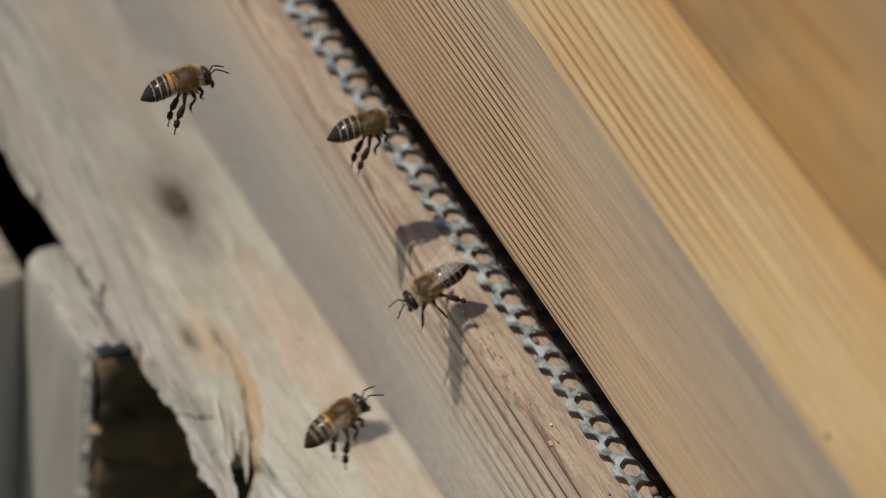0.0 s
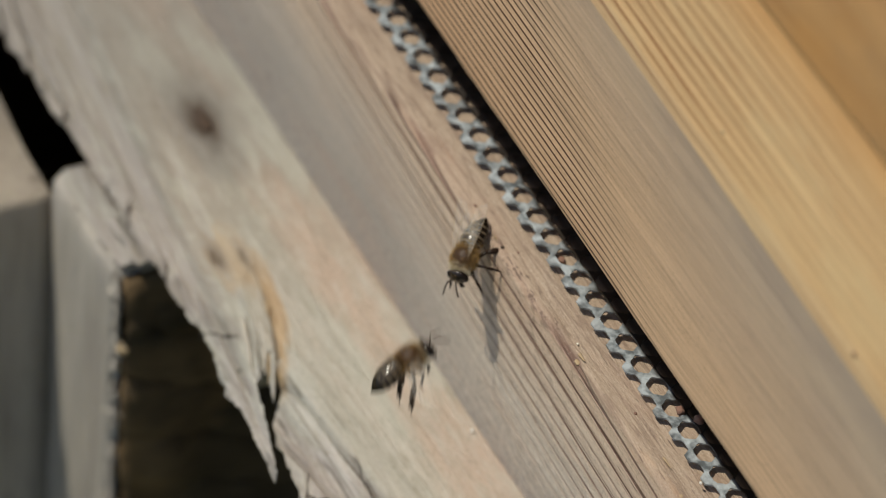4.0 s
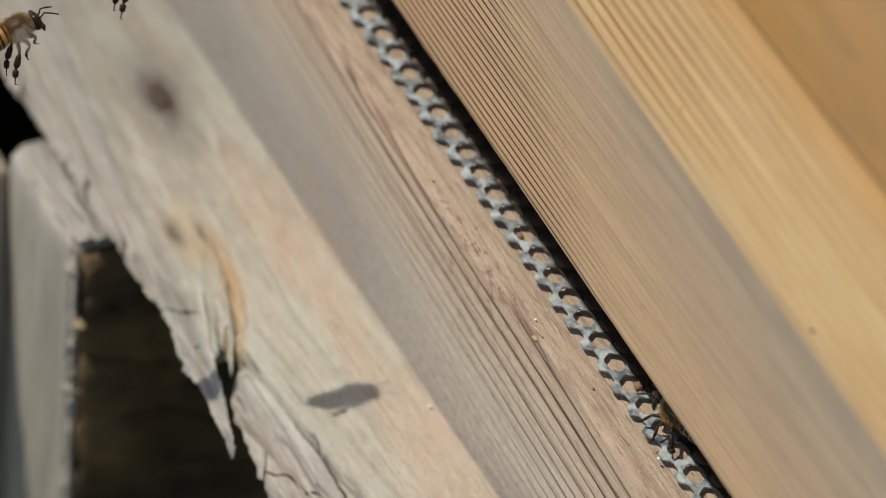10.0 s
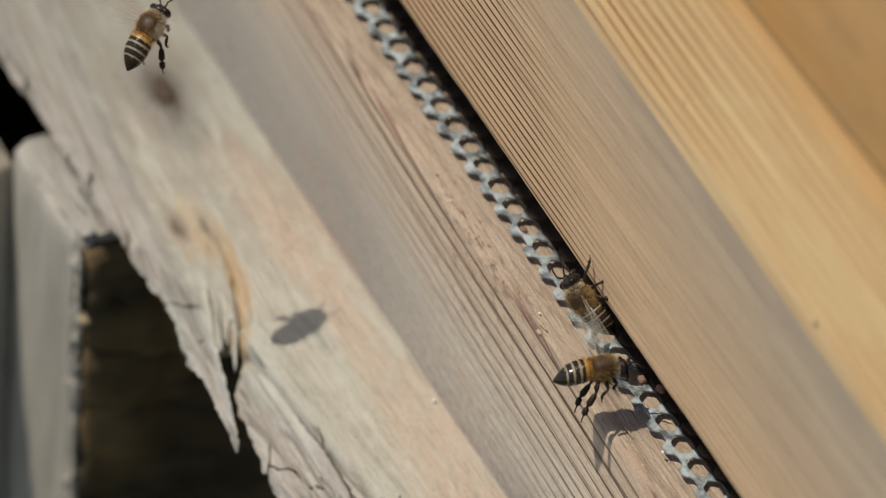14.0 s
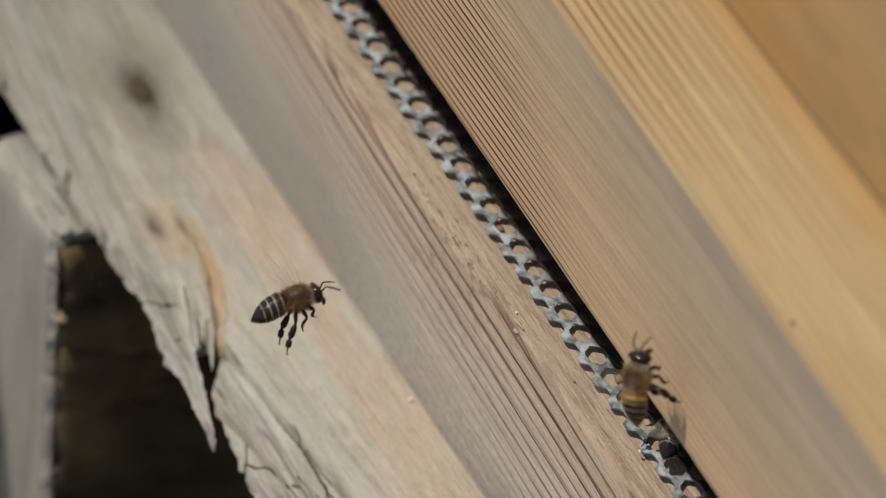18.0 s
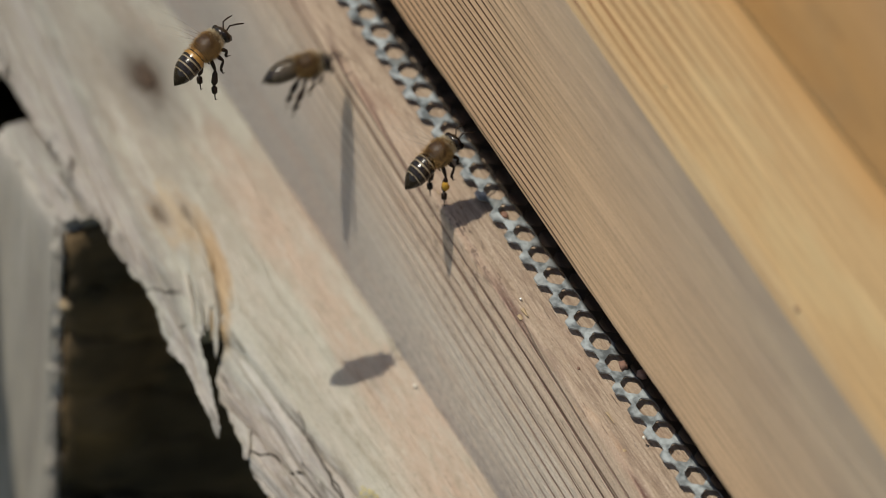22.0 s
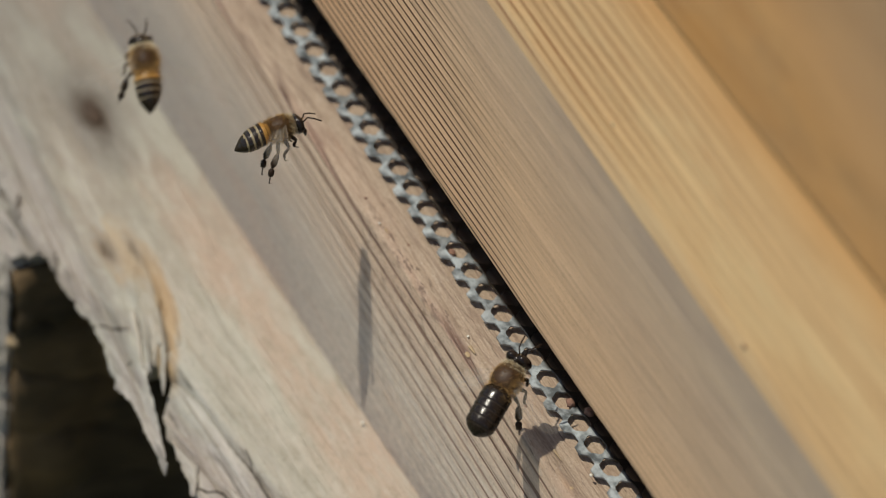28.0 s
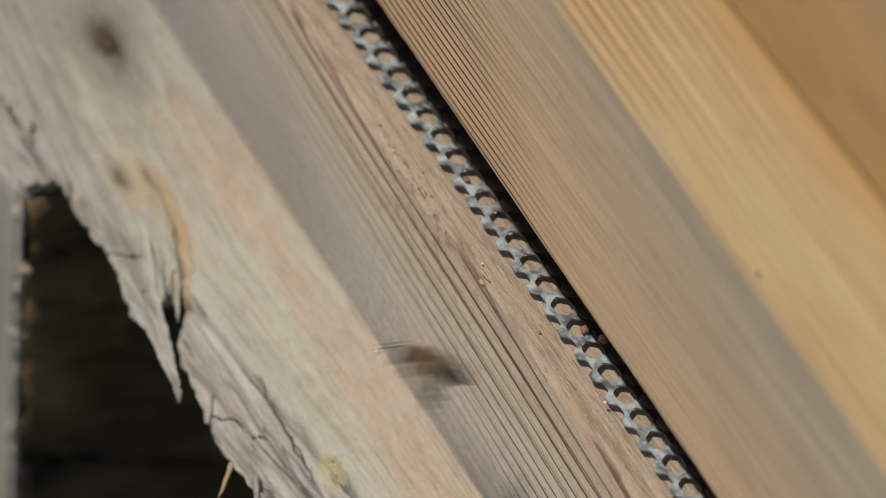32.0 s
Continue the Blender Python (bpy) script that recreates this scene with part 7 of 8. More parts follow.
    ("worker", "fly", (17.85, 19.75), ((0, 39.5, 22, 5.2, -0, -0, -90), (17.7, 39.5, 22, 5.2, -0, -0, -90), (17.8, 39.5, 12, 5.2, -0, -0, -90), (17.833, 39.5, 7.5, 11.2, -31, -5, -133), (17.867, 39.5, 3, 17.3, -52, -28, -171), (17.9, 39.5, -1.5, 23.3, -52, -59, 145), (17.967, 42.2, -2.6, 25.2, -60, -59, 154), (18, 42.3, -2.6, 25.3, -60, -59, 154), (18.033, 42.3, -2.6, 25.3, -60, -59, 154), (18.1, 40.8, -2.6, 27.1, -60, -59, 154), (18.2, 38.1, -2.6, 24.7, -60, -59, 154), (18.3, 38.5, -3.6, 31.3, -60, -59, 154), (18.4, 39.2, -3.7, 32.7, -67, -58, 164), (18.5, 40, -3.7, 33.8, -67, -58, 164), (18.6, 38.7, -3.7, 34.4, -67, -58, 164), (18.7, 40.1, -4.9, 38, -74, -57, 172), (18.8, 40.9, -6, 43.6, -80, -55, -180), (18.9, 38, -5.1, 43.5, -86, -53, -172), (19, 34.4, -4.2, 45.1, -88, -51, -168), (19.1, 38, -9, 55.3, -80, -55, -180), (19.2, 32.6, -10.3, 63.4, -43, -59, 136), (19.3, 15.5, -13, 55.5, -20, -55, 110), (19.4, -18.4, -16.7, 44.7, 6, -44, 85), (19.5, 153.7, -150.4, 251.3, 6, -44, 85), (20.1, -102.4, -769.6, 55.1, 6, -44, 85), (32, -102.4, -769.6, 55.1, 6, -44, 85),)),
    ("worker", "fly", (17.45, 18.73), ((0, 96.7, -962.6, 70.8, 0, 2, 71), (17.1, 96.7, -962.6, 70.8, 0, 2, 71), (17.7, 144.7, -145.7, 243.1, 0, 2, 71), (17.8, -20.2, -25.1, 23, 0, 2, 71), (17.9, -2.9, -22.3, 15.2, -0, -17, 93), (18, 0.3, -32.8, 11.5, 0, -12, 85), (18.1, -5.4, -30.5, 10.8, 0, -17, 93), (18.2, 2.5, -23.9, 1.3, 0, -8, 81), (18.3, 9.9, -4.3, -0.3, -0, -12, 85), (18.4, 15.4, 6.3, 4.5, 0, -17, 93), (18.5, 17.8, 4.1, 4.5, 0, -8, 81), (18.7, 21, 10.4, 4.5, 0, -11, 85), (18.8, 22, 23, 5, 0, -0, 84), (32, 22, 23, 5, 0, -0, 84),)),
    ("banded", "fly", (18.25, 19.13), ((0, 349, -928.1, 146.3, -0, -5, 78), (17.9, 349, -928.1, 146.3, -0, -5, 78), (18.5, 133.2, -163.5, 229.7, -0, -5, 78), (18.6, -43.3, -28, 27.8, -0, -5, 78), (18.7, -33.4, -13.7, 27.7, 0, -5, 78), (18.8, -10.7, -2.6, 15.3, 0, -5, 78), (18.9, 14.9, -6.1, 7.2, -0, -30, 122), (19, 22.4, -4.5, 16.9, 0, -13, 87), (19.1, 17.3, 11, 4.5, 0, -14, 89), (19.2, 18.3, 23, 5, 0, -0, 84), (32, 18.3, 23, 5, 0, -0, 84),)),
    ("banded", "fly", (18.45, 19.65), ((0, -138.7, -879.8, -43, 0, -11, 85), (18.1, -138.7, -879.8, -43, 0, -11, 85), (18.7, 175.4, -182.5, 253.4, 0, -11, 85), (18.8, -9.8, -73.1, 43.7, 0, -11, 85), (18.9, 7.2, -46.4, 44.9, 0, -11, 85), (19, -7, -56.2, 51.1, -0, -8, 81), (19.1, 10.8, -29.8, 30.1, 0, 2, 71), (19.2, 18.4, -22.9, 27.8, 0, -30, 122), (19.3, -5.3, -45.1, 34.7, 0, -23, -172), (19.4, 157.3, -175.7, 251, 0, -23, -172), (20, -383.9, -620.2, 198.9, 0, -23, -172), (32, -383.9, -620.2, 198.9, 0, -23, -172),)),
    ("worker", "fly", (18.65, 20.15), ((0, 240.9, -677.1, 236, 0, -11, 85), (18.3, 240.9, -677.1, 236, 0, -11, 85), (18.9, 176.7, -157.6, 189.1, 0, -11, 85), (19, -29.3, -31.6, -58.2, 0, -11, 85), (19.1, -15.7, -37, -23, 0, -17, 93), (19.2, -10.7, -25.2, -4.8, 0, -5, 78), (19.3, 4.8, -17.8, 2.3, 0, -23, 102), (19.4, 8.1, -6.9, 17.1, 0, -11, 85), (19.5, -3, -2.1, 29.1, 0, -30, 122), (19.6, -13.7, -22, 26.5, -0, -27, 112), (19.7, -21.5, -40, 22.7, 0, -32, 157), (19.8, -19.7, -46.6, 17.3, 0, -23, -172), (19.9, 176.8, -181, 203.4, 0, -23, -172), (20.5, -273.2, -766.3, 98.6, 0, -23, -172), (32, -273.2, -766.3, 98.6, 0, -23, -172),)),
    ("drone", "fly", (18.85, 19.85), ((0, 59.1, -624.8, 178.1, -0, -8, 82), (18.5, 59.1, -624.8, 178.1, -0, -8, 82), (19.1, 162.4, -175.2, 201.7, -0, -8, 82), (19.2, -20.4, -47.8, 0.3, -0, -8, 82), (19.3, -20.5, -36.6, 6.8, 0, -8, 82), (19.4, -31.8, -30.3, 19.7, -0, -17, 93), (19.5, -37.8, -29.5, 25.2, -0, -8, 82), (19.6, 141.1, -140.9, 238.9, -0, -8, 82), (20.2, 374.8, -953.3, 145.5, -0, -8, 82), (32, 374.8, -953.3, 145.5, -0, -8, 82),)),
    ("worker", "fly", (19.55, 20.23), ((0, 140.3, -701.9, 135.4, 0, -11, 85), (19.2, 140.3, -701.9, 135.4, 0, -11, 85), (19.8, 145.5, -168.3, 215.3, 0, -11, 85), (19.9, -45.8, -46.4, 17.7, 0, -11, 85), (20, -64.5, -17.6, 4.5, -0, -4, 76), (20.1, -47.3, -10, 13.7, -0, -8, 81), (20.2, -26.4, -2.3, 20, 0, -14, 89), (20.3, -25.4, 23, 5, 0, -0, 84), (32, -25.4, 23, 5, 0, -0, 84),)),
    ("worker", "fly", (19.85, 20.55), ((0, 265, -878.9, 228.3, 0, -2, 74), (19.5, 265, -878.9, 228.3, 0, -2, 74), (20.1, 138.3, -165.6, 221.3, 0, -2, 74), (20.2, -36.8, -39.4, 12.9, 0, -2, 74), (20.3, 128.5, -161.5, 231.8, 0, -2, 74), (20.9, -75.1, -760.4, 219.1, 0, -2, 74), (32, -75.1, -760.4, 219.1, 0, -2, 74),)),
    ("worker", "fly", (19.65, 20.35), ((0, 162.9, -876.1, 19.1, 0, -17, 93), (19.3, 162.9, -876.1, 19.1, 0, -17, 93), (19.9, 155.5, -172.5, 198, 0, -17, 93), (19.967, -21.5, -35.9, -50.6, 0, -17, 93), (20, -27.7, -31.1, -59.4, 0, -17, 93), (20.033, -20.7, -35.3, -50.9, 0, -17, 93), (20.1, 177.2, -157, 189, 0, -17, 93), (20.7, -138.7, -749.3, 248.9, 0, -17, 93), (32, -138.7, -749.3, 248.9, 0, -17, 93),)),
    ("worker", "fly", (20.05, 20.43), ((0, 319.2, -839.9, 70.2, -0, -11, 85), (19.7, 319.2, -839.9, 70.2, -0, -11, 85), (20.3, 153.4, -171.7, 213.8, -0, -11, 85), (20.4, 18.9, -3.6, -4.2, -0, -11, 85), (20.5, 19.9, 23, 5, 0, -0, 84), (32, 19.9, 23, 5, 0, -0, 84),)),
    ("worker", "fly", (20.45, 21.35), ((0, 254, -886.5, 73.5, 0, -17, 93), (20.1, 254, -886.5, 73.5, 0, -17, 93), (20.7, 140.4, -167.1, 242.3, 0, -17, 93), (20.8, -28.9, -47.5, 25.2, 0, -17, 93), (20.9, -32.2, -59.2, 21.3, 0, -30, 122), (20.967, -37.3, -46.9, 32.7, -0, -32, 128), (21, -37.5, -46.4, 33.1, -0, -32, 128), (21.033, -31.4, -50.4, 40.3, -0, -32, 128), (21.1, 139.6, -164.1, 244.7, -0, -32, 128), (21.7, -389.5, -926.4, 112.1, -0, -32, 128), (32, -389.5, -926.4, 112.1, -0, -32, 128),)),
    ("worker", "fly", (20.95, 22.05), ((0, 154.6, -754.1, 59.3, -0, -14, 89), (20.6, 154.6, -754.1, 59.3, -0, -14, 89), (21.2, 193.8, -152.4, 205.7, -0, -14, 89), (21.3, 18.4, -26.7, -2.8, -0, -14, 89), (21.4, 10.2, -12.6, 19.2, 0, -17, 93), (21.5, 4.1, -4.7, 28.7, 0, -14, 89), (21.6, 10, -13.5, 18.9, 0, -5, 78), (21.7, 6.8, -13.8, 21.3, 0, 2, 71), (21.8, 157.1, -138.6, 251.1, 0, 2, 71), (22.4, 360.9, -750.7, -3.2, 0, 2, 71), (32, 360.9, -750.7, -3.2, 0, 2, 71),)),
    ("drone", "fly", (21.05, 21.63), ((0, -345.8, -610.5, 246.3, 0, -27, 112), (20.7, -345.8, -610.5, 246.3, 0, -27, 112), (21.3, 156.5, -173.5, 221.3, 0, -27, 112), (21.4, 24.1, -0.2, 4.5, 0, -27, 112), (21.5, 25.6, 7, 4.5, -0, -25, 107), (21.6, 21.2, 11.7, 4.5, 0, -25, 107), (21.7, 22.2, 23, 5, 0, -0, 84), (32, 22.2, 23, 5, 0, -0, 84),)),
    ("pollen", "fly", (21.35, 22.13), ((0, 336, -758.5, 43.7, 0, -23, 102), (21, 336, -758.5, 43.7, 0, -23, 102), (21.6, 136.7, -136.6, 234.2, 0, -23, 102), (21.7, -23.8, -10.6, 11, 0, -23, 102), (21.8, -15, -8.2, 5.1, 0, -14, 89), (21.9, -24.3, -9.3, 12.1, 0, -5, 78), (21.967, -17.3, -1.4, 10.9, 0, -23, 104), (22, -17.1, -1.1, 10.9, 0, -23, 104), (22.033, -16.8, -0.9, 10.8, 0, -23, 104), (22.1, -8.5, 3.8, 8.6, 0, -8, 81), (22.2, -7.5, 23, 5, 0, -0, 84), (32, -7.5, 23, 5, 0, -0, 84),)),
    ("worker", "fly", (21.35, 22.45), ((0, -326.9, -896.8, 16.6, -0, -5, 78), (21, -326.9, -896.8, 16.6, -0, -5, 78), (21.6, 136.2, -165.3, 218.2, -0, -5, 78), (21.7, -63.1, -41.3, -4, -0, -5, 78), (21.8, -51.4, -21.7, -2.6, 0, -8, 81), (21.9, -46.9, -13.5, -1.6, 0, -14, 89), (22, -48, -6.6, 3.2, 0, -8, 81), (22.1, -48.4, 0.1, 7.4, 0, -14, 89), (22.2, 136.1, -139.2, 233.1, 0, -14, 89), (22.8, 342.6, -643, 183.4, 0, -14, 89), (32, 342.6, -643, 183.4, 0, -14, 89),)),
    ("worker", "fly", (21.65, 22.43), ((0, -281, -904.7, 39.8, 0, -25, 107), (21.3, -281, -904.7, 39.8, 0, -25, 107), (21.9, 135.8, -155, 238.3, 0, -25, 107), (21.967, -30.2, -35.7, 32.9, 0, -25, 107), (22, -36.1, -31.5, 25.7, 0, -25, 107), (22.033, -35.9, -31.9, 25.3, 0, -25, 107), (22.1, -30.8, -43.4, 15.3, 0, -14, 89), (22.2, -26, -39.2, 14.5, 0, -8, 81), (22.3, -10, -18.8, 13.8, 0, -5, 78), (22.4, 12.6, 11.3, 4.5, 0, -23, 102), (22.5, 13.6, 23, 5, 0, -0, 84), (32, 13.6, 23, 5, 0, -0, 84),)),
    ("worker", "fly", (21.85, 22.65), ((0, 358.3, -934.7, 187.1, 0, -11, 85), (21.5, 358.3, -934.7, 187.1, 0, -11, 85), (22.1, 159.6, -126, 249.1, 0, -11, 85), (22.2, -0.7, -17.9, 18.1, 0, -11, 85), (22.3, 16.1, -29.1, -2.2, 0, -2, 74), (22.4, 195.6, -150.7, 205.2, 0, -2, 74), (23, 144.6, -781.1, 237.8, 0, -2, 74), (32, 144.6, -781.1, 237.8, 0, -2, 74),)),
    ("worker", "fly", (22.25, 22.93), ((0, -190.1, -790.3, -2.7, 0, -12, 85), (21.9, -190.1, -790.3, -2.7, 0, -12, 85), (22.5, 164.9, -174.1, 209.8, 0, -12, 85), (22.6, 11.1, -21.4, -0.8, 0, -12, 85), (22.7, 13.9, -8.7, -1.9, -0, -9, 81), (22.8, 18.2, 3.2, 4.5, 0, -9, 81), (22.9, 20.7, 9.2, 4.5, -0, -12, 85), (23, 21.7, 23, 5, 0, -0, 84), (32, 21.7, 23, 5, 0, -0, 84),)),
    ("drone", "fly", (22.55, 24.55), ((0, -322.6, -987.3, 45, 0, -25, 107), (22.2, -322.6, -987.3, 45, 0, -25, 107), (22.8, 166.8, -174.9, 226.1, 0, -25, 107), (22.9, 39.5, -2.9, 5, 0, -25, 107), (22.967, 38.8, -3.3, 5.3, 0, -25, 107), (23, 38.8, -3.3, 5.4, 0, -25, 107), (23.033, 38.7, -3.4, 5.3, 0, -25, 107), (23.1, 37, -4.3, 4.2, 0, -23, 102), (23.2, 41.7, -6.6, -3, 0, -23, 102), (23.3, 36, -15.8, -5.7, 0, -23, 102), (23.4, 25.7, -21.8, -2.6, 0, -25, 107), (23.5, 20.3, -22, -0.3, 0, -25, 107), (23.6, 10.6, -22.2, 5.5, 0, -15, 89), (23.7, 7.5, -14.6, 10.5, 0, -23, 102), (23.8, -2.1, -10.9, 18.5, 0, -15, 89), (23.9, -5.5, -6.9, 21.5, 0, -12, 85), (23.967, -9.1, -6.9, 22.5, 0, -13, 87), (24, -9.3, -6.9, 22.6, 0, -13, 87), (24.033, -9.4, -6.9, 22.7, 0, -13, 87), (24.1, -12.9, -7.9, 25, 0, -17, 93), (24.2, -19.1, -18.8, 23.9, 0, -33, 139), (24.3, 149.7, -168.6, 223.8, 0, -33, 139), (24.9, -302.6, -975.5, 247.8, 0, -33, 139), (32, -302.6, -975.5, 247.8, 0, -33, 139),)),
    ("worker", "fly", (22.45, 23.65), ((0, -168.8, -643.9, 160.6, 0, -5, 77), (22.1, -168.8, -643.9, 160.6, 0, -5, 77), (22.7, 159, -171.8, 223, 0, -5, 77), (22.8, -18.8, -54.3, 11.7, 0, -5, 77), (22.9, -3.6, -37.7, 20.3, 0, -2, 74), (23, 8.1, -22.4, 30.8, 0, -11, 83), (23.1, -0.2, -24.2, 36.6, 0, -20, 97), (23.2, -15.8, -37.2, 41.9, 0, -30, 122), (23.3, -20.3, -42.7, 42.5, 0, -27, 112), (23.4, 154.6, -171.3, 249.7, 0, -27, 112), (24, 185.1, -737.9, 235.8, 0, -27, 112), (32, 185.1, -737.9, 235.8, 0, -27, 112),)),
    ("worker", "fly", (23.65, 24.63), ((0, 302.8, -712.2, 118, 0, 1, 70), (23.3, 302.8, -712.2, 118, 0, 1, 70), (23.9, 136.9, -142.6, 233, 0, 1, 70), (23.967, -35, -28.1, 29.6, 0, 1, 70), (24, -41, -24, 22.5, 0, 1, 70), (24.033, -40.3, -23.8, 22.1, 0, 1, 70), (24.1, -20.2, -16.1, 11, 0, -5, 78), (24.2, 7.7, -13.2, -9.3, 0, -12, 85), (24.3, 1.7, -12, -2.7, -0, -15, 89), (24.4, -6.6, -3.3, 10, 0, -12, 85), (24.5, -4.2, 1.6, 7.3, -0, -12, 85), (24.6, 1.9, 8.7, 4.5, 0, -15, 89), (24.7, 2.9, 23, 5, 0, -0, 84), (32, 2.9, 23, 5, 0, -0, 84),)),
    ("worker", "fly", (23.65, 24.35), ((0, 155, -710.5, 115.7, 0, -30, 168), (23.3, 155, -710.5, 115.7, 0, -30, 168), (23.9, 151.5, -169.3, 216.6, 0, -30, 168), (23.967, -23.9, -66, 9.6, 0, -30, 168), (24, -30.1, -62.4, 2.3, 0, -30, 168), (24.033, -24, -65.9, 9.8, 0, -30, 168), (24.1, 147, -167.1, 221.5, 0, -30, 168), (24.7, 2, -938.3, 203.3, 0, -30, 168), (32, 2, -938.3, 203.3, 0, -30, 168),)),
    ("worker", "fly", (23.55, 24.35), ((0, -12.6, -972.9, 0.4, 0, -12, 85), (23.2, -12.6, -972.9, 0.4, 0, -12, 85), (23.8, 234.2, -165.2, 320.9, 0, -12, 85), (23.867, 61.9, -31.4, 129, 0, -12, 85), (23.9, 55.9, -26.7, 122.2, 0, -12, 85), (23.933, 55.9, -26.7, 122.2, 0, -12, 85), (23.967, 57.5, -26.7, 120.9, 0, -11, 85), (24, 57.5, -26.7, 120.8, 0, -11, 85), (24.033, 63.5, -31.4, 127.6, 0, -11, 85), (24.1, 234.5, -165.3, 320.6, 0, -11, 85), (24.7, 299.8, -897.6, 67.4, 0, -11, 85), (32, 299.8, -897.6, 67.4, 0, -11, 85),)),
    ("worker", "fly", (24.45, 25.85), ((0, 145.7, -655.4, 48.5, 0, -2, 74), (24.1, 145.7, -655.4, 48.5, 0, -2, 74), (24.7, 139.7, -164.1, 222.1, 0, -2, 74), (24.8, -22.3, -51.5, -4.9, 0, -2, 74), (24.9, -6.9, -51.6, 0, 0, -2, 74), (25, 12.9, -43.5, 6.1, 0, -12, 85), (25.1, -1.7, -25.9, 15.1, 0, -2, 74), (25.2, 3.6, -2.1, 11.3, 0, -18, 93), (25.3, -1, 3.8, 5.2, 0, -12, 85), (25.4, 3, 4.8, 4.5, 0, -30, 122), (25.467, -0.1, 0.5, 3.6, -2, -24, 160), (25.5, -3.2, -3.7, 2.7, -0, -17, -163), (25.6, 139.1, -164.6, 218.2, -0, -17, -163), (26.2, -90.6, -830.8, -41.6, -0, -17, -163), (32, -90.6, -830.8, -41.6, -0, -17, -163),)),
    ("worker", "fly", (24.55, 25.35), ((0, 301.3, -992.4, 238, 0, -12, 85), (24.3, 301.3, -992.4, 238, 0, -12, 85), (24.867, -73.9, -15.4, 15.2, 0, -12, 85), (24.9, -76.1, -9.8, 13.9, 0, -12, 85), (24.933, -76.1, -9.8, 14, 0, -12, 85), (24.967, -76, -8.9, 14.5, 0, -12, 85), (25, -76, -8.9, 14.5, 0, -12, 85), (25.033, -77.2, -14.1, 15.6, 0, -12, 85), (25.6, -278, -937.3, 204.6, 0, -12, 85), (32, -278, -937.3, 204.6, 0, -12, 85),)),
    ("worker", "fly", (24.85, 25.65), ((0, 258.7, -907.2, 116.1, 0, -2, 74), (24.5, 258.7, -907.2, 116.1, 0, -2, 74), (25.1, 136.3, -142.5, 236.2, 0, -2, 74), (25.2, -22, -13.7, 15.4, 0, -2, 74), (25.3, 4.9, -3.4, -1, -0, 30, 42), (25.4, 188.5, -140.3, 194.3, -0, 30, 42), (26, -18.6, -712.6, 5.5, -0, 30, 42), (32, -18.6, -712.6, 5.5, -0, 30, 42),)),
    ("worker", "fly", (25.85, 26.63), ((0, 260.4, -601.4, 161.9, 0, -5, 78), (25.5, 260.4, -601.4, 161.9, 0, -5, 78), (26.1, 137.9, -162.9, 220.1, 0, -5, 78), (26.2, -42.5, -47.2, 9.9, 0, -5, 78), (26.4, -21.7, -22.9, 6.9, 0, -9, 81), (26.6, -4.9, -0.7, 5.9, 0, -15, 89), (26.7, -3.9, 23, 5, 0, -0, 84), (32, -3.9, 23, 5, 0, -0, 84),)),
    ("drone", "fly", (27.15, 30.65), ((0, 337, -625.2, 63.8, 0, -6, 77), (26.8, 337, -625.2, 63.8, 0, -6, 77), (27.4, 151, -166.8, 215.3, 0, -6, 77), (27.5, -25.7, -48.6, 3.5, 0, -6, 77), (27.6, -9.4, -23.5, 9.4, 0, -20, 97), (27.7, 4.2, -4.4, 14, 0, -9, 81), (27.8, 14.8, -13.8, 4.3, 0, -27, 111), (27.9, 20.4, -8.7, 7.3, 0, -28, 111), (27.967, 24.1, -3.7, 11.7, 0, -30, 120), (28, 24.2, -3.5, 11.8, 0, -30, 120), (28.033, 23.9, -3.9, 11.9, 0, -30, 120), (28.1, 16.3, -14.9, 12.9, -0, -28, 111), (28.2, 14.2, -14.6, 16.1, 0, -28, 111), (28.3, 14.2, -13.3, 18.1, 0, -25, 107), (28.4, 15, -12.8, 19, 0, -18, 93), (28.5, 17.2, -13.1, 18.2, 0, -18, 93), (28.6, 23.7, -8.4, 16.8, 0, -21, 97), (28.7, 29.1, -4.5, 15.9, -0, -15, 89), (28.8, 30.2, -3.8, 16.7, 0, -15, 89), (28.9, 40.5, -4, 9.3, 0, -18, 93), (28.967, 38, -3.8, 12.7, 0, -19, 96), (29, 37.9, -3.8, 12.8, 0, -19, 96), (29.033, 38, -3.7, 12.8, 0, -19, 96), (29.1, 42.3, -2.4, 10.9, 0, -25, 107), (29.2, 43.1, -2.2, 11.1, 0, -18, 93), (29.3, 44, -1.9, 11.3, 0, -15, 89), (29.4, 39.1, -4.7, 14.5, 0, -20, 97), (29.5, 37.8, -7, 15.1, 0, -20, 97), (29.6, 40.8, -8.2, 12.7, 0, -29, 117), (29.7, 34, -19.7, 12.4, -0, -12, 85), (29.8, 31.7, -16.8, 16.7, 0, -15, 89), (29.9, 26.3, -14.2, 23.4, 0, -9, 81), (30, 28.9, -9.5, 24.8, 0, -16, 91), (30.1, 22.3, -20.7, 23.7, 0, -33, 139), (30.2, -5.1, -37.1, 36.4, -0, -32, 128), (30.3, -17.1, -45.7, 41.3, 0, -29, 117), (30.4, 153.5, -169.7, 254.7, 0, -29, 117), (31, 278, -666.5, 126.2, 0, -29, 117), (32, 278, -666.5, 126.2, 0, -29, 117),)),
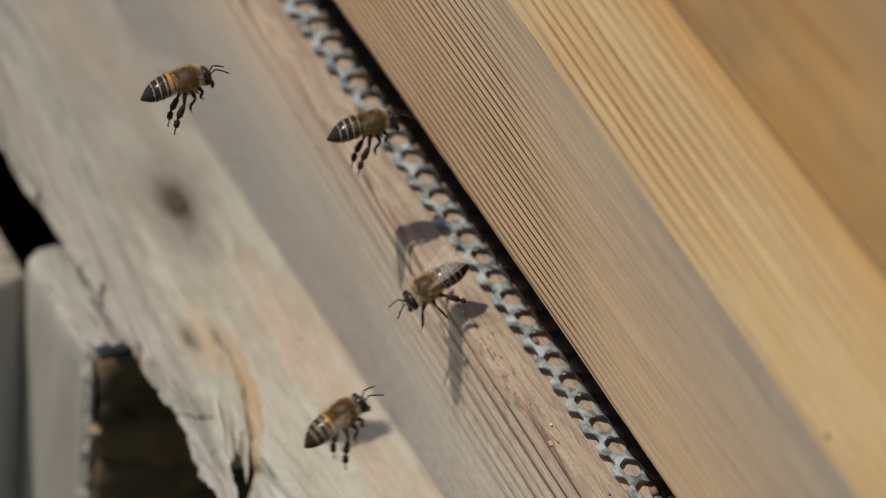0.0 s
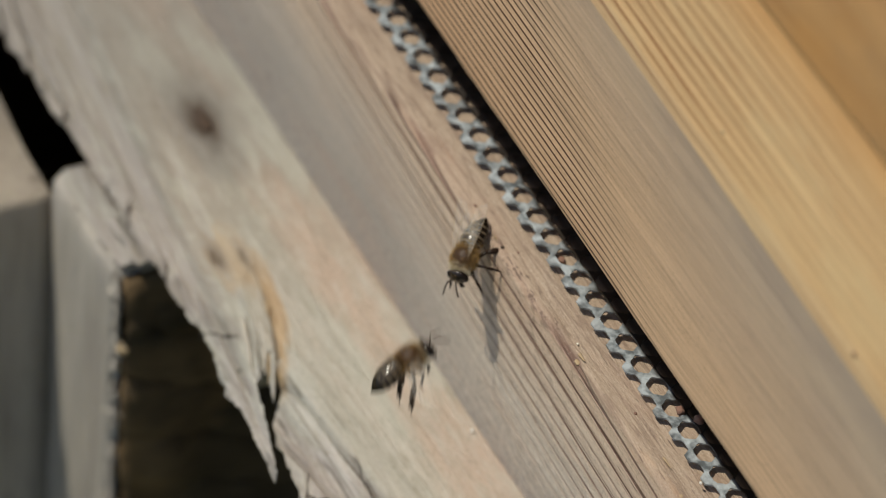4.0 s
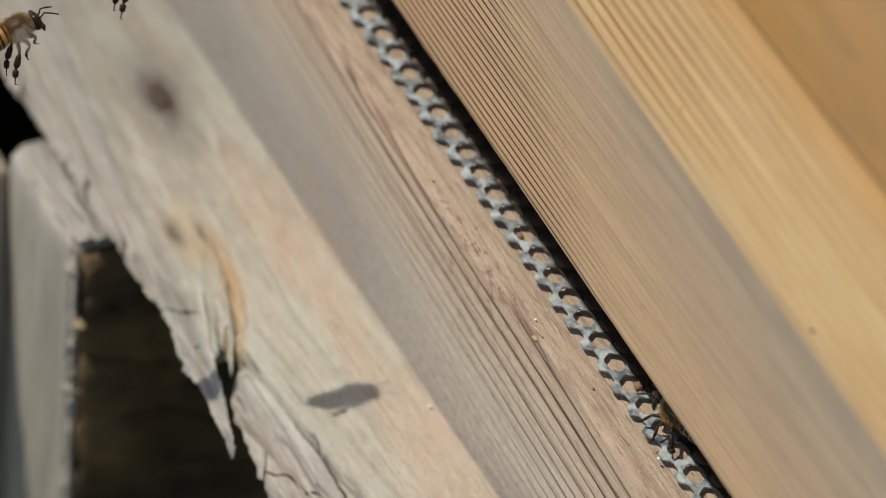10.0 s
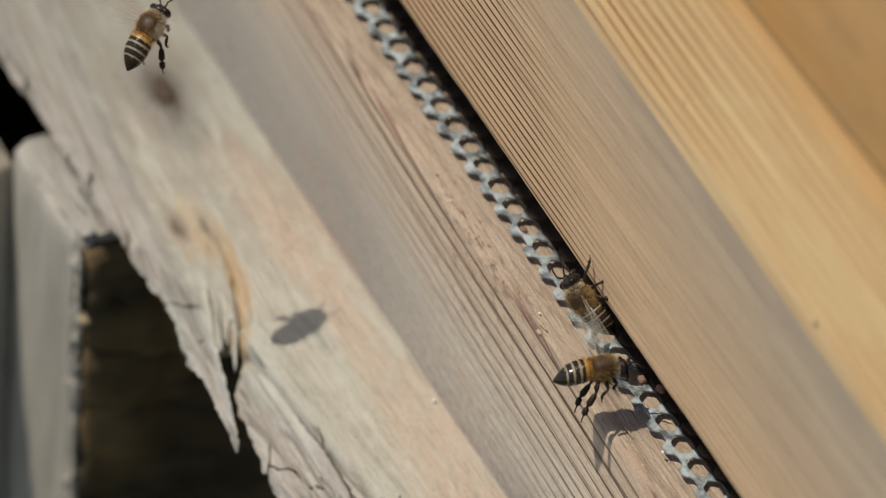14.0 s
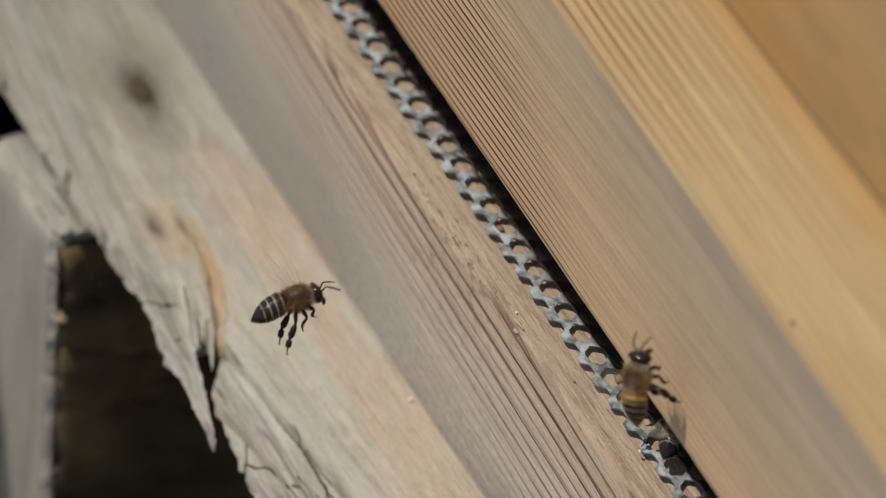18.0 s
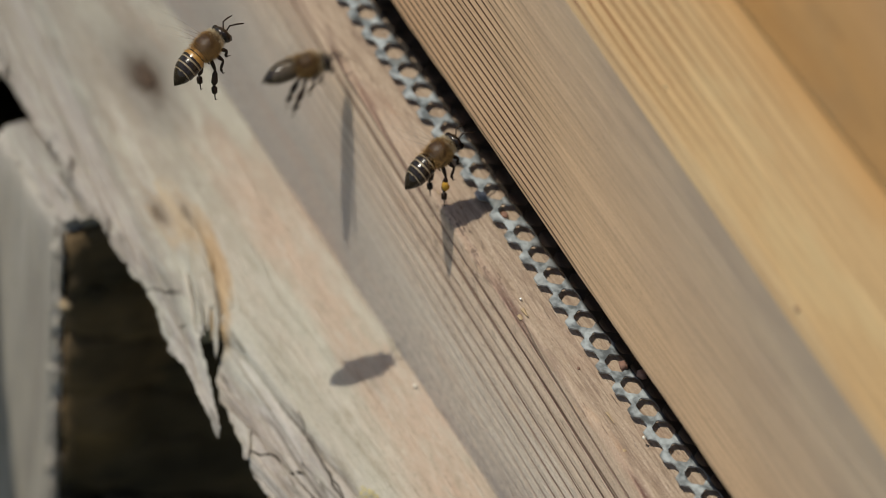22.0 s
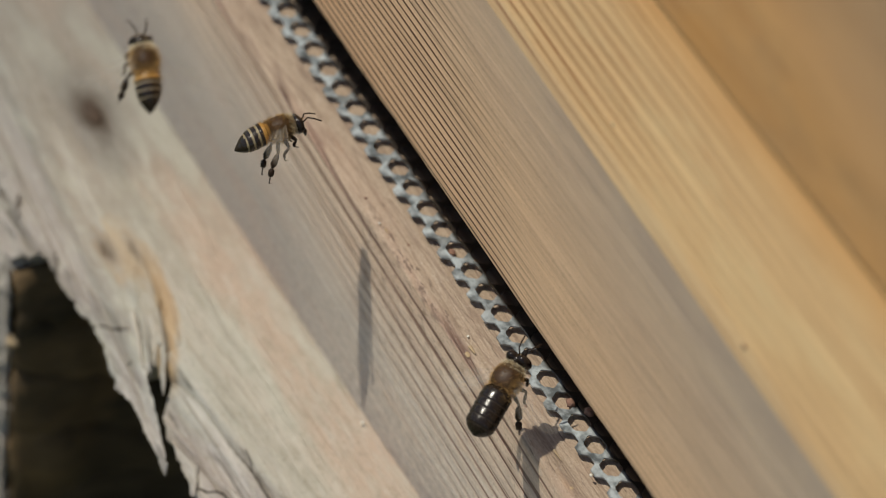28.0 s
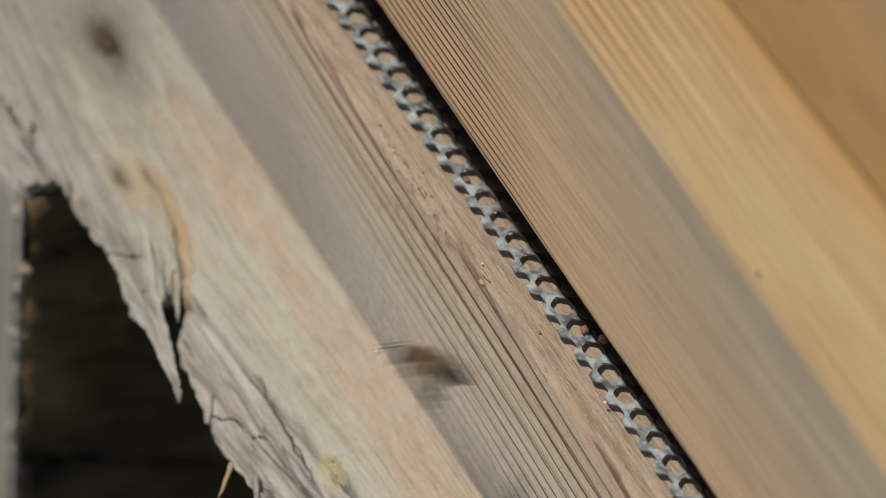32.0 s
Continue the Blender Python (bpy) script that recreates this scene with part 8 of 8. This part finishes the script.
    ("worker", "fly", (27.15, 27.83), ((0, -314.3, -752.3, 223.5, 0, -18, 93), (26.8, -314.3, -752.3, 223.5, 0, -18, 93), (27.4, 134.8, -160.6, 226.6, 0, -18, 93), (27.5, -6.9, -11.6, 4, 0, -18, 93), (27.6, -0.5, -4.3, 1.1, 0, -18, 93), (27.7, 7.2, 5.2, 4.5, 0, -2, 74), (27.8, 1.5, 8.3, 4.5, 0, -27, 111), (27.9, 2.5, 23, 5, 0, -0, 84), (32, 2.5, 23, 5, 0, -0, 84),)),
    ("banded", "fly", (27.45, 28.55), ((0, -155.9, -741.3, 219.1, 0, -21, 97), (27.1, -155.9, -741.3, 219.1, 0, -21, 97), (27.7, 127.3, -156.9, 232.2, 0, -21, 97), (27.8, -22.9, -21.7, 8.5, 0, -21, 97), (27.9, -21.7, -27.8, 3.8, 0, -18, 93), (27.967, -28.2, -14.5, 17.2, 0, -12, 85), (28, -28.5, -14, 17.6, 0, -12, 85), (28.033, -28.2, -13.7, 17.6, 0, -12, 85), (28.1, -21.4, -4.6, 17.3, 0, -31, 122), (28.2, -28.1, -5.1, 22.6, 0, -12, 85), (28.3, 140.6, -129.1, 237.5, 0, -12, 85), (28.9, 80.1, -985.1, 139.6, 0, -12, 85), (32, 80.1, -985.1, 139.6, 0, -12, 85),)),
    ("worker", "fly", (27.65, 28.35), ((0, -195.5, -656.8, 148.6, 0, -31, 168), (27.3, -195.5, -656.8, 148.6, 0, -31, 168), (27.9, 162.9, -173.4, 254.3, 0, -31, 168), (28, -17, -45, 51.2, 0, -31, 168), (28.1, 157.3, -167.3, 262.5, 0, -31, 168), (28.7, -154.1, -641.7, 137.5, 0, -31, 168), (32, -154.1, -641.7, 137.5, 0, -31, 168),)),
    ("banded", "fly", (28.55, 29.73), ((0, -128.7, -666.3, 217.5, 0, -6, 77), (28.2, -128.7, -666.3, 217.5, 0, -6, 77), (28.8, 139.9, -161.7, 218.3, 0, -6, 77), (28.9, -44.5, -35.5, 17.6, 0, -6, 77), (28.967, -35.5, -13.1, 23.3, 0, -2, 73), (29, -35.2, -12.3, 23.5, 0, -2, 73), (29.033, -34.9, -12.3, 23.3, 0, -2, 73), (29.1, -27, -10.3, 18.1, 0, -31, 122), (29.2, -33.2, -29.7, 11.8, -0, -6, 77), (29.3, -20.1, -9.6, 12.9, 0, -9, 81), (29.4, -14.1, -14.8, 5, 0, -12, 85), (29.5, -11.7, -8.2, 6.9, 0, -20, 97), (29.6, -12.7, -2.9, 10.9, -0, -15, 89), (29.7, -13.3, 1.5, 14.1, 0, -9, 81), (29.8, -12.3, 23, 5, 0, -0, 84), (32, -12.3, 23, 5, 0, -0, 84),)),
    ("banded", "fly", (28.55, 29.63), ((0, 314.6, -646.7, 147.5, 0, -6, 77), (28.2, 314.6, -646.7, 147.5, 0, -6, 77), (28.8, 154.6, -167.4, 210.8, 0, -6, 77), (28.9, -24.5, -36.8, 8.3, 0, -6, 77), (28.967, -18.9, -14, 17.1, 0, -2, 73), (29, -18.7, -13.2, 17.4, 0, -2, 73), (29.033, -18.2, -12.9, 17.1, 0, -2, 73), (29.1, -1.4, -3.8, 7, 0, -23, 102), (29.2, -13.6, -15.8, 8.3, -0, -9, 81), (29.3, -19.2, 0.1, 20.4, 0, -18, 93), (29.4, -23.1, -6.2, 18.2, 0, -12, 85), (29.5, -28.2, -6.8, 20.3, -0, -12, 85), (29.6, -24.9, 0, 27.9, 0, -18, 93), (29.7, -23.9, 23, 5, 0, -0, 84), (32, -23.9, 23, 5, 0, -0, 84),)),
    ("worker", "fly", (30.25, 31.75), ((0, 159, -758.1, 108.1, 0, -5, 77), (29.9, 159, -758.1, 108.1, 0, -5, 77), (30.5, 131.3, -154.5, 231.5, 0, -5, 77), (30.567, -40.3, -24.5, 36.9, 0, -5, 77), (30.6, -46.4, -19.9, 30.1, 0, -5, 77), (30.633, -46.4, -19.8, 30.1, 0, -5, 77), (30.767, -44.9, -14.6, 31.9, 0, -12, 85), (30.8, -44.8, -14.5, 31.9, 0, -12, 85), (30.833, -44.7, -14.4, 31.9, 0, -12, 85), (30.967, -38.3, -8.4, 30, 0, -9, 81), (31, -38.2, -8.3, 30, 0, -9, 81), (31.033, -38.2, -8.5, 30, 0, -9, 81), (31.167, -41, -15.8, 27.9, 0, -9, 81), (31.2, -41, -16, 27.9, 0, -9, 81), (31.233, -40.9, -16, 27.8, 0, -9, 81), (31.367, -37.1, -19.7, 22.5, 0, -12, 85), (31.4, -37, -19.7, 22.4, 0, -12, 85), (31.433, -29.7, -24.5, 28.1, 0, -12, 85), (31.5, 178.9, -161.7, 188.7, 0, -12, 85), (32, 390, -858.8, -25.5, 0, -12, 85),)),
    ("worker", "fly", (30.55, 31.35), ((0, 170.8, -800.8, 113.7, 0, -5, 77), (30.2, 170.8, -800.8, 113.7, 0, -5, 77), (30.8, 161.7, -172, 261.8, 0, -5, 77), (30.867, -17.9, -52.8, 67.3, 0, -5, 77), (30.9, -24.2, -48.6, 60.5, 0, -5, 77), (30.933, -24.2, -48.6, 60.5, 0, -5, 77), (30.967, -23.9, -48.2, 60.5, 0, -5, 77), (31, -23.9, -48.2, 60.4, 0, -5, 77), (31.033, -17.5, -52.4, 67.3, 0, -5, 77), (31.1, 162, -171.8, 261.6, 0, -5, 77), (31.7, 78.3, -900.1, 10.3, 0, -5, 77), (32, 78.3, -900.1, 10.3, 0, -5, 77),)),
    ("worker", "fly", (30.75, 31.65), ((0, -342.9, -687.4, 222.5, 0, -30, 122), (30.4, -342.9, -687.4, 222.5, 0, -30, 122), (31, 133.5, -160.1, 233.4, 0, -30, 122), (31.1, -13.1, -25.4, 6.7, 0, -30, 122), (31.2, -13.9, -34.4, 2.2, 0, -23, 102), (31.3, -23.6, -29.8, 12.6, -0, -17, 93), (31.4, 146, -135.8, 237.3, -0, -17, 93), (32, 157.4, -953.3, 243.6, -0, -17, 93),)),
    ("worker", "fly", (30.75, 31.33), ((0, 261.3, -796.3, -49.7, 0, -20, 97), (30.4, 261.3, -796.3, -49.7, 0, -20, 97), (31, 148.2, -165.9, 223.8, 0, -20, 97), (31.1, -3.1, -34.5, -1.1, 0, -20, 97), (31.2, 6.8, -22.6, -9.3, 0, -12, 85), (31.3, 20.5, 9.5, 4.5, 0, -5, 77), (31.4, 21.5, 23, 5, 0, -0, 84), (32, 21.5, 23, 5, 0, -0, 84),)),
    ("worker", "fly", (31.25, 31.73), ((0, 275.1, -750.7, 136.7, 0, -12, 85), (30.9, 275.1, -750.7, 136.7, 0, -12, 85), (31.5, 158.3, -122.3, 243.6, 0, -12, 85), (31.6, 26.9, 12.1, 4.5, 0, -12, 85), (31.7, 27.6, 13.7, 4.5, 0, -12, 85), (31.8, 28.6, 23, 5, 0, -0, 84), (32, 28.6, 23, 5, 0, -0, 84),)),
    ("worker", "fly", (31.85, 32), ((0, 27.1, 22, 5.2, -0, -0, -90), (31.7, 27.1, 22, 5.2, -0, -0, -90), (31.8, 27.1, 12, 5.2, -0, -0, -90), (31.9, 27.1, 7.8, 4.5, -0, -5, -148), (32, 18.2, -14.3, -0.9, 0, 0, -142),)),
    ("worker", "fly", (8.65, 9.35), ((0, -385.4, -706.8, -39.7, 0, 43, 24), (8.3, -385.4, -706.8, -39.7, 0, 43, 24), (8.9, 123.6, -161.8, 230.9, 0, 43, 24), (8.967, -70.4, -23.9, 17.7, 0, 43, 24), (9, -77.2, -19.1, 10.2, 0, 43, 24), (9.033, -70.1, -23.4, 17.8, 0, 43, 24), (9.1, 131.7, -145, 233.8, 0, 43, 24), (9.7, -17.5, -942.1, 58, 0, 43, 24), (32, -17.5, -942.1, 58, 0, 43, 24),)),
    ("worker", "fly", (22.65, 23.35), ((0, 312.1, -700.6, 194.8, 0, -12, 85), (22.3, 312.1, -700.6, 194.8, 0, -12, 85), (22.9, 127.4, -158, 229.1, 0, -12, 85), (22.967, -81, -38.9, 16.7, 0, -12, 85), (23, -88.3, -34.8, 9.2, 0, -12, 85), (23.033, -80.9, -38.8, 16.8, 0, -12, 85), (23.1, 127.8, -153.5, 231.4, 0, -12, 85), (23.7, -161.5, -844.6, 131.4, 0, -12, 85), (32, -161.5, -844.6, 131.4, 0, -12, 85),)),
    ("worker", "fly", (7.65, 8.35), ((0, -372.8, -835.1, 242.5, 0, -11, 86), (7.3, -372.8, -835.1, 242.5, 0, -11, 86), (7.9, 144.3, -170.2, 215.6, 0, -11, 86), (7.967, -33.6, -68, 10.3, 0, -11, 86), (8, -39.9, -64.4, 3.1, 0, -11, 86), (8.033, -33.8, -67.9, 10.5, 0, -11, 86), (8.1, 139, -168.3, 221, 0, -11, 86), (8.7, 203.2, -654.9, 39.6, 0, -11, 86), (32, 203.2, -654.9, 39.6, 0, -11, 86),)),
    ("worker", "fly", (3.25, 3.93), ((0, 152.6, -684.5, 161.4, 0, -5, 78), (2.9, 152.6, -684.5, 161.4, 0, -5, 78), (3.5, 135.9, -170.2, 224.6, 0, -5, 78), (3.6, -44.6, -56.3, 13.7, 0, -5, 78), (3.7, -30.5, -38.5, 9, 0, -11, 86), (3.8, -19.2, -16, 9.2, 0, -14, 90), (3.9, -12.4, -2.4, 8.3, 0, -17, 94), (4, -11.4, 23, 5, 0, -0, 84), (32, -11.4, 23, 5, 0, -0, 84),)),
    ("worker", "fly", (3.55, 4.55), ((0, -50.1, -930.1, -44.6, 0, -11, 86), (3.2, -50.1, -930.1, -44.6, 0, -11, 86), (3.8, 184.6, -162.4, 204.8, 0, -11, 86), (3.9, 7.2, -35.4, -1.3, 0, -11, 86), (4, 4.2, -25.8, 6.7, 0, -20, 98), (4.1, -5.8, -24.8, 15.8, -0, -27, 112), (4.2, -21.2, -29.2, 26.3, 0, -33, 134), (4.3, 143.9, -148.9, 246.9, 0, -33, 134), (4.9, 309.6, -627.3, 32.8, 0, -33, 134), (32, 309.6, -627.3, 32.8, 0, -33, 134),)),
    ("pollen", "fly", (2.55, 3.13), ((0, 204.6, -837.2, 138.3, -0, -11, 86), (2.2, 204.6, -837.2, 138.3, -0, -11, 86), (2.8, 125.8, -158.8, 236.9, -0, -11, 86), (2.9, -46.8, -27.2, 29.3, -0, -11, 86), (3, -33.2, -12.7, 23, -0, -17, 94), (3.1, -23.1, -5.6, 15.6, 0, -20, 98), (3.2, -22.1, 23, 5, 0, -0, 84), (32, -22.1, 23, 5, 0, -0, 84),)),
    ("worker", "fly", (15.85, 16.45), ((0, 3.5, 22, 5.2, -0, -0, -90), (15.7, 3.5, 22, 5.2, -0, -0, -90), (15.8, 3.5, 12, 5.2, -0, -0, -90), (15.867, 3.5, 8, 4.9, -4, -11, -130), (15.9, 3.5, 4, 4.5, 0, -23, -172), (16, 2.9, 1.8, 6.6, 0, -27, 178), (16.1, -6.7, -9, 19.6, 0, -33, 145), (16.2, 143, -148.1, 241.7, 0, -33, 145), (16.8, 273.5, -871.5, 136, 0, -33, 145), (32, 273.5, -871.5, 136, 0, -33, 145),)),
    ("worker", "fly", (15.35, 16.03), ((0, -195.2, -795.6, -41, 0, -8, 82), (15, -195.2, -795.6, -41, 0, -8, 82), (15.6, 152.4, -172.2, 211.7, 0, -8, 82), (15.7, -24.4, -56.1, -1.2, 0, -8, 82), (15.8, -14.2, -31.5, 0.7, -0, -11, 85), (15.9, 1.4, -8.8, -3, 0, -14, 89), (16, 9.1, 4.8, 4.5, 0, -14, 89), (16.1, 10.1, 23, 5, 0, -0, 84), (32, 10.1, 23, 5, 0, -0, 84),)),
    ("drone", "fly", (16.45, 17.65), ((0, -189.1, -885.1, 224.4, 0, -11, 85), (16.1, -189.1, -885.1, 224.4, 0, -11, 85), (16.7, 143.3, -168.1, 224.4, 0, -11, 85), (16.8, -35.2, -48.1, 15.1, 0, -11, 85), (16.9, -24.2, -33.1, 14.7, 0, -14, 89), (17, -19.9, -22.5, 17.1, 0, -17, 93), (17.1, -15.4, -17.3, 16.4, 0, -20, 98), (17.2, -19.3, -18.4, 19, 0, -14, 89), (17.3, -34.8, -30.9, 24.6, 0, -23, 102), (17.4, 132, -162.1, 237.1, 0, -23, 102), (18, -294.1, -696.7, -24, 0, -23, 102), (32, -294.1, -696.7, -24, 0, -23, 102),)),
    ("worker", "fly", (25.45, 26.45), ((0, 389.1, -933.6, -22.4, 0, -12, 85), (25.1, 389.1, -933.6, -22.4, 0, -12, 85), (25.7, 171, -177.1, 210.2, 0, -12, 85), (25.8, 0.8, -52.6, -3.4, 0, -12, 85), (25.9, 6.6, -34, 2.6, 0, -15, 89), (26, 5.4, -18.2, 12.8, 0, -25, 107), (26.1, -8.4, -18.6, 24, 0, -33, 133), (26.2, 152.5, -137.8, 248.2, 0, -33, 133), (26.8, -230.7, -626.8, 150.6, 0, -33, 133), (32, -230.7, -626.8, 150.6, 0, -33, 133),)),
    ("worker", "fly", (26.75, 27.35), ((0, 10.6, 22, 5.2, -0, -0, -90), (26.6, 10.6, 22, 5.2, -0, -0, -90), (26.7, 10.6, 12, 5.2, -0, -0, -90), (26.733, 10.6, 11.4, 4.9, -4, -11, -130), (26.8, 10.6, 10.9, 4.5, -0, -23, -172), (26.9, 9.5, 8.3, 4.5, 0, -25, -177), (27, 0.2, -2.3, 17.8, 0, -33, 157), (27.1, 143.7, -144.1, 243.3, 0, -33, 157), (27.7, 312.4, -800.3, -15.8, 0, -33, 157), (32, 312.4, -800.3, -15.8, 0, -33, 157),)),
    ("worker", "fly", (26.55, 27.23), ((0, -127.6, -817.7, 247.1, 0, -9, 81), (26.2, -127.6, -817.7, 247.1, 0, -9, 81), (26.8, 132.5, -160.1, 230.3, 0, -9, 81), (26.9, -44.6, -34.7, 23.2, 0, -9, 81), (27, -28.1, -15.9, 18.1, -0, -12, 85), (27.1, -15.8, -2.5, 13.4, 0, -15, 89), (27.2, -6.8, 6.9, 9.1, 0, -18, 93), (27.3, -5.8, 23, 5, 0, -0, 84), (32, -5.8, 23, 5, 0, -0, 84),)),
    ("worker", "stand", (9.15, 9.9), ((0, -22.4, -5, 5.2, 7, 26, -88), (0.5, -22.3, -5, 7.7, 0, 10, -107), (1, -19.6, -5, 9.2, 31, 4, -31), (1.5, -18.2, -5, 7.3, 37, 3, -42), (2, -20.9, -5, 3.5, 40, 4, -62), (2.5, -17.8, -5, 4.1, 46, 0, -41), (4.5, -18.4, -4.2, -4.7, 26, 34, -53), (5, -19.2, -4.2, -6.6, 45, 30, -44), (5.5, -15.6, -4.2, -5.8, 70, -13, -34), (6, -17.5, -4.2, -7.7, 47, -14, -54), (6.5, -15.3, -4.2, -5.1, 80, -3, -41), (7, -16.3, -4.2, -7.1, 84, -3, -31), (7.5, -15.1, -4.2, -6.8, 66, 20, -28), (8, -10.8, -4.2, -3.6, 56, -4, -18), (8.3, -10.1, -4.2, -2.8, 52, -20, -15), (8.5, -7.3, -5.6, 1.7, 67, 6, -51), (8.7, -8.5, -5.9, -0.6, 14, 10, -106), (8.733, -9.2, -5.5, -0.7, -45, 2, -134), (8.8, -9.8, -5.2, -0.8, -98, -25, -143), (9, -9.4, -4, -3.2, -88, -48, 171), (9.1, -6.6, -4, -9.5, -86, -49, 168), (9.2, 3.2, -10.5, -5.2, -40, -36, 168), (9.3, 13, -17, -0.8, 0, -27, 179), (9.5, 14, -16.4, 4.4, 0, -27, 179), (9.7, 27.2, -48.9, -15.3, 0, -23, -172), (10.3, -266.8, -902.3, 203, 0, -23, -172), (32, -266.8, -902.3, 203, 0, -23, -172),)),
    ("worker", "stand", None, ((0, 38.3, 21, 5.2, -0, -0, -84), (8.2, 38.3, 21, 5.2, -0, -0, -84), (8.7, 38.3, 9.2, 5.2, 0, 0, -152), (9, 35.2, 9.2, 5.2, 0, 0, -152), (10, 32.8, 9.5, 5.2, 0, 0, -164), (11, 32.2, 9.2, 5.2, 0, 0, -152), (11.6, 29.9, 9.8, 5.2, 0, 0, -175), (11.8, 33.9, 10.8, 5.2, -0, -0, 137), (12, 37.9, 11.8, 5.2, 0, -0, 89), (12.6, 37.9, 21, 5.2, 0, -0, 84), (32, 37.9, 21, 5.2, 0, -0, 84),)),
    ("worker", "stand", None, ((0, 13.2, 21, 5.2, -0, -0, -84), (10.6, 13.2, 21, 5.2, -0, -0, -84), (10.733, 13.2, 15.4, 5.2, 0, 0, -130), (10.9, 13.2, 9.8, 5.2, 0, 0, -175), (11, 13.1, 9.8, 5.2, 0, 0, -175), (11.2, 15.7, 9.8, 5.2, 0, 0, -175), (11.333, 15.7, 15.4, 5.2, -0, -0, 135), (11.5, 15.7, 21, 5.2, 0, -0, 84), (32, 15.7, 21, 5.2, 0, -0, 84),)),
    ("worker", "stand", (15.15, 16.8), ((0, 12.7, 21, 5.2, -86, -33, -154), (13.4, 12.7, 21, 5.2, -86, -33, -154), (13.6, 13.7, 10, 6, -86, -33, -154), (13.7, 14.7, 3.5, 9.5, -86, -33, -154), (13.8, 15.7, 1.6, 13, -86, -33, -154), (14, 15.2, 1.6, 13.4, -86, -33, -154), (14.2, 11.6, 1.6, 11, -91, -32, -144), (14.4, 13.8, 1.6, 14.1, -85, -34, -156), (14.8, 11.7, 1.6, 12.2, -85, -34, -156), (15, 11.2, 1.6, 11.7, -84, -36, -159), (15.1, 12.3, 1.6, 14.9, -81, -40, -167), (15.2, 8.7, 1.6, 17.4, -77, -49, -176), (15.3, 10.4, 1.6, 18.8, -77, -49, -176), (15.4, 7.1, 1.6, 23.5, -70, -47, 175), (15.5, 5.7, 1.6, 23.9, -65, -48, 168), (15.8, 1.3, -1.4, 37.8, -64, -43, 166), (16.2, -8.7, -60, 110, -64, -43, 166), (16.8, -240, -760, 180, -64, -43, 166), (32, -240, -760, 180, -64, -43, 166),)),
    ("worker", "stand", None, ((0, 32.7, 21, 5.2, -0, -0, -84), (23.5, 32.7, 21, 5.2, -0, -0, -84), (23.633, 32.7, 17.8, 5.2, 0, 0, -135), (23.767, 32.7, 14.7, 5.2, -0, -0, 174), (23.9, 32.7, 11.5, 5.2, 0, -0, 123), (24, 37.7, 11.4, 5.2, 0, -0, 131), (24.1, 46.1, 11.4, 5.2, 0, -0, 131), (24.4, 46.1, 21, 5.2, 0, -0, 84), (32, 46.1, 21, 5.2, 0, -0, 84),)),
    ("worker", "stand", None, ((0, 39.2, 21, 5.2, -0, -0, -84), (17.5, 39.2, 21, 5.2, -0, -0, -84), (17.6, 39.2, 17.9, 5.2, 0, 0, -138), (17.7, 39.2, 14.8, 5.2, -0, -0, 168), (17.8, 39.2, 11.6, 5.2, 0, -0, 115), (18, 36.9, 11.4, 5.2, 0, -0, 131), (18.2, 34.8, 11.6, 5.2, 0, -0, 115), (18.5, 34.8, 21, 5.2, 0, -0, 84), (32, 34.8, 21, 5.2, 0, -0, 84),)),
    ("worker", "stand", None, ((0, -308.8, -611.4, 39, 0, 0, 215), (11.05, -308.8, -611.4, 39, 0, 0, 215), (11.35, 13, -46, -12, 0, 0, 215), (11.5, 12.1, -15.2, -32, 0, 0, 215), (12, 11.2, -15.6, -32, 0, 0, 215), (12.5, 10.7, -18.3, -32, 0, 0, 213), (13, 11.0, -16.7, -32, 0, 0, 202), (13.5, 10.3, -16.3, -32, 0, 0, 200), (14, 10.7, -19.3, -32, 0, 0, 170), (14.5, 11.8, -23.7, -32, 0, 0, 130), (15, 10.3, -22.4, -32, 0, 0, 90), (15.5, 10.8, -20.0, -32, 0, 0, 90), (15.8, 14, -46, -12, 0, 0, 120), (16.4, 53.8, -735.7, 222.1, 0, 0, 167), (32, 53.8, -735.7, 222.1, 0, 0, 167))),
)


BEE_LABELS = {
    ("worker", "fly"): "worker bee with a banded abdomen flying before the hive entrance",
    ("pollen", "fly"): "honey bee worker carrying orange pollen to the hive entrance",
    ("drone", "fly"): "stout dark drone bee hovering before the hive entrance",
    ("banded", "fly"): "worker bee with broad cream bands flying before the hive entrance",
    ("worker", "stand"): "honey bee worker standing with folded wings on the hive floor",
}


def motions():
    for k, (kind, stance, beat, rows) in enumerate(FLIGHTS):
        look_of = kind if kind in ("drone", "banded") else ("dark" if stance == "stand" else ("amber", "dark", "tawny", "dark", "dark")[k % 5])
        label = BEE_LABELS[kind, stance]
        if kind == "worker" and stance == "fly":
            label = label.replace("a banded", {"amber": "an amber banded", "dark": "a dark banded", "tawny": "a tawny banded"}[look_of])
        thing, wings = bee("drone" if kind == "drone" else "worker", stance, label, kind == "pollen", look_of)
        fly(thing, wings, rows, beat, 0.0 if stance == "stand" else 38.0)


motions()
